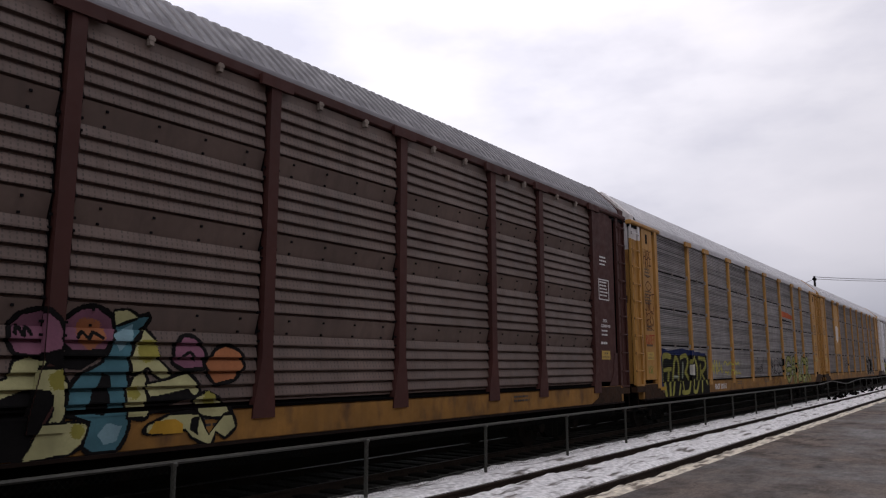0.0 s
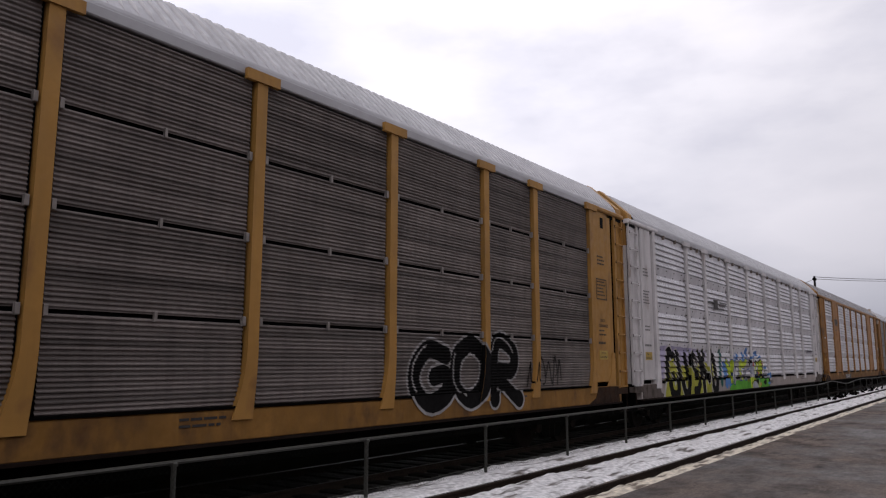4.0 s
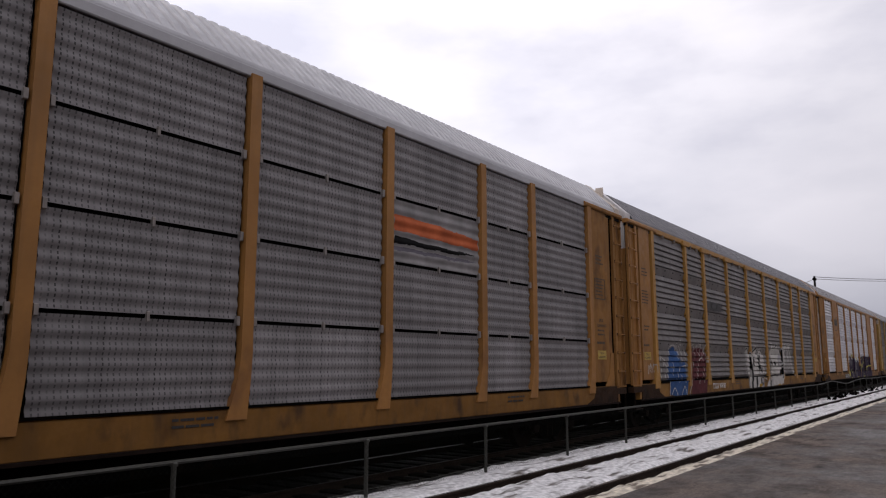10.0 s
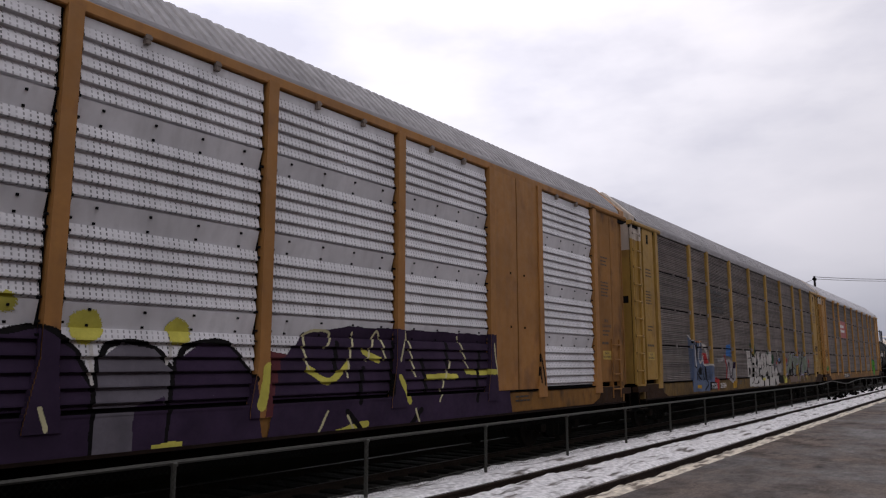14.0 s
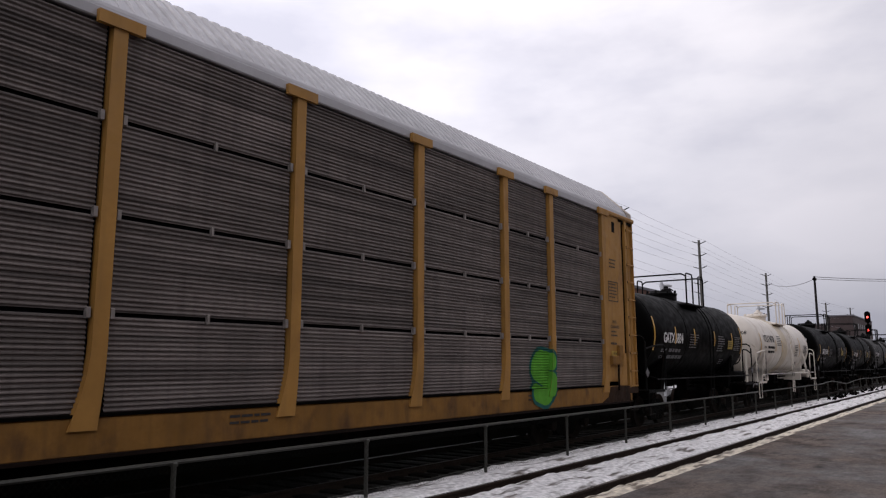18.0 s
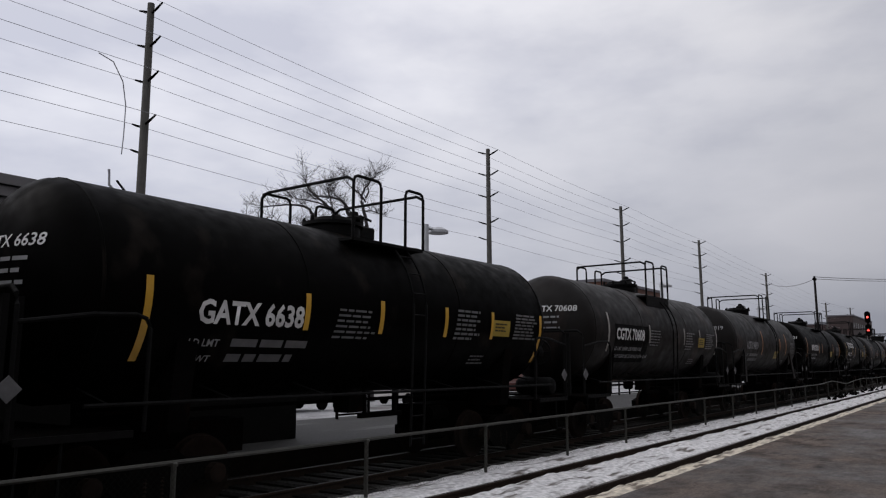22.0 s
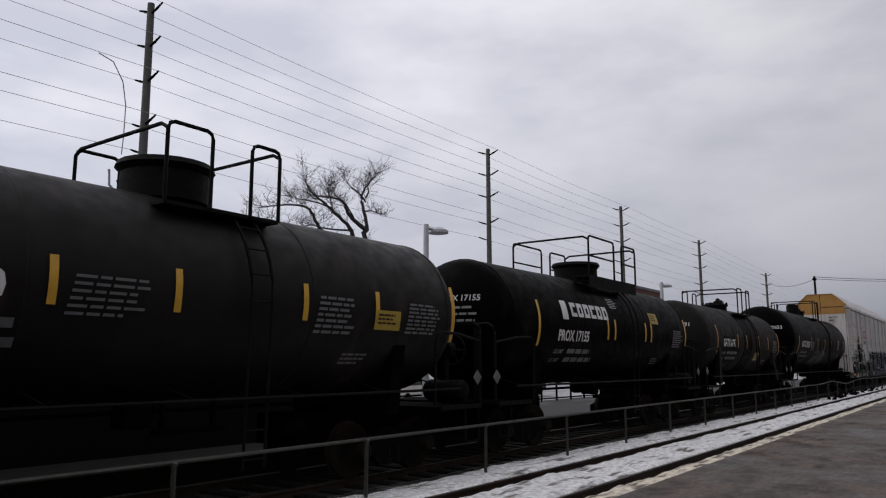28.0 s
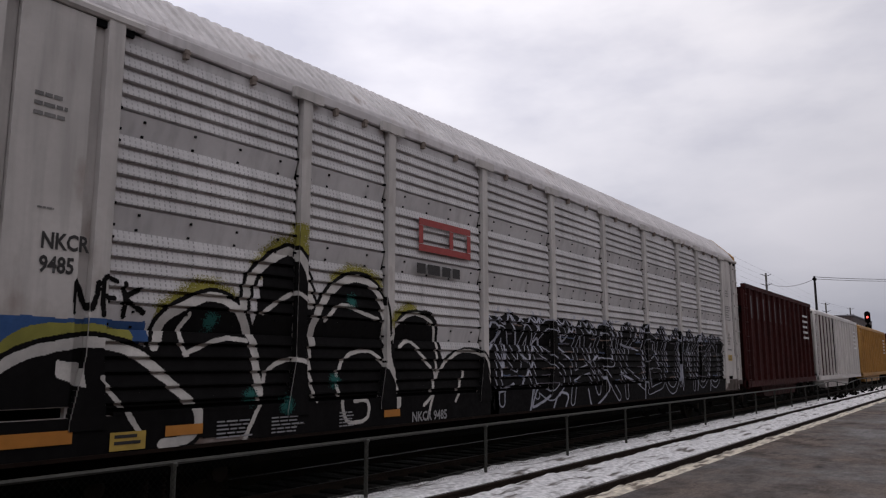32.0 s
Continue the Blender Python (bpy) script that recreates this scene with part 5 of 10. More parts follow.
    # top fittings: manway, valve, walkway lowered beside them, hooped guard rails with a gap for the ladder
    xc, zt = L - hatch_from, zc + r
    part("manway", Shape().lathe([(zt - 0.08, 0.5), (zt + 0.1, 0.5), (zt + 0.12, 0.56), (zt + 0.18, 0.56), (zt + 0.2, 0.42), (zt + 0.27, 0.38)], "z", 20, (xc - 0.25, HALF, 0)), rail_mat, e, "round bolted manway", smooth=True)
    for k in range(8):
        a = math.pi * k / 4
        part("manway_bolt", lambda: Shape().lathe([(-0.05, 0.035), (0.1, 0.035), (0.13, 0.02)], "z", 6), rail_mat, e, key=f"manway_bolt_{rail_mat.name}", at=(xc - 0.25 + 0.52 * math.cos(a), HALF + 0.52 * math.sin(a), zt + 0.15))
    if hatch == "drum":
        part("dome_housing", Shape().lathe([(zt - 0.05, 0.62), (zt + 0.36, 0.62), (zt + 0.44, 0.7), (zt + 0.52, 0.66), (zt + 0.56, 0.3)], "z", 20, (xc - 0.2, HALF, 0)), rail_mat, e, "drum-shaped valve housing", smooth=True)
    else:
        part("valve", Shape().box(xc + 0.1, xc + 0.55, HALF - 0.3, HALF + 0.2, zt - 0.05, zt + 0.2, 0.03).lathe([(zt + 0.15, 0.14), (zt + 0.3, 0.14), (zt + 0.33, 0.19), (zt + 0.38, 0.19), (zt + 0.42, 0.1), (zt + 0.5, 0.08), (zt + 0.52, 0.02)], "z", 10, (xc + 0.3, HALF, 0)), rail_mat, e, "safety valve")
        part("valve_lever", Shape().tube([(xc + 0.1, HALF - 0.1, zt + 0.3), (xc + 0.35, HALF - 0.12, zt + 0.42), (xc + 0.62, HALF - 0.15, zt + 0.36)], 0.025, 5), rail_mat, e)
    if dome:
        part("vent_drum", Shape().lathe([(zt - 0.05, 0.42), (zt + 0.02, 0.42), (zt + 0.05, 0.35), (zt + 0.5, 0.35), (zt + 0.58, 0.32), (zt + 0.63, 0.22), (zt + 0.64, 0.02)], "z", 18, (xc - 0.85, HALF, 0)), rail_mat, e, smooth=True)
        part("vent_drum", Shape().lathe([(zt - 0.05, 0.17), (zt + 0.5, 0.17), (zt + 0.55, 0.22), (zt + 0.62, 0.1)], "z", 14, (xc - 1.4, HALF, 0)), rail_mat, e, smooth=True)
    zp, top = zt - 0.27 + rise, zt + 0.8 + rise
    hr = hr or hw
    for sg in (-1, 1):
        ya, yb = HALF + sg * 1.15, HALF + sg * 0.72
        part("walkway_grating", Shape().box(xc - hw, xc + hr, min(ya, yb), max(ya, yb), zp - 0.03, zp + 0.02), rail_mat, e, "grated walkway beside the manway")
        if skirt:
            part("platform_skirt", Shape().box(xc - hw, xc + hr, ya - 0.01, ya + 0.01, zp - skirt, zp - 0.03), rail_mat, e)
        for xb in (xc - hw + 0.1, xc + hr - 0.16):
            part("platform_bracket", Shape().extrude([(xb, ya, zp - 0.03), (xb, yb, zp - 0.03), (xb, yb - sg * 0.05, zp - 0.12)], (0.05, 0, 0)), rail_mat, e)
        for h0, h1 in ((-hw, gate[0]), (gate[1], hr)):
            part("guard_rail", Shape().tube([(xc + h0, ya, zp), (xc + h0, ya, top - 0.1), (xc + h0 + 0.03, ya, top - 0.03), (xc + h0 + 0.1, ya, top), (xc + h1 - 0.1, ya, top), (xc + h1 - 0.03, ya, top - 0.03), (xc + h1, ya, top - 0.1), (xc + h1, ya, zp)], 0.028, 7), rail_mat, e, smooth=True)
            if mid:
                part("middle_rail", Shape().tube([(xc + h0, ya, (zp + top) / 2), (xc + h1, ya, (zp + top) / 2)], 0.024, 6), rail_mat, e)
    for xx in (xc - hw, xc + hr):
        part("end_rail", Shape().tube([(xx, HALF - 1.15, top - 0.1), (xx, HALF - 1.0, top - 0.02), (xx, HALF + 1.0, top - 0.02), (xx, HALF + 1.15, top - 0.1)], 0.028, 7), rail_mat, e, smooth=True)
    # side ladder that follows the shell
    lad = Shape()
    for q in (xc + 0.2, xc + 0.56):
        pts = [(q, HALF - (r + 0.12) * math.cos(a), zc + (r + 0.12) * math.sin(a)) for a in [radians(d) for d in range(-5, 53, 8)]]
        lad.tube([(q, 0.12, 0.5), (q, 0.1, 1.45)] + pts, 0.024, 5)
    lo = part("ladder", lad, rail_mat, e, "ladder up to the walkway")
    for z in (0.62, 1.0, 1.4):
        part("rung", Shape().tube([(xc + 0.2, 0.11, z), (xc + 0.56, 0.11, z)], 0.014, 5), rail_mat, lo)
    for d in range(-3, 53, 14):
        a = radians(d)
        part("rung", Shape().tube([(q, HALF - (r + 0.12) * math.cos(a), zc + (r + 0.12) * math.sin(a)) for q in (xc + 0.2, xc + 0.56)], 0.014, 5), rail_mat, lo)
    for x, z0, z1 in strips:
        plate_on_shell("reflective_strip", x - 0.05, x + 0.05, zc + z0 * r, zc + z1 * r, bend, strip_mat, e)
    bogie(e, 1.75, rolling)
    bogie(e, L - 1.75, rolling)
    return e, rolling, bend
# ---- painted marks ----
def paint(name):
    cols = dict(black=(0.006, 0.0056, 0.0058), white=(0.50, 0.48, 0.455), yellow=(0.50, 0.46, 0.09), blue=(0.05, 0.16, 0.42), green=(0.10, 0.34, 0.04), lime=(0.42, 0.52, 0.05), red=(0.36, 0.03, 0.03),
                cream=(0.50, 0.47, 0.28), darkblue=(0.03, 0.06, 0.18), teal=(0.02, 0.10, 0.09), grey=(0.31, 0.30, 0.30), orange=(0.5, 0.2, 0.06), coral=(0.47, 0.12, 0.05), wine=(0.10, 0.03, 0.035),
                olive=(0.24, 0.22, 0.05), green2=(0.05, 0.20, 0.05), sprayblue=(0.10, 0.22, 0.48), slate=(0.10, 0.13, 0.20), plum=(0.035, 0.022, 0.045), haze=(0.12, 0.11, 0.13), darkgreen=(0.015, 0.07, 0.03),
                rust=(0.09, 0.03, 0.015), mauve=(0.17, 0.075, 0.11), peach=(0.28, 0.11, 0.05), dullcream=(0.34, 0.33, 0.17), skydull=(0.055, 0.14, 0.17), pale=(0.17, 0.28, 0.32), mustard=(0.27, 0.26, 0.065), navy=(0.013, 0.022, 0.085), moss=(0.2, 0.225, 0.065), amber=(0.40, 0.23, 0.03),
                sage=(0.22, 0.25, 0.20), clay=(0.19, 0.14, 0.12), silver=(0.36, 0.37, 0.43), ash=(0.25, 0.24, 0.24), lilac=(0.38, 0.35, 0.48), acid=(0.36, 0.36, 0.06), dullblue=(0.04, 0.09, 0.22))
    return material("spray_" + name, cols[name], 0.75, var=0.3, scale=2.5, streak=0.25, spec=0.06)


def ribbon(s, pts, w, y, close=False):
    """A flat brush stroke in the plane of the car side."""
    pts = [Vector(p) for p in pts]
    n = len(pts)
    v = []
    for i, p in enumerate(pts):
        a, b = (pts[i - 1], pts[(i + 1) % n]) if close else (pts[max(0, i - 1)], pts[min(n - 1, i + 1)])
        t = (b - a)
        t = t.normalized() if t.length > 1e-6 else Vector((1, 0))
        q = Vector((-t.y, t.x)) * w / 2
        v += [(p.x + q.x, y, p.y + q.y), (p.x - q.x, y, p.y - q.y)]
    m = n if close else n - 1
    s.add(v, [(2 * i, 2 * i + 1, (2 * i + 3) % (2 * n), (2 * i + 2) % (2 * n)) for i in range(m)])
    return s


GLYPHS = [
    [[(0.95, 0.85), (0.5, 1.0), (0.1, 0.7), (0.05, 0.3), (0.45, 0.0), (0.95, 0.2), (0.9, 0.5), (0.6, 0.48)]],
    [[(0.05, 0.0), (0.3, 0.6), (0.5, 1.0), (0.75, 0.5), (0.98, 0.0)], [(0.2, 0.35), (0.8, 0.38)]],
    [[(0.1, 0.0), (0.12, 1.0), (0.7, 0.95), (0.75, 0.6), (0.15, 0.5), (0.9, 0.4), (0.85, 0.05), (0.1, 0.0)]],
    [[(0.5, 1.0), (0.08, 0.7), (0.1, 0.2), (0.5, 0.0), (0.92, 0.25), (0.9, 0.75), (0.5, 1.0)]],
    [[(0.1, 0.0), (0.15, 1.0), (0.8, 0.9), (0.75, 0.55), (0.2, 0.45), (0.95, 0.0)]],
    [[(0.9, 0.9), (0.4, 1.0), (0.1, 0.75), (0.5, 0.52), (0.9, 0.28), (0.5, 0.0), (0.05, 0.12)]],
    [[(0.1, 1.0), (0.15, 0.2), (0.5, 0.0), (0.85, 0.2), (0.9, 1.0)]],
    [[(0.15, 1.0), (0.12, 0.0)], [(0.9, 1.0), (0.25, 0.5), (0.95, 0.0)]],
    [[(0.05, 0.0), (0.15, 1.0), (0.5, 0.45), (0.85, 1.0), (0.95, 0.0)]],
]


STROKES = {
    "H": [[(0, 0), (0, 1)], [(1, 0), (1, 1)], [(0, 0.5), (1, 0.55)]], "A": [[(0, 0), (0.1, 0.7), (0.5, 1), (0.9, 0.7), (1, 0)], [(0, 0.4), (1, 0.4)]],
    "P": [[(0, 0), (0, 1), (0.9, 0.9), (0.9, 0.5), (0, 0.45)]], "E": [[(1, 1), (0, 0.95), (0, 0), (1, 0.05)], [(0, 0.5), (0.8, 0.5)]],
    "M": [[(0, 0), (0, 1), (0.5, 0.4), (1, 1), (1, 0)]], "T": [[(0, 1), (1, 1)], [(0.5, 1), (0.5, 0)]], "S": [[(1, 0.9), (0.3, 1), (0.05, 0.7), (0.9, 0.4), (0.7, 0), (0, 0.1)]],
    "W": [[(0, 1), (0.15, 0), (0.5, 0.6), (0.85, 0), (1, 1)]], "G": [[(1, 0.85), (0.4, 1), (0, 0.5), (0.4, 0), (1, 0.15), (1, 0.45), (0.6, 0.45)]],
    "K": [[(0, 0), (0, 1)], [(1, 1), (0.05, 0.5), (1, 0)]], "O": [[(0.5, 1), (0, 0.5), (0.5, 0), (1, 0.5), (0.5, 1)]], "L": [[(0, 1), (0, 0), (0.9, 0.05)]],
    "N": [[(0, 0), (0, 1), (1, 0), (1, 1)]], "R": [[(0, 0), (0, 1), (0.9, 0.8), (0, 0.5), (1, 0)]], "U": [[(0, 1), (0.1, 0.1), (0.9, 0.1), (1, 1)]], "V": [[(0, 1), (0.5, 0), (1, 1)]]}


class Canvas:
    """Spray paint on a car side: colours laid over one another on a fine grid that follows the ribs, posts and sill."""

    def __init__(self, car, x0, x1, z0, z1, style, seed=1, step=0.011):
        self.car, self.style, self.names = car, style, [""]
        zs = [z for z in profile_levels(style) if z0 < z < z1]
        zs += [z for z in np.arange(max(z0, SILL + 0.013), z1, step) if min([abs(z - q) for q in zs] + [1]) > step * 0.4]
        self.z = np.array(sorted(zs))
        self.x = np.arange(x0, x1, step)
        self.zc = (self.z[1:] + self.z[:-1]) / 2
        self.xc = (self.x[1:] + self.x[:-1]) / 2
        self.a = np.zeros((len(self.zc), len(self.xc)), int)
        X, Z = np.meshgrid(self.xc, self.zc)
        k = seed * 1.7
        self.X = X + 0.008 * np.sin(9 * Z + k) + 0.003 * np.sin(31 * Z + 7 * X + k)
        self.Z = Z + 0.008 * np.sin(8 * X + 2 * k) + 0.003 * np.sin(27 * X - 9 * Z + k)
        self.rough = np.random.default_rng(seed).normal(0, 1, X.shape)
        self.rnd = random.Random(seed)

    def ink(self, col):
        if col not in self.names:
            self.names.append(col)
        return self.names.index(col)

    def window(self, a, b, c, d):
        i0, i1 = np.searchsorted(self.xc, (a, b))
        j0, j1 = np.searchsorted(self.zc, (c, d))
        return slice(j0, j1), slice(i0, i1)

    def stroke(self, pts, r, col, smooth=True, fuzz=0.0015):
        pts = curve_pts(pts, 7) if smooth and len(pts) > 2 else [Vector(p) for p in pts]
        n = self.ink(col)
        for p, q in zip(pts, pts[1:]):
            w = self.window(min(p[0], q[0]) - r - 0.04, max(p[0], q[0]) + r + 0.04, min(p[1], q[1]) - r - 0.04, max(p[1], q[1]) + r + 0.04)
            dx, dz = q[0] - p[0], q[1] - p[1]
            t = np.clip(((self.X[w] - p[0]) * dx + (self.Z[w] - p[1]) * dz) / max(1e-9, dx * dx + dz * dz), 0, 1)
            d = np.hypot(self.X[w] - p[0] - t * dx, self.Z[w] - p[1] - t * dz)
            self.a[w][d < r + fuzz * self.rough[w]] = n

    def disc(self, p, r, col, fuzz=0.007):
        n = self.ink(col)
        w = self.window(p[0] - r - 0.1, p[0] + r + 0.1, p[1] - r - 0.1, p[1] + r + 0.1)
        d = np.hypot(self.X[w] - p[0], self.Z[w] - p[1])
        self.a[w][d < r * (0.96 + 0.05 * np.sin(5 * np.arctan2(self.Z[w] - p[1], self.X[w] - p[0]) + 9 * p[0])) + fuzz * self.rough[w]] = n

    def poly(self, pts, col):
        n = self.ink(col)
        inside = np.zeros(self.a.shape, bool)
        for (xa, za), (xb, zb) in zip(pts, pts[1:] + pts[:1]):
            if za != zb:
                cross = (self.Z < za) != (self.Z < zb)
                inside ^= cross & (self.X < xa + (self.Z - za) * (xb - xa) / (zb - za))
        self.a[inside] = n

    def cloud(self, x0, x1, z0, z1, col, size=0.2, count=40):
        """A fuzzy sprayed background with a scalloped upper edge."""
        for k in range(count):
            q = x0 + (x1 - x0) * (k + 0.5) / count
            r = size * self.rnd.uniform(0.7, 1.3)
            self.disc((q, z1 - r * self.rnd.uniform(0.6, 1.6)), r, col)
        m = z1 - size * 0.9
        if m > z0:
            self.poly([(x0, z0), (x1, z0), (x1, m), (x0, m)], col)

    def piece(self, x0, x1, z0, z1, glyphs, layers, weight=0.3, tilt=0.1, overlap=1.1, inner=None):
        """Bulging letter shapes. layers, from the back: how much wider than the stroke, and the colour."""
        h, w = z1 - z0, (x1 - x0) / len(glyphs)
        thick = weight * min(w, h)
        strokes, rnd = [], self.rnd
        for k, gi in enumerate(glyphs):
            cx, oz = x0 + w * (k + 0.5), z0 + rnd.uniform(-0.03, 0.05) * h
            ang, sc = rnd.uniform(-tilt, tilt), rnd.uniform(0.92, 1.05)
            for st in GLYPHS[gi % len(GLYPHS)]:
                pts = []
                for a, b in st:
                    u, v = (a - 0.5) * (w * overlap - thick) + rnd.uniform(-0.03, 0.03) * w, b * 0.98 * (h * sc - thick) + thick / 2
                    pts.append((cx + u * math.cos(ang) - (v - h / 2) * math.sin(ang), oz + v + u * math.sin(ang)))
                strokes.append(pts)
        for extra, col in layers:
            for st in strokes:
                self.stroke(st, max(0.014, thick / 2 + extra), col)
        if inner:
            for st in strokes:
                c = curve_pts([(p[0] - thick * 0.16, p[1] + thick * 0.2) for p in st], 4)
                self.stroke(c[len(c) // 6: len(c) // 2], thick * 0.06, inner, False)

    def scrawl(self, x0, x1, z0, z1, col, r=0.018, loops=6):
        rnd = self.rnd
        b = (x1 - x0) / loops
        for k in range(loops):
            a = x0 + b * k
            self.stroke([(a + b * rnd.uniform(-0.2, 0.3), z0 + (z1 - z0) * rnd.uniform(0, 0.4)), (a + b * rnd.uniform(0.1, 0.6), z0 + (z1 - z0) * rnd.uniform(0.6, 1.0)),
                         (a + b * rnd.uniform(0.4, 1.0), z0 + (z1 - z0) * rnd.uniform(0.2, 0.6)), (a + b * rnd.uniform(0.6, 1.2), z0 + (z1 - z0) * rnd.uniform(0, 0.3))], r, col)

    def tag(self, word, x, z, w, h, col, r=0.014, lean=0.0):
        """Hand-drawn capitals: lower left corner, width and height of the word."""
        step = w / len(word)
        for k, ch in enumerate(word):
            up = self.rnd.uniform(-0.05, 0.05) * h
            for st in STROKES[ch]:
                self.stroke([(x + step * (k + 0.06 + 0.8 * a) + lean * b * h, z + up + b * h) for a, b in st], r, col, False)

    def lay(self, label="spray-painted graffiti piece"):
        """One mesh for each colour, laid a few millimetres off the metal."""
        kind, depth = surface_kind(self.style, self.xc, self.zc, bays_of(self.car))
        shapes = {}
        for j in range(len(self.zc)):
            row, kd = self.a[j], kind[j]
            code = row * 100 + kd
            cuts = np.flatnonzero(np.diff(code)) + 1
            # paint on the near flank of each post
            for i in cuts:
                if row[i] and kd[i] in (4, 5) and kd[i - 1] not in (4, 5):
                    v, f = shapes.setdefault(row[i], ([], []))
                    n, q, y0 = len(v), float(self.x[i]) - 0.0125, depth(kd[i], self.zc[j])
                    v += [(q, y0, float(self.z[j])), (q, 0.0, float(self.z[j])), (q, 0.0, float(self.z[j + 1])), (q, y0, float(self.z[j + 1]))]
                    f.append((n, n + 1, n + 2, n + 3))
            st = np.concatenate(([0], cuts))
            en = np.concatenate((cuts, [len(row)]))
            for i0, i1 in zip(st, en):
                if row[i0] == 0 or kd[i0] == 0:
                    continue
                y0, y1 = depth(kd[i0], self.z[j] + 1e-5), depth(kd[i0], self.z[j + 1] - 1e-5)
                xa, xb = float(self.x[i0]), float(self.x[i1])
                v, f = shapes.setdefault(row[i0], ([], []))
                n = len(v)
                v += [(xa, y0, float(self.z[j])), (xb, y0, float(self.z[j])), (xb, y1, float(self.z[j + 1])), (xa, y1, float(self.z[j + 1]))]
                f.append((n, n + 1, n + 2, n + 3))
        top = None
        for n in sorted(shapes):
            me = bpy.data.meshes.new("graffiti")
            me.from_pydata(shapes[n][0], [], shapes[n][1])
            if top is None:
                top = part("graffiti", me, paint(self.names[n]), self.car, label)
            else:
                tagged(part("paint_layer", me, paint(self.names[n]), top), kind="stuff")
        return top


def profile_levels(style):
    zs = [SILL + 0.013, ZB - 0.02, ZB + 0.012, 1.5, 1.17, 1.95, 2.15]
    return sorted(set(zs + [z for y, z in side_profile(style)]))


def side_profile(style):
    """Depth of the panels at each height."""
    if style not in ("fine", "wavy"):
        return rib_profile()
    ph = (ZT - ZB) / 4
    out = []
    for k in range(4):
        out += [(y, ZB + ph * k + z) for y, z in (wavy_profile if style == "wavy" else fine_profile)(ph - FINE_SLIT)]
    return out


def surface_kind(style, xc, zc, bays):
    """0 nothing, 1 sill, 2 sill lip, 3 panel, 4 post, 5 post gusset, 10 and more the strips of the ends: for every cell; and the depth of each kind."""
    pr = side_profile(style)
    py, pz = np.array([p[0] for p in pr]), np.array([p[1] for p in pr])
    X, Z = np.meshgrid(xc, zc)
    kind = np.zeros(X.shape, int)
    ph = (ZT - ZB) / 4
    for a, b in bays:
        kind[(X > a + 0.02) & (X < b - 0.02) & (Z > pz[0]) & (Z < pz[-1])] = 3
    if style in ("fine", "wavy"):
        kind[(kind == 3) & ((Z - ZB) % ph > ph - FINE_SLIT)] = 0
    kind[(Z > ZB - 0.02) & (Z < ZB + 0.012) & (X > 2.0) & (X < LEN - 2.0)] = 2
    kind[(Z < ZB - 0.02) & (X > 0.36) & (X < LEN - 0.36)] = 1
    for a, b in [(bays[0][0] - 0.2, bays[0][0])] + [(p[1], q[0]) for p, q in zip(bays, bays[1:])] + [(bays[-1][1], bays[-1][1] + 0.2)]:
        m = 2.15 if style == "fine" else 1.95
        kind[(X > a) & (X < b) & (Z > m)] = 4
        for j in np.flatnonzero((zc > 1.17) & (zc <= m)):
            dl, dr = post_foot(zc[j], style)
            kind[j, (xc > b + dr) & (xc < b)] = 0
            kind[j, (xc > a + dl) & (xc < b + dr)] = 5
    for _, x0, x1, y in LEAD_STRIPS + TAIL_STRIPS:
        kind[(Z > 1.43) & (Z < ZT - 0.03) & (X > x0) & (X < x1) & (kind != 5)] = 10 + STRIP_DEPTH.index(y)

    def depth(k, z):
        if k == 3:
            return float(np.interp(z, pz, py)) - 0.007
        if k == 5:
            return -0.096
        if k >= 10:
            return STRIP_DEPTH[int(k) - 10] - 0.006
        return {1: -0.0745, 2: -0.081, 4: -0.090}[int(k)]
    return kind, depth


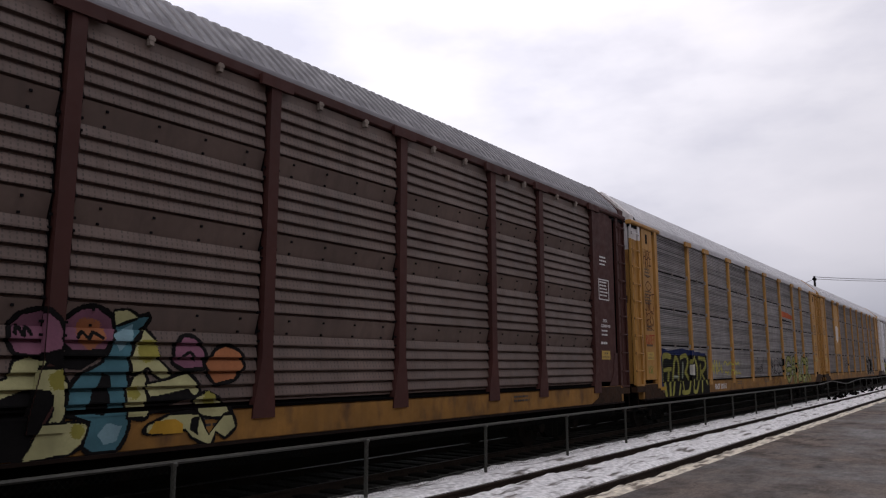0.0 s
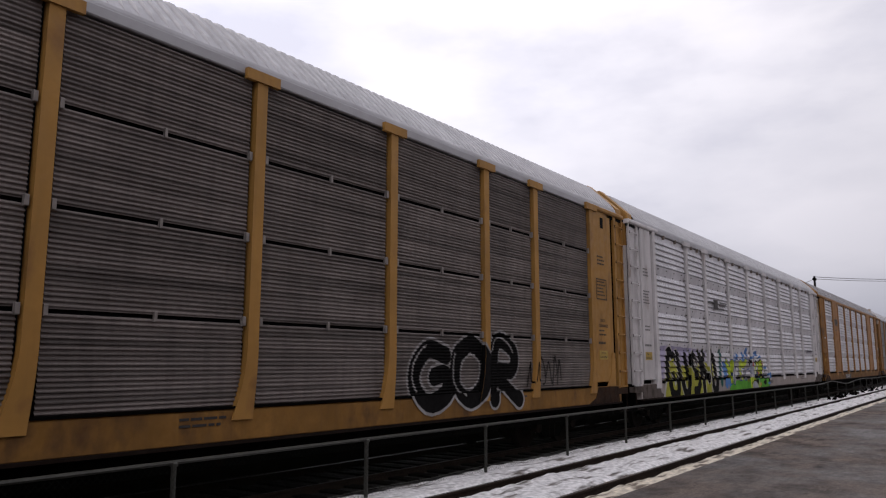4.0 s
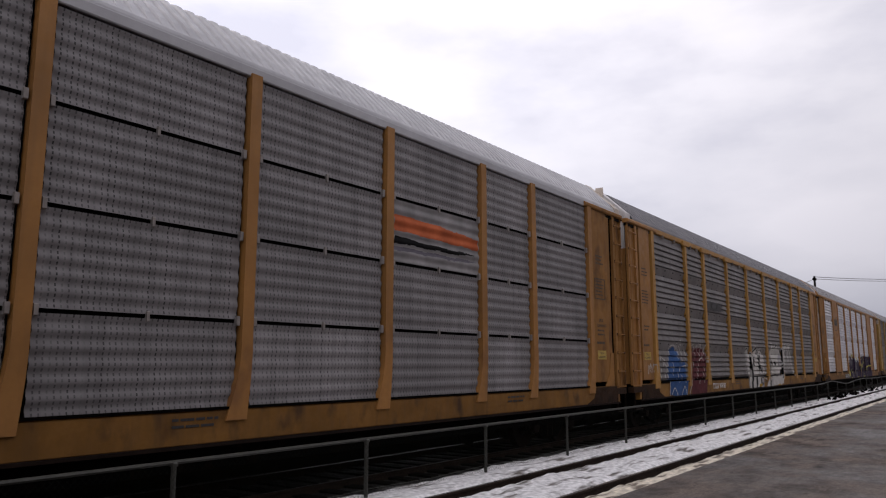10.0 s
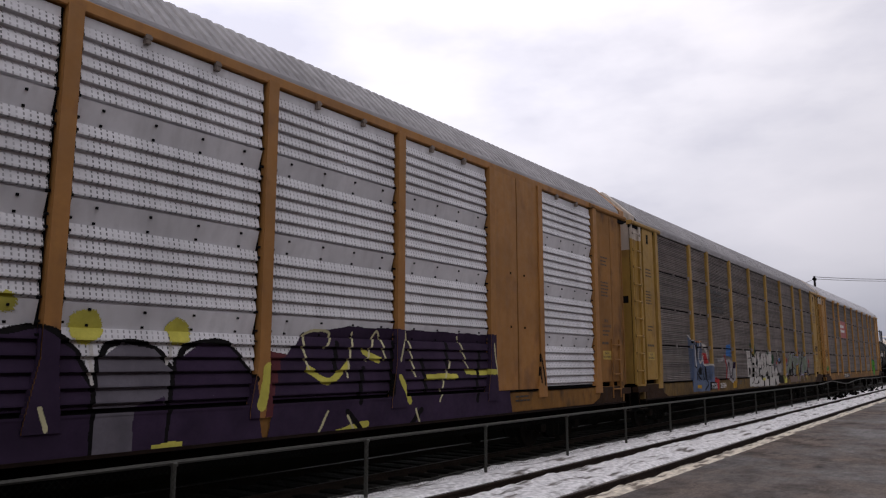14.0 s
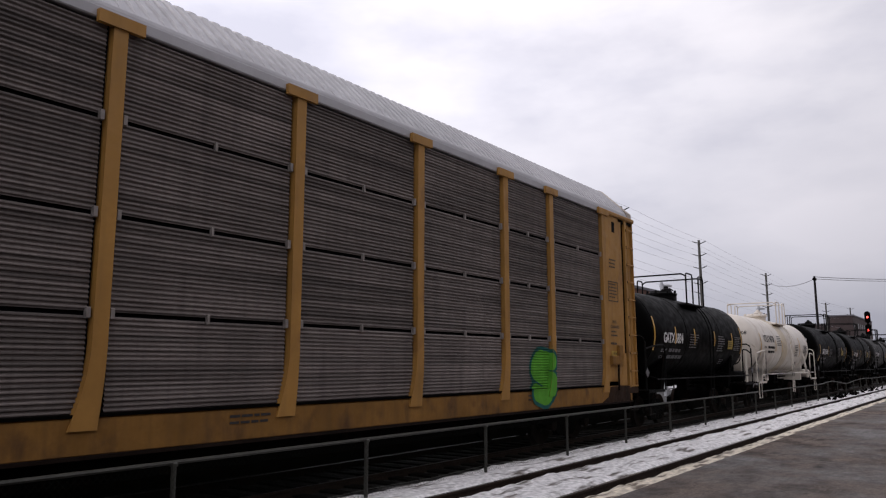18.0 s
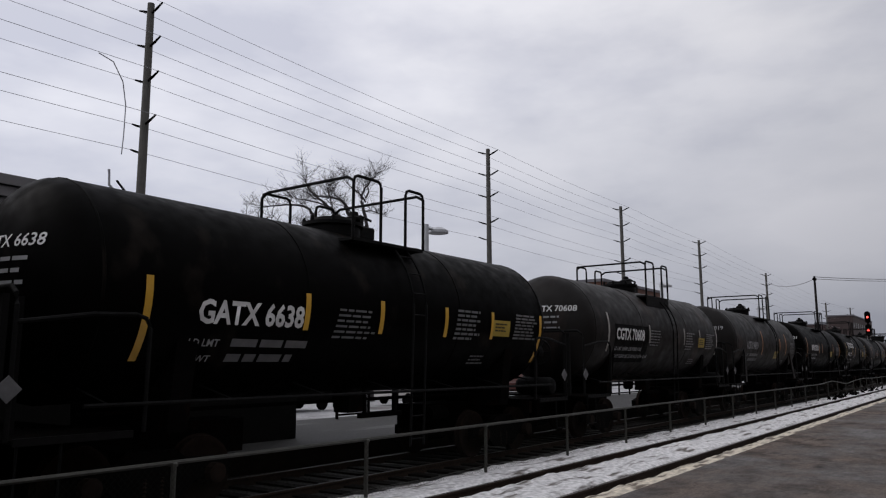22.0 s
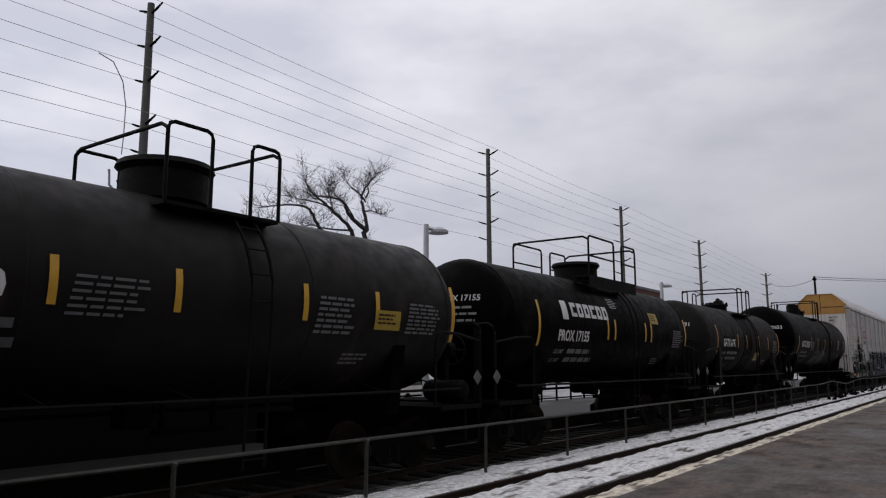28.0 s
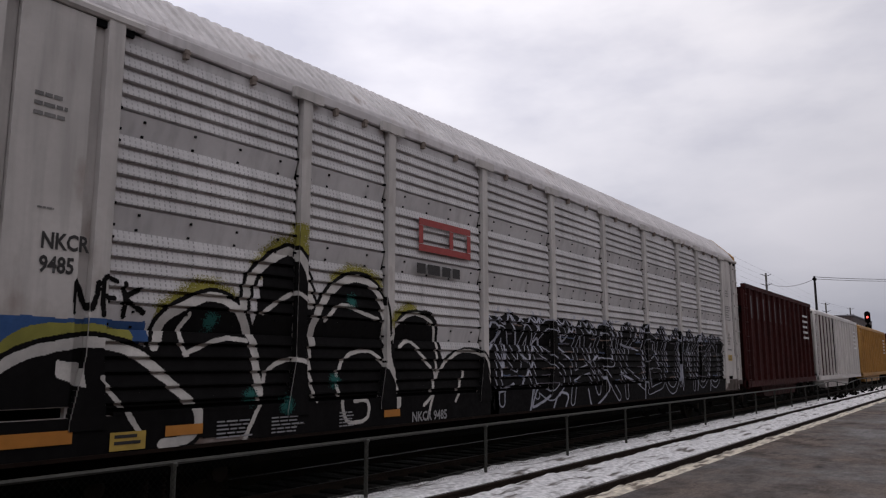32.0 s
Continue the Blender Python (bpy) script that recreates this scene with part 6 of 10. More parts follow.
def ink_bubbles(c):
    c.stroke([(12.09, 2.12), (12.12, 2.26), (12.23, 2.38), (12.4, 2.42), (12.55, 2.31), (12.61, 2.13), (12.58, 2.02), (12.32, 1.97), (12.16, 2.0), (12.09, 2.12)], 0.05, "black")
    c.poly([(12.09, 2.12), (12.12, 2.26), (12.23, 2.38), (12.4, 2.42), (12.55, 2.31), (12.61, 2.13), (12.58, 2.02), (12.32, 1.97), (12.16, 2.0)], "mauve")
    c.stroke([(12.63, 2.13), (12.67, 2.31), (12.82, 2.45), (13.0, 2.48), (13.18, 2.37), (13.22, 2.21), (13.1, 2.05), (12.73, 2.01), (12.63, 2.13)], 0.05, "black")
    c.poly([(12.63, 2.13), (12.67, 2.31), (12.82, 2.45), (13.0, 2.48), (13.18, 2.37), (13.22, 2.21), (13.1, 2.05), (12.73, 2.01)], "mauve")
    c.disc((12.93, 2.21), 0.17, "peach")
    c.stroke([(12.78, 2.15), (12.83, 2.21), (12.9, 2.15), (12.96, 2.22), (13.06, 2.16)], 0.02, "black")
    c.stroke([(12.14, 2.18), (12.17, 2.26), (12.22, 2.17), (12.25, 2.26), (12.3, 2.18)], 0.02, "black")
    c.poly([(12.32, 1.95), (12.73, 2.01), (13.17, 2.02), (12.86, 1.81), (12.62, 1.81), (12.44, 1.89)], "black")
    c.stroke([(13.98, 1.9), (13.99, 2.07), (14.1, 2.19), (14.26, 2.16), (14.39, 2.01), (14.38, 1.83), (14.12, 1.82), (13.98, 1.9)], 0.045, "black")
    c.poly([(13.98, 1.9), (13.99, 2.07), (14.1, 2.19), (14.26, 2.16), (14.39, 2.01), (14.38, 1.83), (14.12, 1.82)], "mauve")
    c.stroke([(14.44, 1.87), (14.56, 2.03), (14.73, 2.1), (14.94, 2.01), (15.01, 1.83), (14.88, 1.69), (14.58, 1.65), (14.44, 1.87)], 0.04, "black")
    c.poly([(14.44, 1.87), (14.56, 2.03), (14.73, 2.1), (14.94, 2.01), (15.01, 1.83), (14.88, 1.69), (14.58, 1.65)], "peach")
    c.stroke([(14.07, 1.94), (14.19, 2.0), (14.27, 1.92)], 0.02, "black")
    c.stroke([(11.88, 1.63), (12.12, 1.73), (12.16, 1.9), (12.32, 1.95), (12.44, 1.9), (12.39, 1.81), (12.59, 1.81), (12.72, 1.66), (12.68, 1.43), (12.59, 1.15), (12.45, 1.05), (12.41, 0.92), (12.27, 0.92), (12.54, 1.33), (12.55, 1.55), (12.49, 1.61), (12.3, 1.62), (12.25, 1.56), (11.9, 1.36), (11.88, 1.63)], 0.03, "black")
    c.poly([(11.88, 1.63), (12.12, 1.73), (12.16, 1.9), (12.32, 1.95), (12.44, 1.9), (12.39, 1.81), (12.59, 1.81), (12.72, 1.66), (12.68, 1.43), (12.59, 1.15), (12.45, 1.05), (12.41, 0.92), (12.27, 0.92), (12.54, 1.33), (12.55, 1.55), (12.49, 1.61), (12.3, 1.62), (12.25, 1.56), (11.9, 1.36)], "dullcream")
    c.poly([(12.04, 1.52), (12.3, 1.62), (12.52, 1.6), (12.54, 1.47), (12.39, 1.17), (12.25, 0.92), (11.99, 0.93)], "black")
    c.stroke([(12.44, 1.25), (12.91, 1.25), (12.97, 1.1), (12.75, 0.94), (12.3, 0.92), (12.39, 1.11), (12.44, 1.25)], 0.02, "black")
    c.poly([(12.44, 1.25), (12.91, 1.25), (12.97, 1.1), (12.75, 0.94), (12.3, 0.92), (12.39, 1.11)], "dullcream")
    c.disc((12.59, 1.7), 0.11, "olive")
    c.disc((12.83, 1.17), 0.08, "olive")
    c.stroke([(13.25, 2.28), (13.45, 2.38), (13.63, 2.41), (13.58, 2.29), (13.43, 2.15), (13.4, 1.84), (13.39, 1.28), (13.38, 1.1), (13.28, 0.95), (13.02, 0.95), (12.92, 1.01), (12.97, 1.27), (12.72, 1.35), (12.76, 1.61), (12.87, 1.75), (13.11, 1.9), (13.2, 2.09), (13.25, 2.28)], 0.04, "black")
    c.poly([(13.25, 2.28), (13.45, 2.38), (13.63, 2.41), (13.58, 2.29), (13.43, 2.15), (13.4, 1.84), (13.39, 1.28), (13.38, 1.1), (13.28, 0.95), (13.02, 0.95), (12.92, 1.01), (12.97, 1.27), (12.72, 1.35), (12.76, 1.61), (12.87, 1.75), (13.11, 1.9), (13.2, 2.09)], "skydull")
    c.poly([(13.19, 2.2), (13.46, 2.32), (13.42, 2.14), (13.27, 2.01)], "pale")
    c.poly([(13.05, 1.13), (13.15, 1.24), (13.33, 1.19), (13.28, 1.04), (13.14, 1.01)], "pale")
    c.poly([(13.12, 1.78), (13.2, 1.75), (13.19, 1.41), (13.09, 1.33), (12.92, 1.35), (12.98, 1.54)], "black")
    c.stroke([(13.2, 2.46), (13.34, 2.47), (13.49, 2.4), (13.25, 2.31), (13.2, 2.46)], 0.025, "black")
    c.poly([(13.2, 2.46), (13.34, 2.47), (13.49, 2.4), (13.25, 2.31)], "dullcream")
    c.stroke([(13.46, 1.77), (13.43, 1.96), (13.58, 2.26), (13.68, 2.16), (13.77, 1.93), (13.97, 1.74), (13.86, 1.69), (13.63, 1.84), (13.53, 1.76), (13.46, 1.77)], 0.035, "black")
    c.poly([(13.46, 1.77), (13.43, 1.96), (13.58, 2.26), (13.68, 2.16), (13.77, 1.93), (13.97, 1.74), (13.86, 1.69), (13.63, 1.84), (13.53, 1.76)], "dullcream")
    c.disc((13.63, 2.02), 0.14, "olive")
    c.stroke([(13.39, 1.28), (13.41, 1.59), (13.5, 1.72), (13.61, 1.77), (13.65, 1.64), (13.62, 1.28), (13.39, 1.28)], 0.03, "black")
    c.poly([(13.39, 1.28), (13.41, 1.59), (13.5, 1.72), (13.61, 1.77), (13.65, 1.64), (13.62, 1.28)], "dullcream")
    c.disc((13.49, 1.54), 0.08, "olive")
    c.stroke([(13.64, 1.64), (13.82, 1.67), (14.2, 1.75), (14.36, 1.56), (14.3, 1.46), (13.91, 1.54), (13.69, 1.5), (13.64, 1.64)], 0.03, "black")
    c.poly([(13.64, 1.64), (13.82, 1.67), (14.2, 1.75), (14.36, 1.56), (14.3, 1.46), (13.91, 1.54), (13.69, 1.5)], "dullcream")
    c.poly([(13.65, 1.5), (14.21, 1.57), (14.3, 1.46), (13.92, 1.39), (13.62, 1.28)], "black")
    c.stroke([(14.31, 1.26), (14.3, 1.46), (14.5, 1.52), (14.68, 1.41), (14.79, 1.22), (14.31, 1.26)], 0.03, "black")
    c.poly([(14.31, 1.26), (14.3, 1.46), (14.5, 1.52), (14.68, 1.41), (14.79, 1.22)], "dullcream")
    c.stroke([(13.64, 1.17), (13.92, 1.28), (14.31, 1.26), (14.49, 1.01), (14.69, 1.24), (14.82, 1.23), (14.88, 1.09), (14.74, 0.98), (14.59, 1.07), (14.51, 0.9), (14.25, 1.0), (14.16, 1.1), (13.64, 1.1), (13.64, 1.17)], 0.03, "black")
    c.poly([(13.64, 1.17), (13.92, 1.28), (14.31, 1.26), (14.49, 1.01), (14.69, 1.24), (14.82, 1.23), (14.88, 1.09), (14.74, 0.98), (14.59, 1.07), (14.51, 0.9), (14.25, 1.0), (14.16, 1.1), (13.64, 1.1)], "dullcream")
    c.disc((14.5, 1.44), 0.1, "olive")
    c.poly([(13.66, 1.09), (13.74, 1.23), (14.0, 1.24), (14.11, 1.16), (14.12, 1.06)], "amber")
    c.poly([(14.22, 1.23), (14.33, 1.24), (14.33, 1.01), (14.21, 1.09)], "black")


def ink_five_letters(c):
    c.poly([(1.73, 1.17), (1.75, 2.06), (1.98, 2.36), (2.54, 2.27), (3.17, 2.3), (3.71, 2.36), (6.28, 2.21), (6.42, 1.92), (6.27, 1.29), (1.9, 1.09)], "navy")
    c.poly([(1.96, 0.91), (1.95, 1.91), (2.21, 2.14), (6.38, 2.15), (6.36, 0.89)], "black")
    c.stroke([(2.76, 2.1), (2.22, 2.1), (2.01, 1.91), (1.99, 1.51), (2.07, 1.19), (2.14, 0.92)], 0.09, "mustard")
    c.stroke([(2.18, 1.68), (2.77, 1.72)], 0.06, "mustard")
    c.stroke([(2.58, 1.59), (2.52, 1.42), (2.48, 0.93)], 0.08, "mustard")
    c.stroke([(2.72, 0.96), (2.87, 1.28), (3.05, 1.82), (3.24, 2.07)], 0.07, "mustard")
    c.stroke([(3.24, 2.07), (3.47, 1.91), (3.43, 1.39)], 0.07, "mustard")
    c.stroke([(3.26, 0.92), (3.43, 1.23)], 0.06, "mustard")
    c.stroke([(3.72, 2.07), (4.23, 2.13), (4.38, 1.91), (4.08, 1.59)], 0.07, "mustard")
    c.stroke([(4.16, 1.57), (4.39, 1.35), (4.24, 1.04), (3.88, 0.97), (3.6, 1.01)], 0.07, "mustard")
    c.stroke([(3.66, 1.33), (3.73, 1.07)], 0.045, "mustard")
    c.stroke([(5.02, 2.06), (5.28, 1.82), (5.24, 1.32), (4.94, 0.97), (4.7, 1.01)], 0.07, "mustard")
    c.stroke([(4.86, 2.09), (4.62, 1.91)], 0.05, "mustard")
    c.stroke([(4.7, 1.34), (4.7, 1.01)], 0.05, "mustard")
    c.stroke([(5.54, 2.05), (6.15, 2.02), (6.18, 1.76), (5.72, 1.59)], 0.07, "mustard")
    c.stroke([(5.66, 1.82), (5.63, 1.41), (5.55, 0.97)], 0.06, "mustard")
    c.stroke([(5.81, 1.54), (6.17, 1.22)], 0.06, "mustard")
    c.stroke([(3.06, 1.48), (3.38, 1.47)], 0.05, "sage")
    c.stroke([(3.89, 1.87), (3.81, 1.46)], 0.06, "sage")
    c.poly([(4.54, 1.82), (4.91, 1.87), (4.99, 1.67), (4.86, 1.49), (4.54, 1.52)], "white")
    c.poly([(1.69, 1.21), (2.11, 1.22), (2.11, 1.11), (1.69, 1.11)], "amber")


def ink_green_letters(c):
    c.poly([(8.81, 0.81), (9.27, 1.25), (15.22, 1.27), (15.07, 0.86), (10.24, 0.76)], "green")
    c.disc((8.53, 1.78), 0.2, "sprayblue")
    c.disc((9.03, 1.23), 0.2, "sprayblue")
    c.disc((10.33, 2.1), 0.2, "sprayblue")
    c.disc((11.22, 2.15), 0.2, "sprayblue")
    c.disc((11.76, 2.32), 0.2, "sprayblue")
    c.disc((8.62, 1.18), 0.2, "sprayblue")
    c.disc((9.83, 2.04), 0.2, "sprayblue")
    c.stroke([(8.87, 1.93), (9.13, 1.63), (9.27, 1.27)], 0.18, "darkblue")
    c.stroke([(9.49, 1.88), (9.22, 1.52)], 0.16, "darkblue")
    c.stroke([(9.66, 1.25), (9.91, 1.77), (10.49, 1.88), (10.51, 1.37)], 0.16, "darkblue")
    c.stroke([(10.75, 1.36), (10.73, 1.88), (11.14, 1.82), (11.67, 1.94)], 0.16, "darkblue")
    c.stroke([(11.24, 1.35), (11.5, 1.7), (12.05, 1.82), (11.86, 1.94)], 0.15, "darkblue")
    c.stroke([(8.87, 1.93), (9.13, 1.63), (9.27, 1.27)], 0.13, "lime")
    c.stroke([(9.49, 1.88), (9.22, 1.52)], 0.12, "lime")
    c.stroke([(9.66, 1.25), (9.91, 1.77), (10.49, 1.88), (10.51, 1.37)], 0.12, "grey")
    c.stroke([(10.75, 1.36), (10.73, 1.88), (11.14, 1.82), (11.67, 1.94)], 0.12, "lime")
    c.stroke([(11.24, 1.35), (11.5, 1.7), (12.05, 1.82), (11.86, 1.94)], 0.1, "grey")
    c.disc((8.96, 1.41), 0.06, "red")
    c.disc((11.69, 1.21), 0.06, "red")


def ink_white_blocks(c):
    c.stroke([(11.82, 2.43), (12.02, 2.45), (12.48, 2.14), (12.77, 2.22), (12.87, 2.13), (12.89, 2.29), (13.47, 2.49), (13.69, 1.84), (13.73, 1.26), (13.72, 0.95), (12.15, 0.89), (11.95, 0.88), (11.82, 2.43)], 0.1, "white")
    c.stroke([(11.82, 2.43), (12.02, 2.45), (12.48, 2.14), (12.77, 2.22), (12.87, 2.13), (12.89, 2.29), (13.47, 2.49), (13.69, 1.84), (13.73, 1.26), (13.72, 0.95), (12.15, 0.89), (11.95, 0.88), (11.82, 2.43)], 0.05, "black")
    c.poly([(11.82, 2.43), (12.02, 2.45), (12.48, 2.14), (12.77, 2.22), (12.87, 2.13), (12.89, 2.29), (13.47, 2.49), (13.69, 1.84), (13.73, 1.26), (13.72, 0.95), (12.15, 0.89), (11.95, 0.88)], "white")
    c.poly([(12.81, 2.08), (12.99, 2.2), (13.1, 1.9), (13.05, 1.78), (12.88, 1.75)], "black")
    c.poly([(12.97, 1.28), (13.19, 1.4), (13.24, 1.05), (12.99, 0.86)], "black")
    c.poly([(12.29, 1.79), (12.42, 1.9), (12.53, 1.33), (12.48, 0.91), (12.23, 0.88), (12.24, 1.46)], "black")
    c.stroke([(12.47, 1.9), (12.56, 1.33), (12.55, 0.91)], 0.02, "white")
    c.stroke([(12.27, 2.35), (12.32, 1.79), (12.26, 1.46)], 0.022, "black")
    c.stroke([(13.71, 1.9), (13.74, 2.23), (13.92, 2.4), (14.18, 2.45), (14.48, 2.32), (14.65, 2.04), (14.64, 1.76), (14.52, 1.56), (14.37, 1.36), (13.98, 1.31), (13.78, 1.58), (13.71, 1.9)], 0.07, "white")
    c.stroke([(13.71, 1.9), (13.74, 2.23), (13.92, 2.4), (14.18, 2.45), (14.48, 2.32), (14.65, 2.04), (14.64, 1.76), (14.52, 1.56), (14.37, 1.36), (13.98, 1.31), (13.78, 1.58), (13.71, 1.9)], 0.03, "black")
    c.poly([(13.71, 1.9), (13.74, 2.23), (13.92, 2.4), (14.18, 2.45), (14.48, 2.32), (14.65, 2.04), (14.64, 1.76), (14.52, 1.56), (14.37, 1.36), (13.98, 1.31), (13.78, 1.58)], "white")
    c.poly([(13.71, 1.9), (13.78, 2.23), (14.02, 2.24), (13.95, 1.9), (13.89, 1.64), (13.76, 1.58)], "black")
    c.disc((14.05, 1.72), 0.14, "black")
    c.disc((14.32, 1.6), 0.11, "black")
    c.poly([(14.11, 1.54), (14.18, 1.57), (14.17, 1.45)], "black")
    c.poly([(13.87, 1.29), (14.33, 1.28), (14.24, 0.91), (13.93, 0.92)], "grey")
    c.stroke([(13.8, 1.25), (14.0, 1.02), (14.16, 1.09)], 0.03, "black")
    c.stroke([(14.48, 1.49), (14.72, 1.76), (14.86, 1.87)], 0.03, "white")
    c.stroke([(14.61, 1.4), (14.88, 1.51)], 0.03, "white")
    c.stroke([(14.52, 1.25), (14.79, 1.22)], 0.03, "white")
    c.stroke([(14.55, 1.35), (14.65, 1.56)], 0.03, "white")
    c.stroke([(15.94, 2.38), (16.04, 2.62), (16.2, 2.71), (16.43, 2.56), (16.78, 2.56), (17.28, 2.69), (17.62, 2.49), (17.97, 2.3), (18.01, 1.46), (17.58, 1.04), (15.73, 1.11), (15.44, 0.95), (16.12, 1.75), (15.95, 2.06), (15.94, 2.38)], 0.1, "white")
    c.stroke([(15.94, 2.38), (16.04, 2.62), (16.2, 2.71), (16.43, 2.56), (16.78, 2.56), (17.28, 2.69), (17.62, 2.49), (17.97, 2.3), (18.01, 1.46), (17.58, 1.04), (15.73, 1.11), (15.44, 0.95), (16.12, 1.75), (15.95, 2.06), (15.94, 2.38)], 0.05, "black")
    c.poly([(15.94, 2.38), (16.04, 2.62), (16.2, 2.71), (16.43, 2.56), (16.78, 2.56), (17.28, 2.69), (17.62, 2.49), (17.97, 2.3), (18.01, 1.46), (17.58, 1.04), (15.73, 1.11), (15.44, 0.95), (16.12, 1.75), (15.95, 2.06)], "white")
    c.poly([(17.29, 2.24), (17.97, 2.26), (17.98, 1.73), (17.3, 1.74)], "grey")
    c.poly([(16.01, 2.02), (16.3, 1.91), (16.21, 1.77), (16.01, 1.91)], "black")
    c.poly([(16.59, 1.99), (17.07, 1.91), (16.59, 1.73)], "black")
    c.poly([(17.3, 1.91), (17.52, 1.87), (17.43, 1.76)], "black")
    c.poly([(17.5, 1.48), (17.98, 1.71), (18.01, 1.46), (17.84, 1.32)], "black")
    c.poly([(16.36, 1.39), (16.84, 1.43), (16.7, 1.3)], "black")
    c.stroke([(18.19, 1.73), (18.11, 2.37), (18.32, 2.7), (18.63, 2.62), (18.71, 1.91)], 0.16, "white")
    c.stroke([(18.84, 1.82), (18.82, 2.49), (19.06, 2.67), (19.36, 2.54), (19.36, 1.72)], 0.16, "white")
    c.stroke([(19.58, 1.82), (19.6, 2.55), (19.81, 2.71), (19.99, 2.53), (20.1, 1.81), (20.56, 1.45)], 0.16, "white")
    c.stroke([(18.19, 1.73), (18.11, 2.37), (18.32, 2.7), (18.63, 2.62), (18.71, 1.91)], 0.12, "black")
    c.stroke([(18.84, 1.82), (18.82, 2.49), (19.06, 2.67), (19.36, 2.54), (19.36, 1.72)], 0.12, "black")
    c.stroke([(19.58, 1.82), (19.6, 2.55), (19.81, 2.71), (19.99, 2.53), (20.1, 1.81), (20.56, 1.45)], 0.12, "black")
    c.stroke([(18.19, 1.73), (18.11, 2.37), (18.32, 2.7), (18.63, 2.62), (18.71, 1.91)], 0.085, "white")
    c.stroke([(18.84, 1.82), (18.82, 2.49), (19.06, 2.67), (19.36, 2.54), (19.36, 1.72)], 0.085, "white")
    c.stroke([(19.58, 1.82), (19.6, 2.55), (19.81, 2.71), (19.99, 2.53), (20.1, 1.81), (20.56, 1.45)], 0.085, "white")
    c.poly([(14.81, 0.99), (15.33, 1.32), (15.42, 0.91), (15.73, 1.11), (17.98, 1.24), (17.99, 0.98), (15.74, 0.91), (14.81, 0.88)], "white")
    c.stroke([(15.29, 1.3), (15.38, 0.89), (15.73, 1.19)], 0.03, "black")
    c.poly([(13.47, 1.05), (13.93, 1.05), (13.91, 0.93), (13.45, 0.93)], "amber")
    c.poly([(16.89, 0.94), (17.35, 0.99), (17.35, 0.87), (16.89, 0.86)], "amber")


def ink_patches(c):
    c.poly([(4.4, 2.75), (4.72, 2.67), (4.94, 2.62), (5.25, 2.63), (5.84, 2.63), (5.87, 2.27), (5.63, 1.99), (5.98, 2.14), (6.03, 1.84), (6.91, 1.8), (6.94, 1.27), (6.3, 0.96), (4.56, 0.98)], "slate")
    c.poly([(4.96, 2.62), (5.84, 2.63), (5.84, 2.58), (5.05, 2.57)], "orange")
    c.poly([(5.81, 2.21), (6.42, 2.26), (6.53, 1.9), (6.01, 1.87), (5.94, 2.12)], "red")
    c.poly([(5.85, 2.56), (6.3, 2.52), (6.47, 2.16), (6.46, 1.93), (6.26, 2.29), (5.85, 2.5)], "white")
    c.stroke([(4.4, 2.81), (4.72, 2.66), (4.91, 2.35), (4.89, 1.9), (5.02, 1.56)], 0.035, "white")
    c.stroke([(4.72, 2.64), (4.96, 2.35), (5.22, 1.56), (5.21, 1.33)], 0.03, "black")
    c.poly([(5.22, 2.6), (5.34, 2.61), (5.38, 2.19), (5.26, 1.9), (5.18, 2.19)], "black")
    c.poly([(5.33, 1.64), (5.58, 1.81), (5.74, 1.72), (5.73, 1.51), (5.45, 1.52)], "black")
    c.poly([(6.03, 1.81), (6.24, 1.74), (6.27, 1.4), (6.17, 1.31), (6.05, 1.53)], "black")
    c.stroke([(5.68, 2.6), (5.43, 2.14), (5.64, 1.9), (5.97, 2.15)], 0.03, "white")
    c.stroke([(5.57, 1.9), (5.89, 1.99), (6.03, 1.84), (6.91, 1.8), (6.95, 1.36)], 0.03, "white")
    c.stroke([(5.83, 1.81), (5.93, 1.41), (6.21, 1.21), (5.83, 1.0)], 0.03, "black")
    c.stroke([(4.79, 1.82), (5.13, 1.62), (5.68, 1.33)], 0.03, "black")
    c.poly([(6.38, 1.26), (7.14, 1.23), (7.18, 1.02), (6.36, 0.98)], "black")
    c.poly([(5.0, 1.18), (5.42, 1.18), (5.45, 1.06), (5.01, 1.08)], "amber")
    c.poly([(6.97, 1.4), (7.47, 1.38), (7.41, 0.97), (7.24, 0.96), (7.18, 1.22), (6.98, 1.26)], "red")
    c.poly([(7.52, 2.05), (8.42, 2.1), (8.48, 2.02), (7.75, 1.9)], "grey")
    c.poly([(9.21, 1.22), (9.74, 1.24), (9.71, 0.99), (9.22, 0.98)], "amber")
    c.poly([(8.55, 2.0), (8.95, 2.05), (9.6, 1.95), (9.6, 1.35), (9.2, 1.15), (8.75, 1.3)], "grey")
    c.poly([(8.7, 2.17), (8.75, 2.55), (9.3, 2.6), (9.35, 2.12)], "blue")
    c.stroke([(8.6, 1.35), (9.0, 1.9), (9.2, 1.3), (9.6, 1.9)], 0.045, "plum")
    c.stroke([(8.5, 2.15), (8.7, 1.75), (8.62, 1.35)], 0.05, "red")


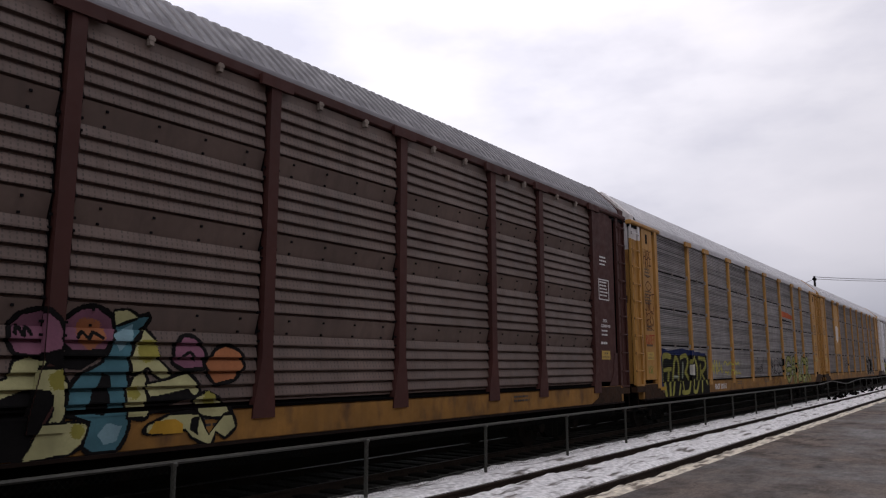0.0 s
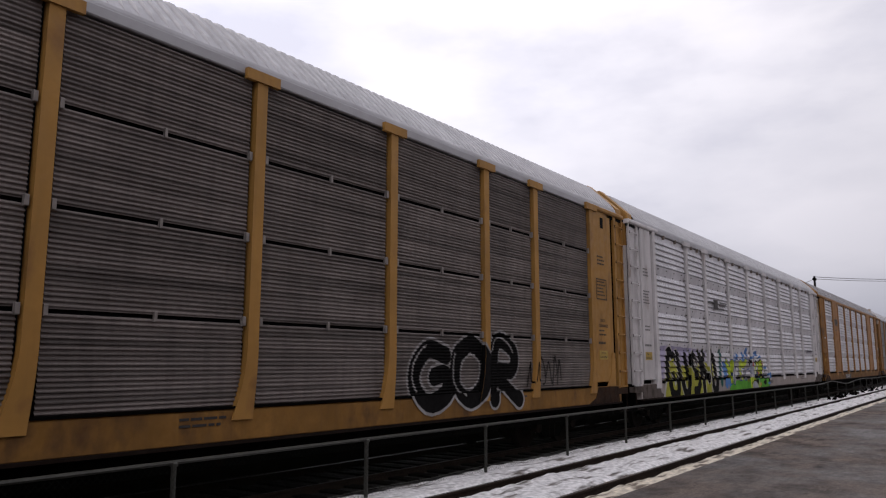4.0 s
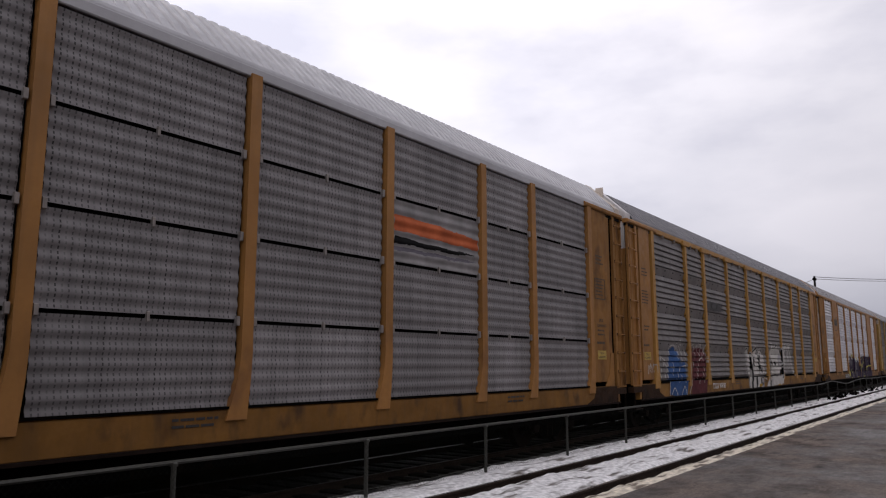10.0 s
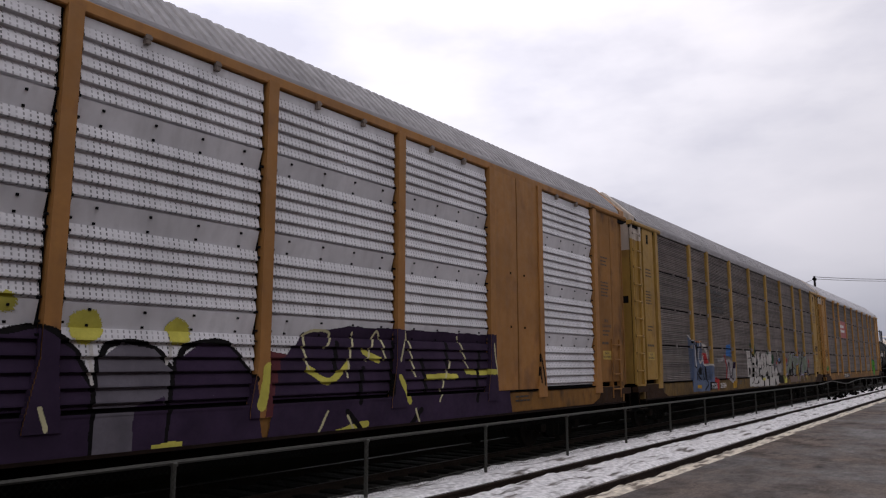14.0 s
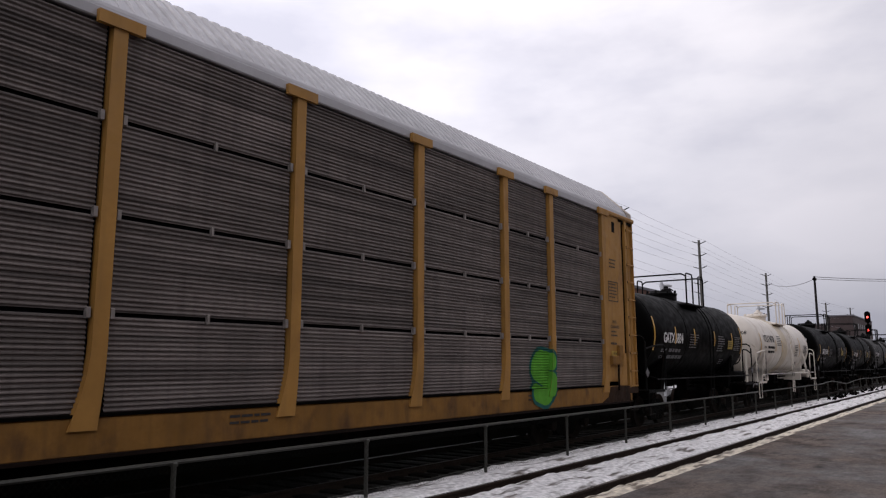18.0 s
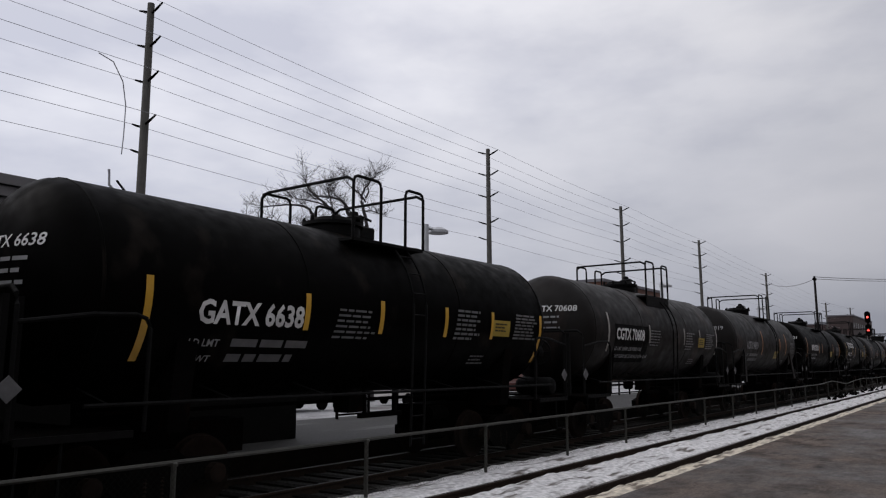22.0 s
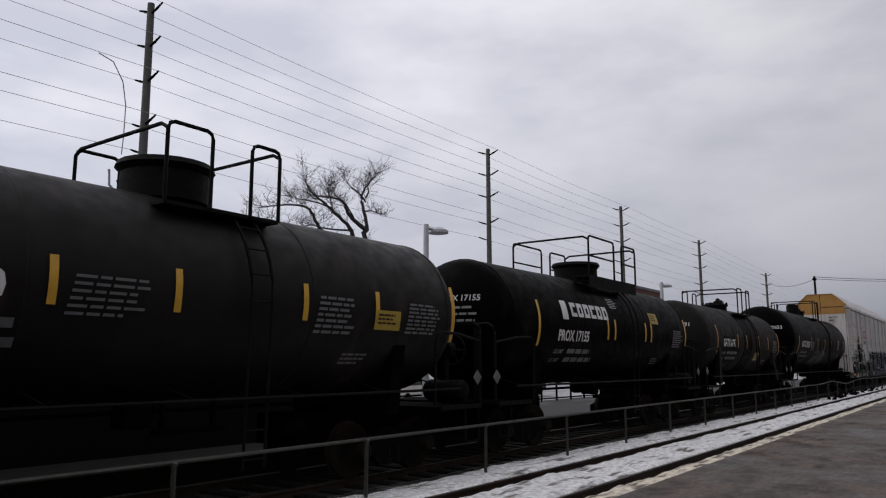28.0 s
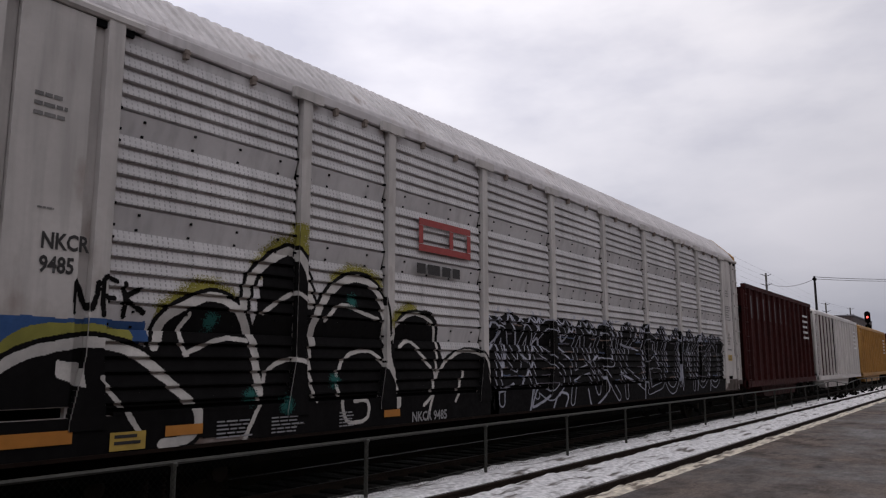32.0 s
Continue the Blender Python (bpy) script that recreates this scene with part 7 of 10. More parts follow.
def ink_black_domes(c):
    c.poly([(0.47, 2.35), (2.38, 2.36), (2.39, 2.12), (0.51, 1.84)], "dullblue")
    c.stroke([(0.54, 1.76), (0.88, 2.08), (1.3, 2.23), (2.12, 2.19)], 0.075, "mustard")
    for line in ([(2.62, 2.5), (3.1, 2.8), (3.5, 2.7)], [(4.0, 3.15), (4.4, 3.5), (4.75, 3.45)], [(5.5, 3.1), (5.95, 3.27), (6.4, 3.12)], [(6.85, 2.6), (7.3, 2.77)], [(4.6, 3.4), (4.72, 3.75)]):
        c.stroke(line, 0.13, "olive", fuzz=0.045)
    c.stroke([(0.61, 1.06), (0.62, 1.6), (0.93, 1.92), (1.49, 2.09), (2.08, 2.06), (2.58, 1.78), (3.01, 1.38), (2.91, 1.0), (1.86, 0.84), (0.83, 0.78), (0.61, 1.06)], 0.1, "black")
    c.poly([(0.61, 1.06), (0.62, 1.6), (0.93, 1.92), (1.49, 2.09), (2.08, 2.06), (2.58, 1.78), (3.01, 1.38), (2.91, 1.0), (1.86, 0.84), (0.83, 0.78)], "black")
    c.stroke([(2.55, 1.35), (2.5, 2.12), (2.71, 2.47), (3.19, 2.68), (3.66, 2.52), (3.96, 2.04), (4.14, 1.23), (3.27, 1.07), (2.55, 1.35)], 0.1, "black")
    c.poly([(2.55, 1.35), (2.5, 2.12), (2.71, 2.47), (3.19, 2.68), (3.66, 2.52), (3.96, 2.04), (4.14, 1.23), (3.27, 1.07)], "black")
    c.stroke([(3.93, 1.02), (4.08, 2.6), (4.28, 3.18), (4.51, 3.41), (4.8, 3.18), (4.99, 2.59), (5.12, 1.06), (3.93, 1.02)], 0.1, "black")
    c.poly([(3.93, 1.02), (4.08, 2.6), (4.28, 3.18), (4.51, 3.41), (4.8, 3.18), (4.99, 2.59), (5.12, 1.06)], "black")
    c.stroke([(5.04, 1.01), (5.08, 2.42), (5.37, 2.92), (5.92, 3.16), (6.42, 3.0), (6.7, 1.95), (6.98, 1.01), (5.04, 1.01)], 0.1, "black")
    c.poly([(5.04, 1.01), (5.08, 2.42), (5.37, 2.92), (5.92, 3.16), (6.42, 3.0), (6.7, 1.95), (6.98, 1.01)], "black")
    c.stroke([(6.71, 1.03), (6.91, 2.42), (7.53, 2.69), (7.96, 2.46), (8.02, 0.96), (6.71, 1.03)], 0.1, "black")
    c.poly([(6.71, 1.03), (6.91, 2.42), (7.53, 2.69), (7.96, 2.46), (8.02, 0.96)], "black")
    c.stroke([(7.72, 0.84), (8.02, 1.67), (8.67, 2.03), (9.52, 1.96), (9.87, 0.86), (7.72, 0.84)], 0.1, "black")
    c.poly([(7.72, 0.84), (8.02, 1.67), (8.67, 2.03), (9.52, 1.96), (9.87, 0.86)], "black")
    c.stroke([(0.62, 1.21), (0.64, 1.64), (0.93, 1.92), (1.49, 2.09), (2.13, 2.04), (2.58, 1.76), (3.07, 1.33), (3.03, 1.04), (2.63, 0.95)], 0.115, "black")
    c.stroke([(2.48, 2.07), (2.65, 2.44), (3.19, 2.7), (3.65, 2.58), (3.92, 2.15), (4.06, 1.5)], 0.115, "black")
    c.stroke([(3.73, 2.52), (3.85, 2.97), (4.13, 3.23), (4.39, 3.4), (4.59, 3.45), (4.84, 3.18), (4.98, 2.71)], 0.115, "black")
    c.stroke([(5.0, 2.17), (5.07, 2.54), (5.37, 2.95), (5.92, 3.19), (6.37, 3.06), (6.59, 2.61), (6.65, 1.95), (6.86, 1.61), (6.92, 1.22)], 0.115, "black")
    c.stroke([(0.62, 1.21), (0.64, 1.64), (0.93, 1.92), (1.49, 2.09), (2.13, 2.04), (2.58, 1.76), (3.07, 1.33), (3.03, 1.04), (2.63, 0.95)], 0.06, "white")
    c.stroke([(2.48, 2.07), (2.65, 2.44), (3.19, 2.7), (3.65, 2.58), (3.92, 2.15), (4.06, 1.5)], 0.06, "white")
    c.stroke([(2.88, 2.0), (3.47, 2.19), (3.81, 2.18)], 0.03, "white")
    c.stroke([(2.92, 1.98), (2.81, 2.23), (2.95, 2.48)], 0.03, "white")
    c.stroke([(3.73, 2.52), (3.85, 2.97), (4.13, 3.23), (4.39, 3.4), (4.59, 3.45), (4.84, 3.18), (4.98, 2.71)], 0.06, "white")
    c.stroke([(4.08, 2.54), (4.61, 2.86), (4.94, 2.68)], 0.03, "white")
    c.stroke([(4.96, 2.23), (4.97, 1.76), (5.07, 1.35)], 0.03, "white")
    c.stroke([(3.8, 0.88), (4.06, 1.39), (4.19, 1.77), (4.56, 1.94), (4.88, 1.88)], 0.03, "white")
    c.stroke([(5.0, 2.17), (5.07, 2.54), (5.37, 2.95), (5.92, 3.19), (6.37, 3.06), (6.59, 2.61), (6.65, 1.95), (6.86, 1.61), (6.92, 1.22)], 0.06, "white")
    c.stroke([(5.25, 2.51), (5.64, 2.75), (6.43, 2.57)], 0.03, "white")
    c.stroke([(5.59, 1.33), (5.53, 1.7), (5.76, 2.0), (6.24, 2.07), (6.65, 1.81)], 0.03, "white")
    c.stroke([(5.59, 1.33), (5.73, 1.02), (6.16, 1.06), (6.15, 1.31), (5.86, 1.32)], 0.03, "white")
    c.stroke([(6.7, 2.28), (6.96, 2.56), (7.47, 2.72), (7.9, 2.53), (8.02, 2.02), (7.9, 1.46), (7.6, 1.19)], 0.03, "white")
    c.stroke([(6.97, 2.15), (7.3, 2.23), (7.84, 1.81)], 0.03, "white")
    c.stroke([(7.72, 0.97), (8.02, 1.67), (8.67, 2.07), (9.52, 2.0), (9.8, 1.17)], 0.03, "white")
    c.stroke([(8.87, 1.73), (8.53, 1.22)], 0.03, "white")
    c.stroke([(1.85, 1.72), (2.06, 1.47), (2.35, 1.09)], 0.03, "white")
    c.poly([(1.34, 1.92), (1.62, 1.88), (1.66, 1.61), (1.35, 1.75)], "white")
    c.disc((3.27, 2.4), 0.1, "teal", 0.03)
    c.disc((4.51, 1.32), 0.1, "teal", 0.03)
    c.disc((5.49, 1.64), 0.1, "teal", 0.03)
    c.disc((5.83, 2.83), 0.1, "teal", 0.03)
    c.disc((3.92, 1.45), 0.1, "teal", 0.03)


def ink_rimmed_letters(c):
    c.poly([(1.9, 2.36), (2.67, 2.43), (4.44, 2.38), (6.52, 2.32), (6.32, 1.81), (4.3, 1.45), (1.94, 1.4)], "lilac")
    c.poly([(1.99, 0.81), (2.3, 1.43), (2.46, 1.79), (3.19, 1.82), (4.3, 1.82), (6.52, 1.92), (6.75, 1.39), (6.74, 0.89), (4.02, 0.77)], "acid")
    c.stroke([(2.05, 0.82), (2.3, 1.31), (2.51, 1.83)], 0.06, "white")
    c.stroke([(3.18, 2.07), (2.86, 2.23), (2.66, 2.03), (2.6, 1.66)], 0.2, "white")
    c.stroke([(3.51, 2.16), (3.65, 1.73), (3.9, 1.15), (4.09, 0.94)], 0.2, "white")
    c.stroke([(5.33, 1.92), (4.92, 2.19), (4.76, 1.91), (5.16, 1.62)], 0.2, "white")
    c.stroke([(5.68, 2.2), (5.86, 1.71), (5.98, 0.95)], 0.2, "white")
    c.stroke([(6.18, 2.21), (6.06, 1.81), (6.51, 1.39)], 0.2, "white")
    c.stroke([(7.13, 2.23), (6.88, 1.92), (6.94, 1.27), (7.21, 0.91)], 0.2, "white")
    c.stroke([(3.18, 2.07), (2.86, 2.23), (2.66, 2.03), (2.6, 1.66), (2.71, 1.25), (2.9, 0.95), (3.34, 0.97), (3.39, 1.39), (3.07, 1.49)], 0.16, "black")
    c.stroke([(3.51, 2.16), (3.65, 1.73), (3.9, 1.15), (4.09, 0.94), (4.38, 1.04), (4.42, 1.54), (4.22, 2.1)], 0.16, "black")
    c.stroke([(5.33, 1.92), (4.92, 2.19), (4.76, 1.91), (5.16, 1.62), (5.59, 1.42), (5.33, 1.04), (5.0, 1.0)], 0.16, "black")
    c.stroke([(5.68, 2.2), (5.86, 1.71), (5.98, 0.95)], 0.16, "black")
    c.stroke([(6.18, 2.21), (6.06, 1.81), (6.51, 1.39)], 0.16, "black")
    c.stroke([(7.13, 2.23), (6.88, 1.92), (6.94, 1.27), (7.21, 0.91), (7.49, 1.25), (7.34, 1.92), (7.13, 2.23)], 0.16, "black")
    c.poly([(2.81, 1.91), (2.99, 1.99), (3.18, 2.04), (3.12, 1.82), (2.88, 1.7)], "acid")
    c.poly([(2.92, 1.66), (3.04, 1.49), (3.2, 1.27), (3.1, 1.17), (3.01, 1.32)], "white")
    c.poly([(5.0, 2.06), (5.42, 1.92), (5.33, 1.77)], "white")
    c.poly([(3.13, 2.0), (3.29, 1.82), (3.39, 1.39), (3.26, 1.48)], "acid")
    c.poly([(3.97, 1.91), (4.15, 1.46), (4.18, 1.27), (4.04, 1.46)], "acid")
    c.poly([(5.59, 1.92), (5.73, 1.41), (5.8, 1.01), (5.62, 1.32)], "acid")
    c.poly([(7.12, 1.92), (7.24, 1.7), (7.19, 1.26), (7.03, 1.38)], "acid")
    c.stroke([(8.16, 2.41), (8.05, 1.92)], 0.17, "white")
    c.stroke([(8.15, 2.27), (8.02, 1.21)], 0.14, "teal")
    c.poly([(8.42, 1.92), (8.84, 1.92), (8.93, 1.21), (8.56, 0.99)], "sprayblue")


def ink_lime_hooks(c):
    c.poly([(11.96, 1.36), (14.77, 1.23), (15.03, 1.2), (15.01, 0.84), (14.72, 0.76), (12.31, 0.78), (12.02, 0.78)], "green")
    c.poly([(11.96, 1.36), (12.59, 1.33), (13.38, 1.11), (13.57, 0.73), (12.31, 0.78), (12.02, 0.78)], "lime")
    c.poly([(12.59, 2.3), (12.88, 2.32), (12.9, 2.13), (12.64, 2.1)], "sprayblue")
    c.poly([(13.0, 2.35), (13.52, 2.42), (13.54, 2.21), (13.05, 2.17)], "sprayblue")
    c.poly([(13.47, 2.15), (14.0, 2.23), (14.01, 2.1), (13.51, 2.08)], "sprayblue")
    c.poly([(14.38, 1.73), (14.92, 1.76), (14.92, 1.66), (14.42, 1.65)], "sprayblue")
    c.poly([(15.06, 1.48), (15.42, 1.54), (15.44, 1.28), (15.07, 1.27)], "sprayblue")
    c.poly([(12.3, 2.17), (12.44, 2.15), (12.42, 2.07), (12.28, 2.07)], "sprayblue")
    c.poly([(12.06, 1.9), (12.32, 1.9), (12.53, 2.01), (12.72, 2.09), (12.97, 2.05), (13.1, 1.9), (13.12, 1.66), (12.87, 1.38), (12.59, 1.28), (12.37, 1.35), (12.09, 1.58)], "silver")
    c.stroke([(12.5, 2.0), (12.72, 2.1), (12.96, 2.07), (13.1, 1.9), (13.13, 1.81)], 0.025, "black")
    c.stroke([(12.74, 2.07), (12.79, 1.84)], 0.05, "sprayblue")
    c.poly([(12.91, 2.03), (13.07, 1.9), (13.08, 1.72), (12.86, 1.44), (12.79, 1.61)], "white")
    c.poly([(13.06, 2.01), (13.25, 2.02), (13.32, 1.93), (13.23, 1.85), (13.12, 1.82)], "black")
    c.poly([(13.08, 1.77), (13.45, 1.99), (13.58, 1.87), (13.33, 1.78), (12.87, 1.4), (12.97, 1.61)], "lime")
    c.poly([(12.86, 1.31), (13.58, 1.81), (13.44, 1.62), (13.4, 1.3)], "black")
    c.poly([(13.11, 1.32), (13.35, 1.53), (13.4, 1.31)], "sprayblue")
    c.poly([(12.63, 1.32), (12.52, 1.48), (12.55, 1.62), (12.67, 1.69), (12.79, 1.68), (12.85, 1.58), (12.83, 1.45), (12.74, 1.51), (12.66, 1.43)], "black")
    c.poly([(12.64, 1.36), (12.77, 1.51), (12.88, 1.35)], "sprayblue")
    c.stroke([(13.51, 1.65), (13.56, 1.81), (13.73, 1.98), (13.94, 2.03), (14.15, 1.97), (14.22, 1.77), (14.14, 1.51)], 0.035, "black")
    c.poly([(13.48, 1.32), (13.47, 1.65), (13.56, 1.81), (13.73, 1.96), (13.94, 2.01), (14.13, 1.96), (14.2, 1.77), (14.12, 1.51), (14.05, 1.41), (13.9, 1.48), (13.83, 1.65), (13.79, 1.58), (13.82, 1.42), (13.7, 1.3)], "lime")
    c.poly([(13.46, 2.01), (13.7, 2.04), (13.68, 1.9), (13.54, 1.83)], "black")
    c.poly([(13.75, 1.65), (13.84, 1.71), (13.87, 1.52), (14.02, 1.42), (14.35, 1.5), (14.84, 1.6), (14.99, 1.56), (14.51, 1.52), (14.13, 1.38), (13.85, 1.36), (13.73, 1.46)], "black")
    c.poly([(14.13, 1.37), (14.51, 1.51), (14.97, 1.48), (15.01, 1.29), (14.14, 1.28)], "silver")
    c.poly([(14.13, 1.92), (14.35, 1.77), (14.29, 1.57), (14.19, 1.59)], "black")
    c.stroke([(12.59, 1.32), (13.43, 1.29), (15.12, 1.26)], 0.025, "black")
    c.poly([(14.0, 1.08), (14.14, 1.15), (14.45, 1.24), (14.61, 1.19), (14.55, 1.04), (14.3, 1.0)], "black")
    c.poly([(12.29, 1.06), (12.6, 1.19), (12.88, 1.17), (13.14, 1.01), (13.34, 0.77), (12.31, 0.77)], "silver")
    c.stroke([(12.18, 1.1), (12.44, 1.18), (12.71, 1.22), (13.07, 1.11), (13.23, 1.01)], 0.03, "black")
    c.poly([(12.82, 1.25), (13.29, 1.25), (13.23, 1.02), (13.0, 1.16)], "black")
    c.poly([(13.23, 0.99), (13.37, 1.2), (13.51, 1.19), (13.55, 0.98), (13.63, 0.81), (13.27, 0.81)], "lime")
    c.stroke([(13.52, 1.22), (13.55, 0.98), (13.65, 0.91), (13.63, 0.79)], 0.02, "black")
    c.stroke([(13.44, 1.26), (13.37, 0.96)], 0.03, "sprayblue")
    c.disc((13.5, 1.47), 0.1, "red")
    c.disc((13.58, 1.04), 0.09, "orange")
    c.disc((14.27, 1.9), 0.08, "red")
    c.disc((12.46, 1.85), 0.1, "red")
    c.poly([(14.78, 0.77), (15.06, 1.02), (15.04, 0.8)], "black")
    c.poly([(14.99, 1.24), (15.21, 1.24), (15.17, 1.12), (15.04, 1.08)], "black")
    c.poly([(14.86, 1.1), (15.31, 1.11), (15.27, 1.01), (14.91, 1.0)], "sprayblue")
    c.poly([(12.05, 2.11), (12.2, 2.06), (12.34, 2.01), (12.35, 1.9), (12.22, 1.84), (12.07, 1.79)], "black")
    c.poly([(12.31, 0.81), (12.41, 0.87), (12.54, 0.87), (12.63, 0.79)], "black")


def ink_dark_domes(c):
    c.poly([(9.89, 1.91), (10.14, 1.94), (10.19, 1.39), (10.16, 1.04), (9.67, 1.02), (9.74, 1.49)], "yellow")
    c.disc((9.82, 2.04), 0.1, "yellow")
    c.disc((11.73, 2.4), 0.18, "yellow")
    c.disc((11.97, 2.5), 0.11, "yellow")
    c.disc((12.81, 2.28), 0.2, "yellow")
    c.disc((13.96, 2.25), 0.17, "yellow")
    c.poly([(9.48, 1.46), (9.63, 1.37), (9.6, 1.23), (9.4, 1.22)], "yellow")
    c.stroke([(10.2, 0.93), (10.22, 1.48), (10.34, 1.91), (10.61, 2.22), (10.96, 2.37), (11.41, 2.29), (11.76, 2.01)], 0.05, "black")
    c.poly([(10.2, 0.91), (10.22, 1.48), (10.34, 1.91), (10.61, 2.22), (10.96, 2.37), (11.41, 2.29), (11.73, 2.06), (11.81, 1.82), (11.77, 0.85)], "plum")
    c.poly([(10.75, 2.09), (11.46, 2.24), (11.68, 1.91), (11.62, 1.68), (10.9, 1.82)], "haze")
    c.stroke([(10.55, 2.21), (10.89, 2.31)], 0.03, "white")
    c.stroke([(11.58, 0.88), (11.62, 1.82), (11.89, 2.16), (12.31, 2.23), (12.7, 2.02), (12.93, 1.51)], 0.04, "black")
    c.poly([(11.58, 0.86), (11.62, 1.82), (11.89, 2.16), (12.31, 2.23), (12.7, 2.02), (12.93, 1.51), (12.98, 0.82)], "plum")
    c.stroke([(12.92, 0.85), (12.99, 1.92), (13.26, 2.11), (13.65, 2.05), (13.97, 1.7)], 0.04, "black")
    c.poly([(12.92, 0.83), (12.99, 1.92), (13.26, 2.11), (13.65, 2.05), (13.97, 1.7), (13.99, 0.87)], "haze")
    c.poly([(13.39, 0.87), (13.4, 1.39), (13.8, 1.49), (13.99, 0.87)], "plum")
    c.stroke([(13.83, 0.9), (13.97, 1.92), (14.3, 2.14), (14.72, 2.09), (15.12, 1.69)], 0.04, "black")
    c.poly([(13.83, 0.88), (13.97, 1.92), (14.3, 2.14), (14.72, 2.09), (15.12, 1.69), (15.25, 0.91)], "plum")
    c.poly([(10.99, 1.26), (11.12, 1.5), (11.34, 1.54), (11.27, 1.31), (11.12, 1.22)], "cream")
    c.poly([(10.91, 0.92), (11.08, 1.18), (11.42, 1.31), (11.57, 1.21), (11.5, 0.93)], "haze")
    c.stroke([(11.68, 1.3), (11.62, 0.93)], 0.03, "white")
    c.stroke([(12.34, 1.42), (12.43, 1.2)], 0.025, "cream")
    c.stroke([(15.31, 1.81), (15.22, 1.34)], 0.08, "yellow")
    c.stroke([(12.88, 2.07), (12.91, 1.66)], 0.02, "white")
    c.stroke([(13.87, 2.08), (13.83, 1.87)], 0.02, "white")
    c.poly([(15.37, 2.04), (16.24, 1.93), (16.08, 1.2), (15.29, 1.17)], "wine")
    c.poly([(15.61, 1.92), (16.0, 2.32), (16.95, 2.44), (21.39, 2.43), (21.69, 0.63), (15.32, 0.85)], "plum")
    c.stroke([(16.11, 1.8), (16.5, 1.62), (16.92, 1.86)], 0.05, "yellow")
    c.stroke([(17.28, 2.06), (17.65, 1.93)], 0.05, "yellow")
    c.stroke([(18.09, 1.66), (18.38, 1.26)], 0.05, "yellow")
    c.stroke([(18.9, 1.65), (19.77, 1.65)], 0.05, "yellow")
    c.stroke([(20.14, 1.72), (21.11, 1.71)], 0.05, "yellow")
    c.stroke([(16.32, 0.83), (17.3, 0.97)], 0.05, "yellow")
    c.stroke([(20.25, 0.84), (20.75, 0.87)], 0.05, "yellow")
    c.stroke([(16.66, 2.18), (16.64, 1.8)], 0.045, "black")
    c.stroke([(17.26, 1.8), (17.17, 1.29)], 0.045, "black")
    c.stroke([(17.97, 2.2), (17.92, 1.4)], 0.045, "black")
    c.stroke([(18.76, 1.93), (18.88, 1.38)], 0.045, "black")
    c.stroke([(19.46, 2.22), (19.5, 1.79)], 0.045, "black")
    c.stroke([(20.56, 2.09), (20.4, 1.2)], 0.045, "black")
    c.stroke([(16.88, 1.17), (17.15, 0.91)], 0.045, "black")
    c.stroke([(18.69, 1.11), (18.35, 0.86)], 0.045, "black")
    c.stroke([(16.11, 1.8), (16.0, 2.27), (16.53, 2.34), (16.44, 2.11)], 0.02, "cream")
    c.stroke([(17.03, 2.34), (16.91, 1.67)], 0.02, "cream")
    c.stroke([(17.35, 1.93), (17.59, 2.39), (17.8, 1.93)], 0.02, "cream")
    c.stroke([(18.11, 1.93), (18.3, 2.41), (18.57, 1.66)], 0.02, "cream")
    c.stroke([(19.62, 1.93), (19.21, 1.23)], 0.02, "cream")
    c.stroke([(19.84, 2.37), (20.15, 1.79)], 0.02, "cream")
    c.stroke([(20.97, 2.24), (21.1, 1.63)], 0.02, "cream")
    c.stroke([(16.88, 1.11), (17.03, 0.85)], 0.02, "cream")
    c.stroke([(18.53, 1.12), (18.67, 0.77)], 0.02, "cream")
    c.stroke([(16.47, 1.19), (16.27, 0.89)], 0.02, "cream")
    c.poly([(10.43, 0.93), (10.88, 0.96), (10.88, 0.82), (10.43, 0.81)], "yellow")
    c.poly([(13.63, 0.96), (14.04, 0.97), (14.03, 0.84), (13.63, 0.83)], "yellow")


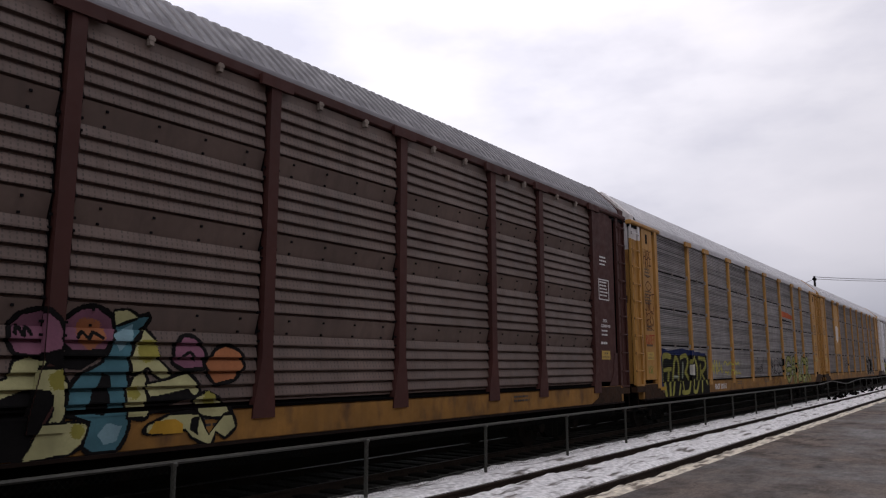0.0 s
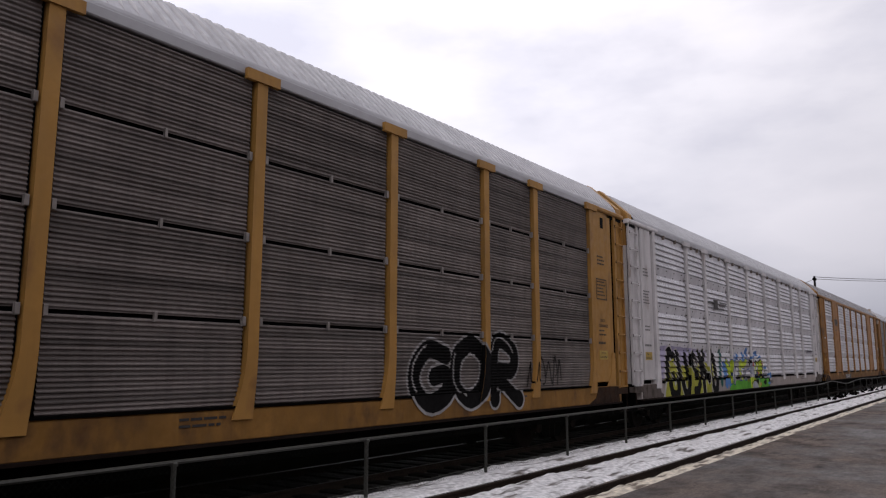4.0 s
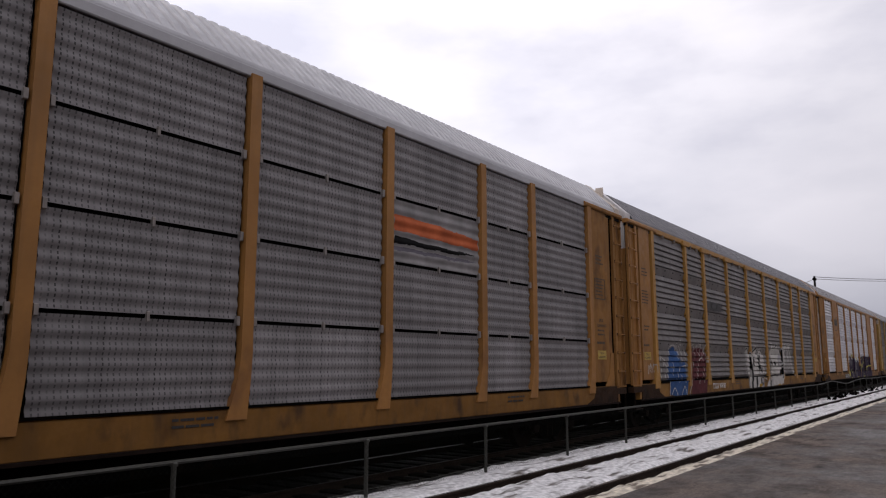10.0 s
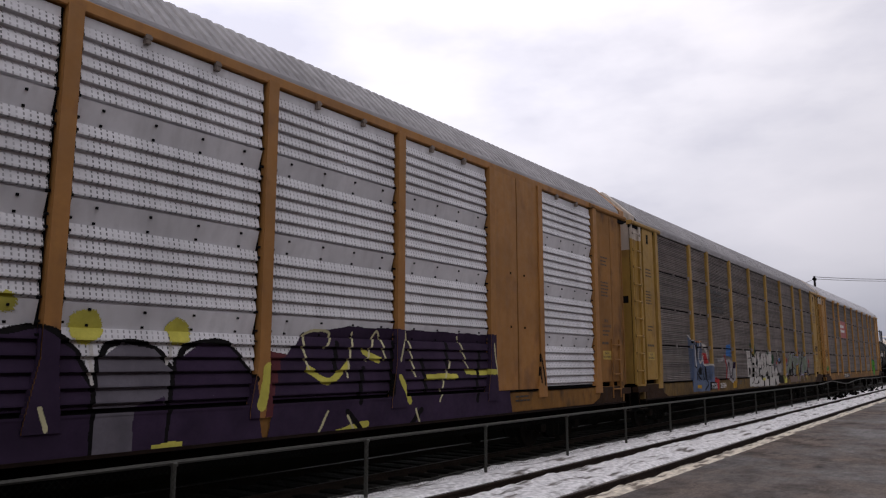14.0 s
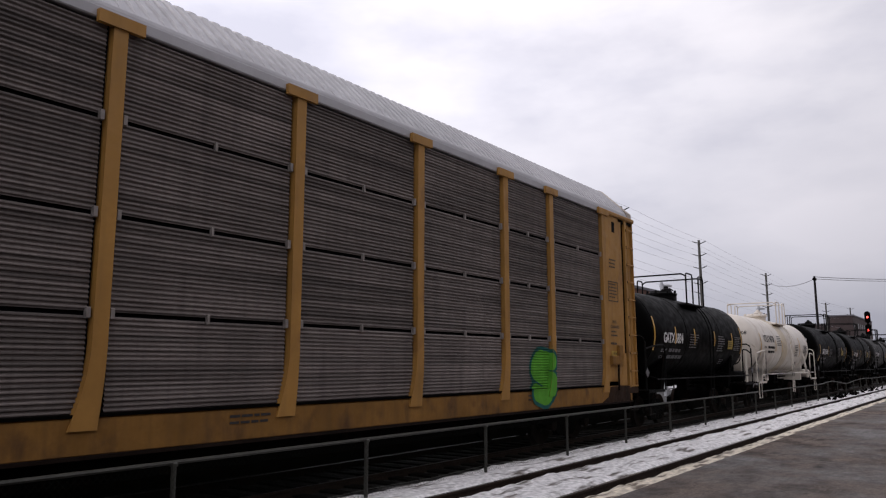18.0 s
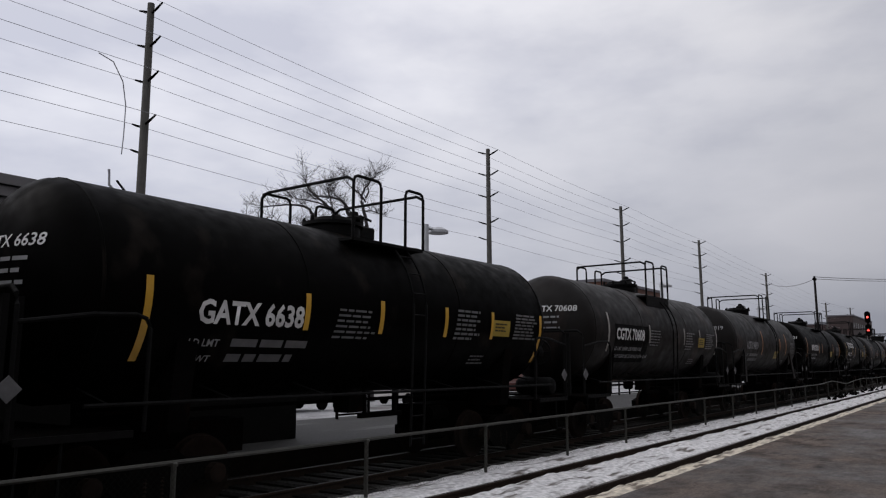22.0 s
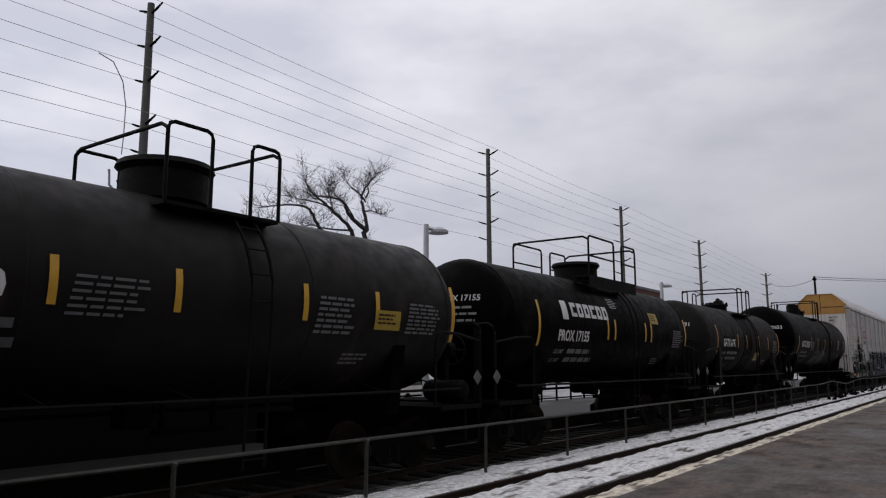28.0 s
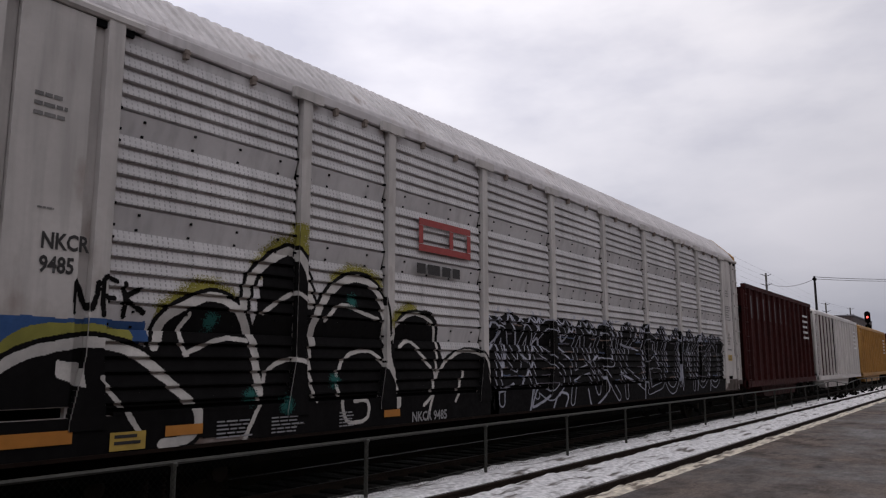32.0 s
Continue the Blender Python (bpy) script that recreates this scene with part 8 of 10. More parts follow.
def ink_dull_outlines(c):
    c.poly([(2.71, 0.94), (2.79, 1.92), (3.0, 2.28), (3.31, 2.41), (3.69, 2.27), (3.94, 1.93), (4.35, 1.93), (4.4, 1.29), (4.24, 0.86)], "dullblue")
    c.poly([(4.72, 0.88), (4.83, 2.19), (5.26, 2.39), (5.73, 2.41), (6.39, 2.35), (6.52, 1.93), (6.3, 0.86)], "wine")
    c.stroke([(2.71, 0.94), (2.79, 1.92), (3.0, 2.34), (3.26, 2.45), (3.56, 2.35), (3.68, 2.05)], 0.016, "white")
    c.stroke([(3.56, 2.27), (3.62, 2.54), (3.76, 2.02)], 0.016, "white")
    c.stroke([(3.82, 2.27), (3.95, 2.62), (4.07, 1.9)], 0.016, "white")
    c.stroke([(4.37, 2.31), (4.41, 1.93)], 0.016, "white")
    c.stroke([(3.23, 1.92), (3.22, 1.54)], 0.016, "white")
    c.stroke([(3.03, 1.77), (3.48, 1.77)], 0.016, "white")
    c.stroke([(3.56, 1.29), (3.79, 1.68), (4.07, 1.8), (4.35, 1.8)], 0.016, "white")
    c.stroke([(3.92, 1.55), (4.18, 1.3)], 0.016, "white")
    c.stroke([(4.93, 1.93), (5.02, 2.39), (5.27, 2.46), (5.39, 2.06)], 0.016, "white")
    c.stroke([(5.41, 2.33), (5.64, 2.47), (5.81, 2.13)], 0.016, "white")
    c.stroke([(5.83, 2.41), (5.97, 2.51), (6.19, 1.93)], 0.016, "white")
    c.stroke([(6.31, 2.21), (6.57, 2.5), (6.59, 1.93)], 0.016, "white")
    c.stroke([(5.56, 1.26), (5.7, 1.93), (6.2, 2.07)], 0.016, "white")
    c.stroke([(4.9, 1.38), (5.23, 1.93)], 0.016, "white")
    c.stroke([(6.07, 1.25), (6.37, 1.79)], 0.016, "white")
    c.stroke([(2.09, 1.92), (2.21, 2.09), (2.44, 1.92), (2.2, 1.69), (2.12, 1.41)], 0.016, "white")
    c.stroke([(2.44, 2.04), (2.55, 1.81), (2.71, 1.75), (2.42, 1.44)], 0.016, "white")
    c.stroke([(4.7, 1.93), (4.71, 1.29), (4.52, 0.91)], 0.016, "white")
    c.stroke([(2.87, 0.96), (3.13, 1.15), (3.37, 0.94)], 0.016, "white")
    c.stroke([(3.76, 0.92), (4.04, 1.18), (4.24, 0.92)], 0.016, "white")


def ink_white_blocks_green(c):
    c.poly([(11.61, 2.41), (12.15, 2.39), (12.38, 2.28), (13.03, 2.4), (13.67, 2.35), (13.86, 2.3), (14.52, 2.34), (14.79, 2.27), (15.36, 2.4), (15.72, 2.46), (15.8, 1.87), (16.13, 1.79), (16.59, 1.78), (17.1, 1.23), (16.98, 1.02), (16.16, 0.92), (14.95, 0.93), (13.3, 0.94), (11.93, 0.97), (11.64, 0.98)], "white")
    c.poly([(12.51, 2.25), (12.47, 2.43), (12.59, 2.68), (12.7, 2.67), (12.73, 2.38), (12.62, 2.23)], "darkgreen")
    c.poly([(14.88, 2.43), (15.28, 2.42), (15.19, 2.27), (15.03, 2.19)], "darkgreen")
    c.disc((12.24, 2.59), 0.12, "darkgreen")
    c.stroke([(12.12, 2.55), (12.33, 2.54), (12.4, 2.31), (12.62, 2.19), (12.77, 2.29), (12.83, 2.42)], 0.018, "olive")
    c.stroke([(13.13, 2.42), (13.7, 2.42), (13.86, 2.33), (14.02, 2.39), (14.83, 2.4), (15.03, 2.25), (15.27, 2.31)], 0.016, "haze")
    c.stroke([(11.84, 2.08), (12.0, 2.1), (12.17, 2.04), (12.32, 1.9), (12.39, 1.73), (12.38, 1.55), (12.28, 1.33), (12.25, 1.2), (12.13, 1.12), (11.98, 1.09)], 0.02, "black")
    c.poly([(11.82, 1.72), (12.0, 1.72), (12.08, 1.62), (12.05, 1.51), (11.95, 1.43), (11.85, 1.38)], "black")
    c.poly([(12.15, 2.39), (12.32, 2.39), (12.3, 2.19), (12.36, 1.9), (12.25, 2.04), (12.15, 2.12)], "black")
    c.stroke([(12.31, 2.39), (12.41, 2.25), (12.5, 2.16), (12.69, 2.13), (12.87, 2.21), (13.05, 2.39)], 0.03, "black")
    c.poly([(12.77, 2.28), (13.04, 2.45), (13.03, 2.3), (12.88, 2.16)], "black")
    c.poly([(13.07, 2.4), (13.2, 2.36), (13.21, 2.15), (13.34, 2.0), (13.3, 1.87), (13.21, 1.73), (13.35, 1.7), (13.08, 1.68), (13.08, 1.84), (12.72, 1.75), (12.65, 1.84), (12.96, 1.9), (13.09, 1.99)], "black")
    c.stroke([(12.41, 2.07), (12.46, 1.81), (12.73, 1.65)], 0.015, "black")
    c.poly([(12.46, 1.55), (12.52, 1.58), (12.55, 1.52), (12.74, 1.48), (12.99, 1.53), (12.84, 1.39), (12.72, 1.28), (12.6, 1.29), (12.48, 1.35)], "black")
    c.stroke([(12.83, 1.51), (13.08, 1.62), (13.11, 1.71)], 0.015, "black")
    c.stroke([(12.25, 1.2), (12.35, 1.11), (12.71, 1.07), (13.09, 1.08)], 0.012, "black")
    c.poly([(12.86, 1.08), (13.11, 1.26), (13.14, 1.08)], "black")
    c.stroke([(13.35, 1.7), (13.32, 1.4), (13.26, 0.94)], 0.012, "black")
    c.poly([(13.63, 2.3), (13.98, 2.31), (13.87, 2.17), (13.8, 2.02), (13.73, 1.99), (13.66, 2.09)], "black")
    c.poly([(13.54, 1.76), (13.67, 1.67), (13.82, 1.72), (13.92, 1.88), (13.92, 1.64), (13.62, 1.61), (13.6, 1.48), (13.63, 1.37), (14.09, 1.44), (14.08, 1.31), (13.77, 1.29), (13.79, 1.17), (13.63, 1.19), (13.5, 1.28), (13.42, 1.41), (13.42, 1.61)], "black")
    c.poly([(14.31, 2.34), (14.37, 2.18), (14.35, 1.96), (14.44, 1.87), (14.38, 1.71), (14.27, 1.6), (14.26, 1.77), (14.3, 1.97), (14.31, 2.18)], "black")
    c.poly([(14.74, 2.34), (14.87, 2.2), (14.9, 1.9), (14.95, 1.83), (14.73, 1.75), (14.79, 1.98)], "black")
    c.stroke([(14.73, 1.75), (14.95, 1.82), (15.19, 1.83), (15.3, 1.7), (15.26, 1.46), (15.22, 1.28)], 0.015, "black")
    c.poly([(14.48, 1.21), (14.53, 1.38), (14.7, 1.51), (14.87, 1.58), (14.97, 1.5), (15.0, 1.18), (14.97, 0.95), (14.75, 0.93), (14.8, 1.23)], "black")
    c.poly([(13.89, 1.18), (14.07, 1.2), (14.06, 0.94), (13.87, 0.94)], "black")
    c.stroke([(15.34, 2.44), (15.4, 2.06), (15.35, 1.61), (15.26, 1.31)], 0.02, "black")
    c.poly([(15.29, 1.91), (15.48, 2.06), (15.63, 2.05), (15.7, 1.83)], "black")
    c.poly([(15.26, 1.38), (15.4, 1.45), (15.61, 1.36), (15.51, 1.28), (15.31, 1.29)], "black")
    c.poly([(13.79, 1.28), (14.23, 1.3), (14.22, 1.19), (13.79, 1.18)], "yellow")
    c.stroke([(15.78, 2.42), (15.8, 1.83)], 0.015, "black")
    c.stroke([(15.39, 1.79), (16.13, 1.79)], 0.012, "black")
    c.poly([(15.82, 2.22), (16.11, 2.31), (16.23, 2.15), (16.13, 1.87), (15.82, 1.84)], "darkgreen")
    c.poly([(16.13, 1.83), (16.59, 1.91), (16.36, 1.58), (16.2, 1.51)], "haze")
    c.poly([(16.23, 1.41), (16.57, 1.74), (16.87, 1.39)], "white")
    c.stroke([(16.14, 1.43), (16.57, 1.76), (16.91, 1.4)], 0.02, "black")
    c.poly([(16.83, 1.99), (17.22, 1.91), (17.76, 1.82), (17.63, 1.47), (17.1, 1.48), (16.9, 1.66)], "grey")
    c.disc((16.77, 1.91), 0.09, "red")
    c.stroke([(16.84, 2.42), (16.85, 2.08), (17.22, 1.91), (17.62, 1.98)], 0.04, "black")
    c.stroke([(17.08, 2.52), (17.12, 2.04)], 0.03, "white")
    c.poly([(17.13, 2.13), (17.48, 2.13), (17.41, 2.0), (17.14, 1.98)], "blue")
    c.disc((17.29, 2.26), 0.09, "black")
    c.poly([(16.66, 1.4), (17.1, 1.48), (17.63, 1.25), (17.66, 0.98), (16.68, 1.03)], "black")
    c.poly([(15.98, 1.24), (16.33, 0.97), (15.94, 0.92)], "black")
    c.poly([(17.63, 1.34), (18.08, 1.32), (17.99, 1.05), (17.78, 0.96)], "olive")
    c.poly([(18.03, 1.26), (18.43, 1.21), (18.38, 1.0), (17.92, 0.98)], "yellow")
    piece = [(19.41, 2.38), (19.86, 2.39), (20.11, 2.22), (20.19, 2.0), (19.93, 1.83), (19.76, 1.63), (19.2, 1.54), (18.74, 1.38), (18.69, 1.67), (19.05, 1.79), (19.28, 2.0), (19.36, 2.21)]
    c.stroke(piece + piece[:1], 0.05, "black")
    c.stroke(piece + piece[:1], 0.028, "lilac")
    c.poly(piece, "sage")
    piece = [(20.29, 2.35), (20.55, 2.36), (20.61, 2.22), (21.08, 2.19), (21.09, 1.96), (20.71, 1.64), (20.66, 1.38), (20.34, 1.36), (20.24, 1.52), (20.37, 1.74), (20.28, 2.0)]
    c.stroke(piece + piece[:1], 0.05, "black")
    c.stroke(piece + piece[:1], 0.028, "lilac")
    c.poly(piece, "sage")
    piece = [(21.59, 2.14), (21.8, 2.27), (22.11, 2.35), (22.32, 2.25), (22.36, 1.97), (22.08, 1.77), (21.87, 1.63), (21.57, 1.38), (21.26, 1.36), (21.37, 1.73)]
    c.stroke(piece + piece[:1], 0.05, "black")
    c.stroke(piece + piece[:1], 0.028, "lilac")
    c.poly(piece, "sage")
    piece = [(22.6, 2.39), (22.81, 2.12), (23.22, 2.33), (23.46, 2.31), (23.54, 1.82), (23.69, 1.37), (23.39, 1.36), (23.24, 1.72), (22.94, 1.52), (22.6, 1.35), (22.27, 1.38), (22.35, 1.77), (22.47, 2.02)]
    c.stroke(piece + piece[:1], 0.05, "black")
    c.stroke(piece + piece[:1], 0.028, "lilac")
    c.poly(piece, "sage")
    c.poly([(19.08, 1.48), (19.31, 1.62), (19.52, 1.76), (19.55, 1.59), (19.84, 1.63), (19.97, 1.96), (20.19, 2.02), (20.27, 1.83), (20.26, 1.65), (20.09, 1.39), (20.34, 1.33), (19.92, 1.34), (19.88, 1.55), (19.51, 1.35), (19.27, 1.37)], "black")
    c.poly([(21.2, 2.31), (21.59, 2.25), (21.4, 1.82), (21.17, 1.41), (20.93, 1.31), (20.98, 1.55), (21.14, 1.87)], "black")
    c.poly([(22.38, 2.4), (22.55, 2.16), (22.41, 1.91), (22.0, 1.71), (22.09, 1.57), (21.86, 1.38), (21.53, 1.32), (21.76, 1.54), (21.98, 1.82), (22.29, 2.02)], "black")
    c.poly([(23.52, 2.32), (23.69, 1.82), (24.01, 1.23), (23.65, 1.24), (23.4, 1.82)], "black")
    c.poly([(22.8, 1.41), (23.17, 1.6), (23.39, 1.35)], "black")
    c.poly([(19.71, 2.47), (19.99, 2.48), (19.94, 2.3), (19.73, 2.32)], "black")
    c.poly([(20.6, 2.38), (20.83, 2.38), (20.8, 2.23), (20.64, 2.25)], "black")
    c.stroke([(19.37, 2.36), (19.33, 2.08), (18.97, 1.77)], 0.02, "black")
    c.stroke([(20.37, 1.68), (20.71, 1.59), (20.66, 1.38)], 0.02, "black")
    c.stroke([(18.6, 1.34), (23.75, 1.3)], 0.02, "black")
    c.stroke([(20.29, 2.35), (20.28, 2.0)], 0.02, "black")
    c.poly([(21.15, 2.71), (21.44, 2.72), (21.51, 2.22), (21.09, 2.28)], "red")
    c.poly([(20.12, 1.87), (20.29, 1.91), (20.27, 1.67), (20.16, 1.61)], "rust")
    c.disc((18.75, 2.01), 0.16, "red")
    c.disc((24.23, 1.98), 0.13, "red")
    c.disc((24.18, 1.76), 0.1, "red")
    c.disc((18.86, 1.89), 0.07, "sprayblue")
    c.stroke([(18.14, 1.21), (18.21, 1.37), (18.42, 1.43), (18.6, 1.35), (18.61, 1.19)], 0.022, "lilac")
    c.stroke([(21.44, 1.01), (21.55, 1.26), (21.85, 1.32), (22.27, 1.29), (22.45, 1.04)], 0.022, "lilac")
    c.stroke([(19.83, 1.31), (20.25, 1.21), (20.38, 1.01)], 0.022, "lilac")
    c.poly([(19.08, 1.27), (21.26, 1.26), (21.34, 1.01), (19.19, 1.0)], "clay")
    c.poly([(18.59, 1.3), (18.89, 1.3), (18.9, 1.16), (18.67, 1.16)], "black")
    c.poly([(18.09, 1.21), (18.38, 1.21), (18.37, 1.11), (18.1, 1.11)], "yellow")
    c.disc((20.92, 1.15), 0.1, "mustard")
    c.disc((23.2, 1.16), 0.1, "mustard")
    c.stroke([(24.55, 1.06), (24.63, 1.26), (25.17, 1.27), (25.22, 1.06)], 0.03, "lilac")


def ink_moss_letters(c):
    c.stroke([(12.9, 1.46), (13.06, 1.78), (13.2, 1.6), (13.25, 1.84), (13.45, 2.15)], 0.02, "black")
    c.stroke([(13.17, 1.6), (13.33, 1.71), (13.44, 1.59), (13.53, 1.74), (13.51, 1.56)], 0.02, "black")
    c.stroke([(13.54, 1.59), (13.67, 1.77), (13.82, 1.71), (13.72, 1.55), (13.9, 1.58)], 0.02, "black")
    c.stroke([(13.89, 1.74), (14.11, 1.87), (14.05, 1.57), (14.43, 2.14)], 0.02, "black")
    c.stroke([(13.96, 1.77), (14.21, 1.49)], 0.02, "black")
    c.stroke([(15.5, 2.06), (15.65, 1.91), (15.52, 1.53), (15.72, 1.45)], 0.024, "black")
    c.stroke([(15.85, 2.1), (16.02, 1.91), (15.97, 1.67), (15.81, 1.83), (15.85, 2.1)], 0.024, "black")
    c.stroke([(16.57, 2.07), (16.29, 1.91), (16.25, 1.51), (16.7, 1.46)], 0.024, "black")
    c.stroke([(16.87, 2.03), (17.05, 1.91), (16.94, 1.49), (17.58, 1.48)], 0.024, "black")
    c.stroke([(17.18, 1.74), (17.44, 1.91), (17.64, 1.74)], 0.024, "black")
    c.stroke([(17.7, 2.09), (17.87, 1.91), (17.78, 1.69)], 0.024, "black")
    for line in ([(15.5, 1.2), (15.62, 0.98), (15.8, 1.24)], [(15.72, 1.22), (15.78, 0.98), (15.98, 1.22), (15.95, 0.98)], [(16.05, 1.2), (16.1, 1.0), (16.3, 1.02), (16.38, 1.22), (16.2, 1.2)],
                 [(16.42, 1.2), (16.45, 1.0), (16.6, 1.2), (16.68, 0.98), (16.78, 1.2)], [(16.85, 1.24), (17.08, 1.22), (17.06, 1.05), (16.92, 0.95), (16.82, 1.1)]):
        c.stroke(line, 0.024, "rust")
        c.stroke([(p + 0.03, q - 0.01) for p, q in line], 0.009, "amber")
    for line in ([(15.5, 2.05), (15.62, 2.12), (15.78, 1.9), (15.7, 1.62), (15.52, 1.7)], [(15.98, 2.0), (15.9, 1.75), (15.95, 1.5), (16.12, 1.45)], [(16.2, 1.42), (16.42, 1.86), (16.46, 1.6), (16.75, 1.5)],
                 [(16.93, 2.11), (17.12, 2.1), (17.19, 1.96), (16.91, 1.55), (17.1, 1.4), (17.32, 1.45), (17.31, 1.59)], [(17.35, 2.1), (17.45, 1.85), (17.75, 1.68), (17.62, 1.95), (17.5, 1.9)], [(17.8, 2.1), (18.02, 2.08), (18.0, 1.82), (17.84, 1.8)], [(17.92, 1.7), (17.95, 1.35)]):
        c.stroke(line, 0.022, "black")
    letters = (
        ([(19.76, 1.96), (19.42, 2.12), (19.05, 2.08), (18.78, 1.86), (18.63, 1.58), (18.6, 1.3), (18.76, 1.12), (19.0, 1.1), (19.38, 1.25), (19.66, 1.42)], [(18.95, 1.58), (19.75, 1.6), (19.7, 1.4)], [(19.74, 2.16), (19.7, 1.96)]),
        ([(20.12, 1.9), (20.36, 2.08), (20.66, 2.1), (20.63, 1.75)], [(20.04, 1.7), (20.66, 1.7), (20.6, 1.42), (20.5, 1.02)], [(20.3, 1.5), (20.16, 1.22), (20.2, 0.98)]),
        ([(21.02, 1.85), (21.2, 2.1), (21.42, 2.16), (21.52, 1.98), (21.4, 1.8), (21.7, 1.68), (21.72, 1.45), (21.42, 1.27), (21.1, 1.25)], [(21.22, 2.05), (21.25, 1.3)], [(21.2, 1.1), (21.8, 1.12)]),
        ([(22.57, 2.16), (22.24, 1.86), (22.18, 1.43), (22.42, 1.15), (22.82, 1.22), (23.06, 1.58), (22.92, 2.0), (22.57, 2.16)], [(22.3, 1.02), (23.1, 1.06)]),
        ([(23.5, 1.0), (23.5, 1.95), (23.75, 2.12), (24.0, 1.98), (23.95, 1.7), (23.6, 1.6), (24.15, 1.05)],))
    for lines in letters:
        for line in lines:
            c.stroke(line, 0.15, "black")
        for line in lines:
            c.stroke(line, 0.105, "moss")
        for line in lines:
            c.stroke([(p + 0.03, q + 0.02) for p, q in line], 0.03, "dullcream")
    c.poly([(19.3, 1.2), (19.7, 1.3), (19.55, 1.05), (19.2, 0.98)], "clay")
    c.poly([(22.6, 1.1), (23.1, 1.2), (23.0, 0.98), (22.7, 0.94)], "clay")


def ink_thin_lines(c):
    crest = [(9.3 + 0.42 * k, 3.0 - 0.28 * ((k * 5) % 3) / 2 + 0.1 * math.sin(k * 1.9)) for k in range(39)]
    c.poly([(9.3, 2.2)] + crest + [(25.6, 2.6), (25.5, 0.89), (9.65, 0.89), (9.37, 1.92)], "black")
    for k in range(150):
        x, z = c.rnd.uniform(9.8, 25.0), 1.41 + 0.17 * c.rnd.randint(0, 7) + c.rnd.uniform(0.02, 0.07)
        c.stroke([(x, z), (x + c.rnd.uniform(0.1, 0.5), z)], 0.012, c.rnd.choice(("haze", "clay", "slate", "haze")), False)
    for k in range(0, 38, 1):
        p, q = crest[k], crest[k + 1]
        c.stroke([p, ((p[0] + q[0]) / 2, min(p[1], q[1]) - 0.12), q], 0.022, "silver")
    c.piece(10.0, 17.6, 1.05, 2.75, (8, 5, 1, 4, 7), [(0.04, "silver"), (0.012, "black")], 0.1, 0.2)
    c.piece(17.8, 25.0, 1.05, 2.7, (2, 6, 8, 0, 3), [(0.035, "silver"), (0.01, "black")], 0.1, 0.2)
    c.stroke([(9.48, 2.36), (9.9, 2.7), (10.12, 2.49), (9.68, 2.14), (9.48, 2.36)], 0.028, "silver")
    c.stroke([(10.02, 2.82), (10.25, 3.18), (10.58, 2.85)], 0.028, "silver")
    c.stroke([(10.58, 2.85), (10.91, 2.16), (11.27, 1.92)], 0.028, "silver")
    c.stroke([(10.7, 3.03), (11.07, 3.3), (11.44, 3.02), (11.75, 2.6)], 0.028, "silver")
    c.stroke([(11.75, 2.6), (11.96, 3.17), (12.64, 2.96)], 0.028, "silver")
    c.stroke([(12.63, 2.83), (12.89, 2.38), (13.53, 3.0)], 0.028, "silver")
    c.stroke([(12.62, 2.57), (12.6, 2.31), (13.16, 1.99)], 0.028, "silver")
    c.stroke([(13.86, 3.22), (14.3, 2.62), (14.86, 3.21)], 0.028, "silver")
    c.stroke([(14.45, 2.35), (14.25, 1.93), (14.76, 2.07)], 0.028, "silver")
    c.stroke([(10.0, 2.26), (10.21, 1.81), (10.33, 2.26)], 0.028, "silver")
    c.stroke([(11.27, 1.92), (11.66, 2.41), (11.91, 2.11)], 0.028, "silver")
    c.stroke([(10.2, 1.64), (10.38, 2.15)], 0.028, "silver")
    c.stroke([(11.0, 1.46), (11.52, 1.92)], 0.028, "silver")
    c.stroke([(9.98, 1.31), (10.65, 1.46)], 0.028, "silver")
    c.stroke([(11.36, 1.33), (11.22, 0.81)], 0.028, "silver")
    c.stroke([(11.62, 1.44), (11.35, 0.98), (12.13, 1.19)], 0.028, "silver")
    c.stroke([(12.25, 0.87), (12.54, 1.23), (12.97, 1.16), (12.8, 0.85)], 0.028, "silver")
    c.stroke([(14.04, 1.26), (14.33, 0.84), (15.21, 1.22), (15.07, 1.58)], 0.028, "silver")
    c.stroke([(15.75, 3.11), (15.64, 1.93)], 0.028, "silver")
    c.stroke([(15.92, 2.97), (17.12, 3.11)], 0.028, "silver")
    c.stroke([(16.25, 2.38), (17.45, 2.25)], 0.028, "silver")
    c.stroke([(17.76, 3.06), (17.7, 0.69)], 0.028, "silver")
    c.stroke([(16.17, 1.64), (17.35, 1.32)], 0.028, "silver")
    c.stroke([(18.58, 2.43), (18.97, 1.78)], 0.028, "silver")
    c.stroke([(19.64, 3.14), (19.68, 1.61)], 0.028, "silver")
    c.stroke([(20.69, 3.28), (20.9, 1.07)], 0.028, "silver")
    c.stroke([(21.72, 2.68), (21.8, 1.4)], 0.028, "silver")
    c.stroke([(22.95, 2.9), (22.32, 1.03)], 0.028, "silver")
    c.stroke([(24.18, 2.55), (23.69, 0.99)], 0.028, "silver")


def ink_black_tag(c):
    c.stroke([(1.52, 2.42), (1.5, 2.76), (1.67, 2.46), (1.72, 2.75)], 0.03, "black")
    c.stroke([(1.81, 2.4), (1.78, 2.79), (1.96, 2.8)], 0.03, "black")
    c.stroke([(1.8, 2.6), (1.94, 2.6)], 0.03, "black")
    c.stroke([(2.09, 2.42), (2.07, 2.78)], 0.03, "black")
    c.stroke([(2.26, 2.73), (2.1, 2.62), (2.33, 2.46)], 0.03, "black")


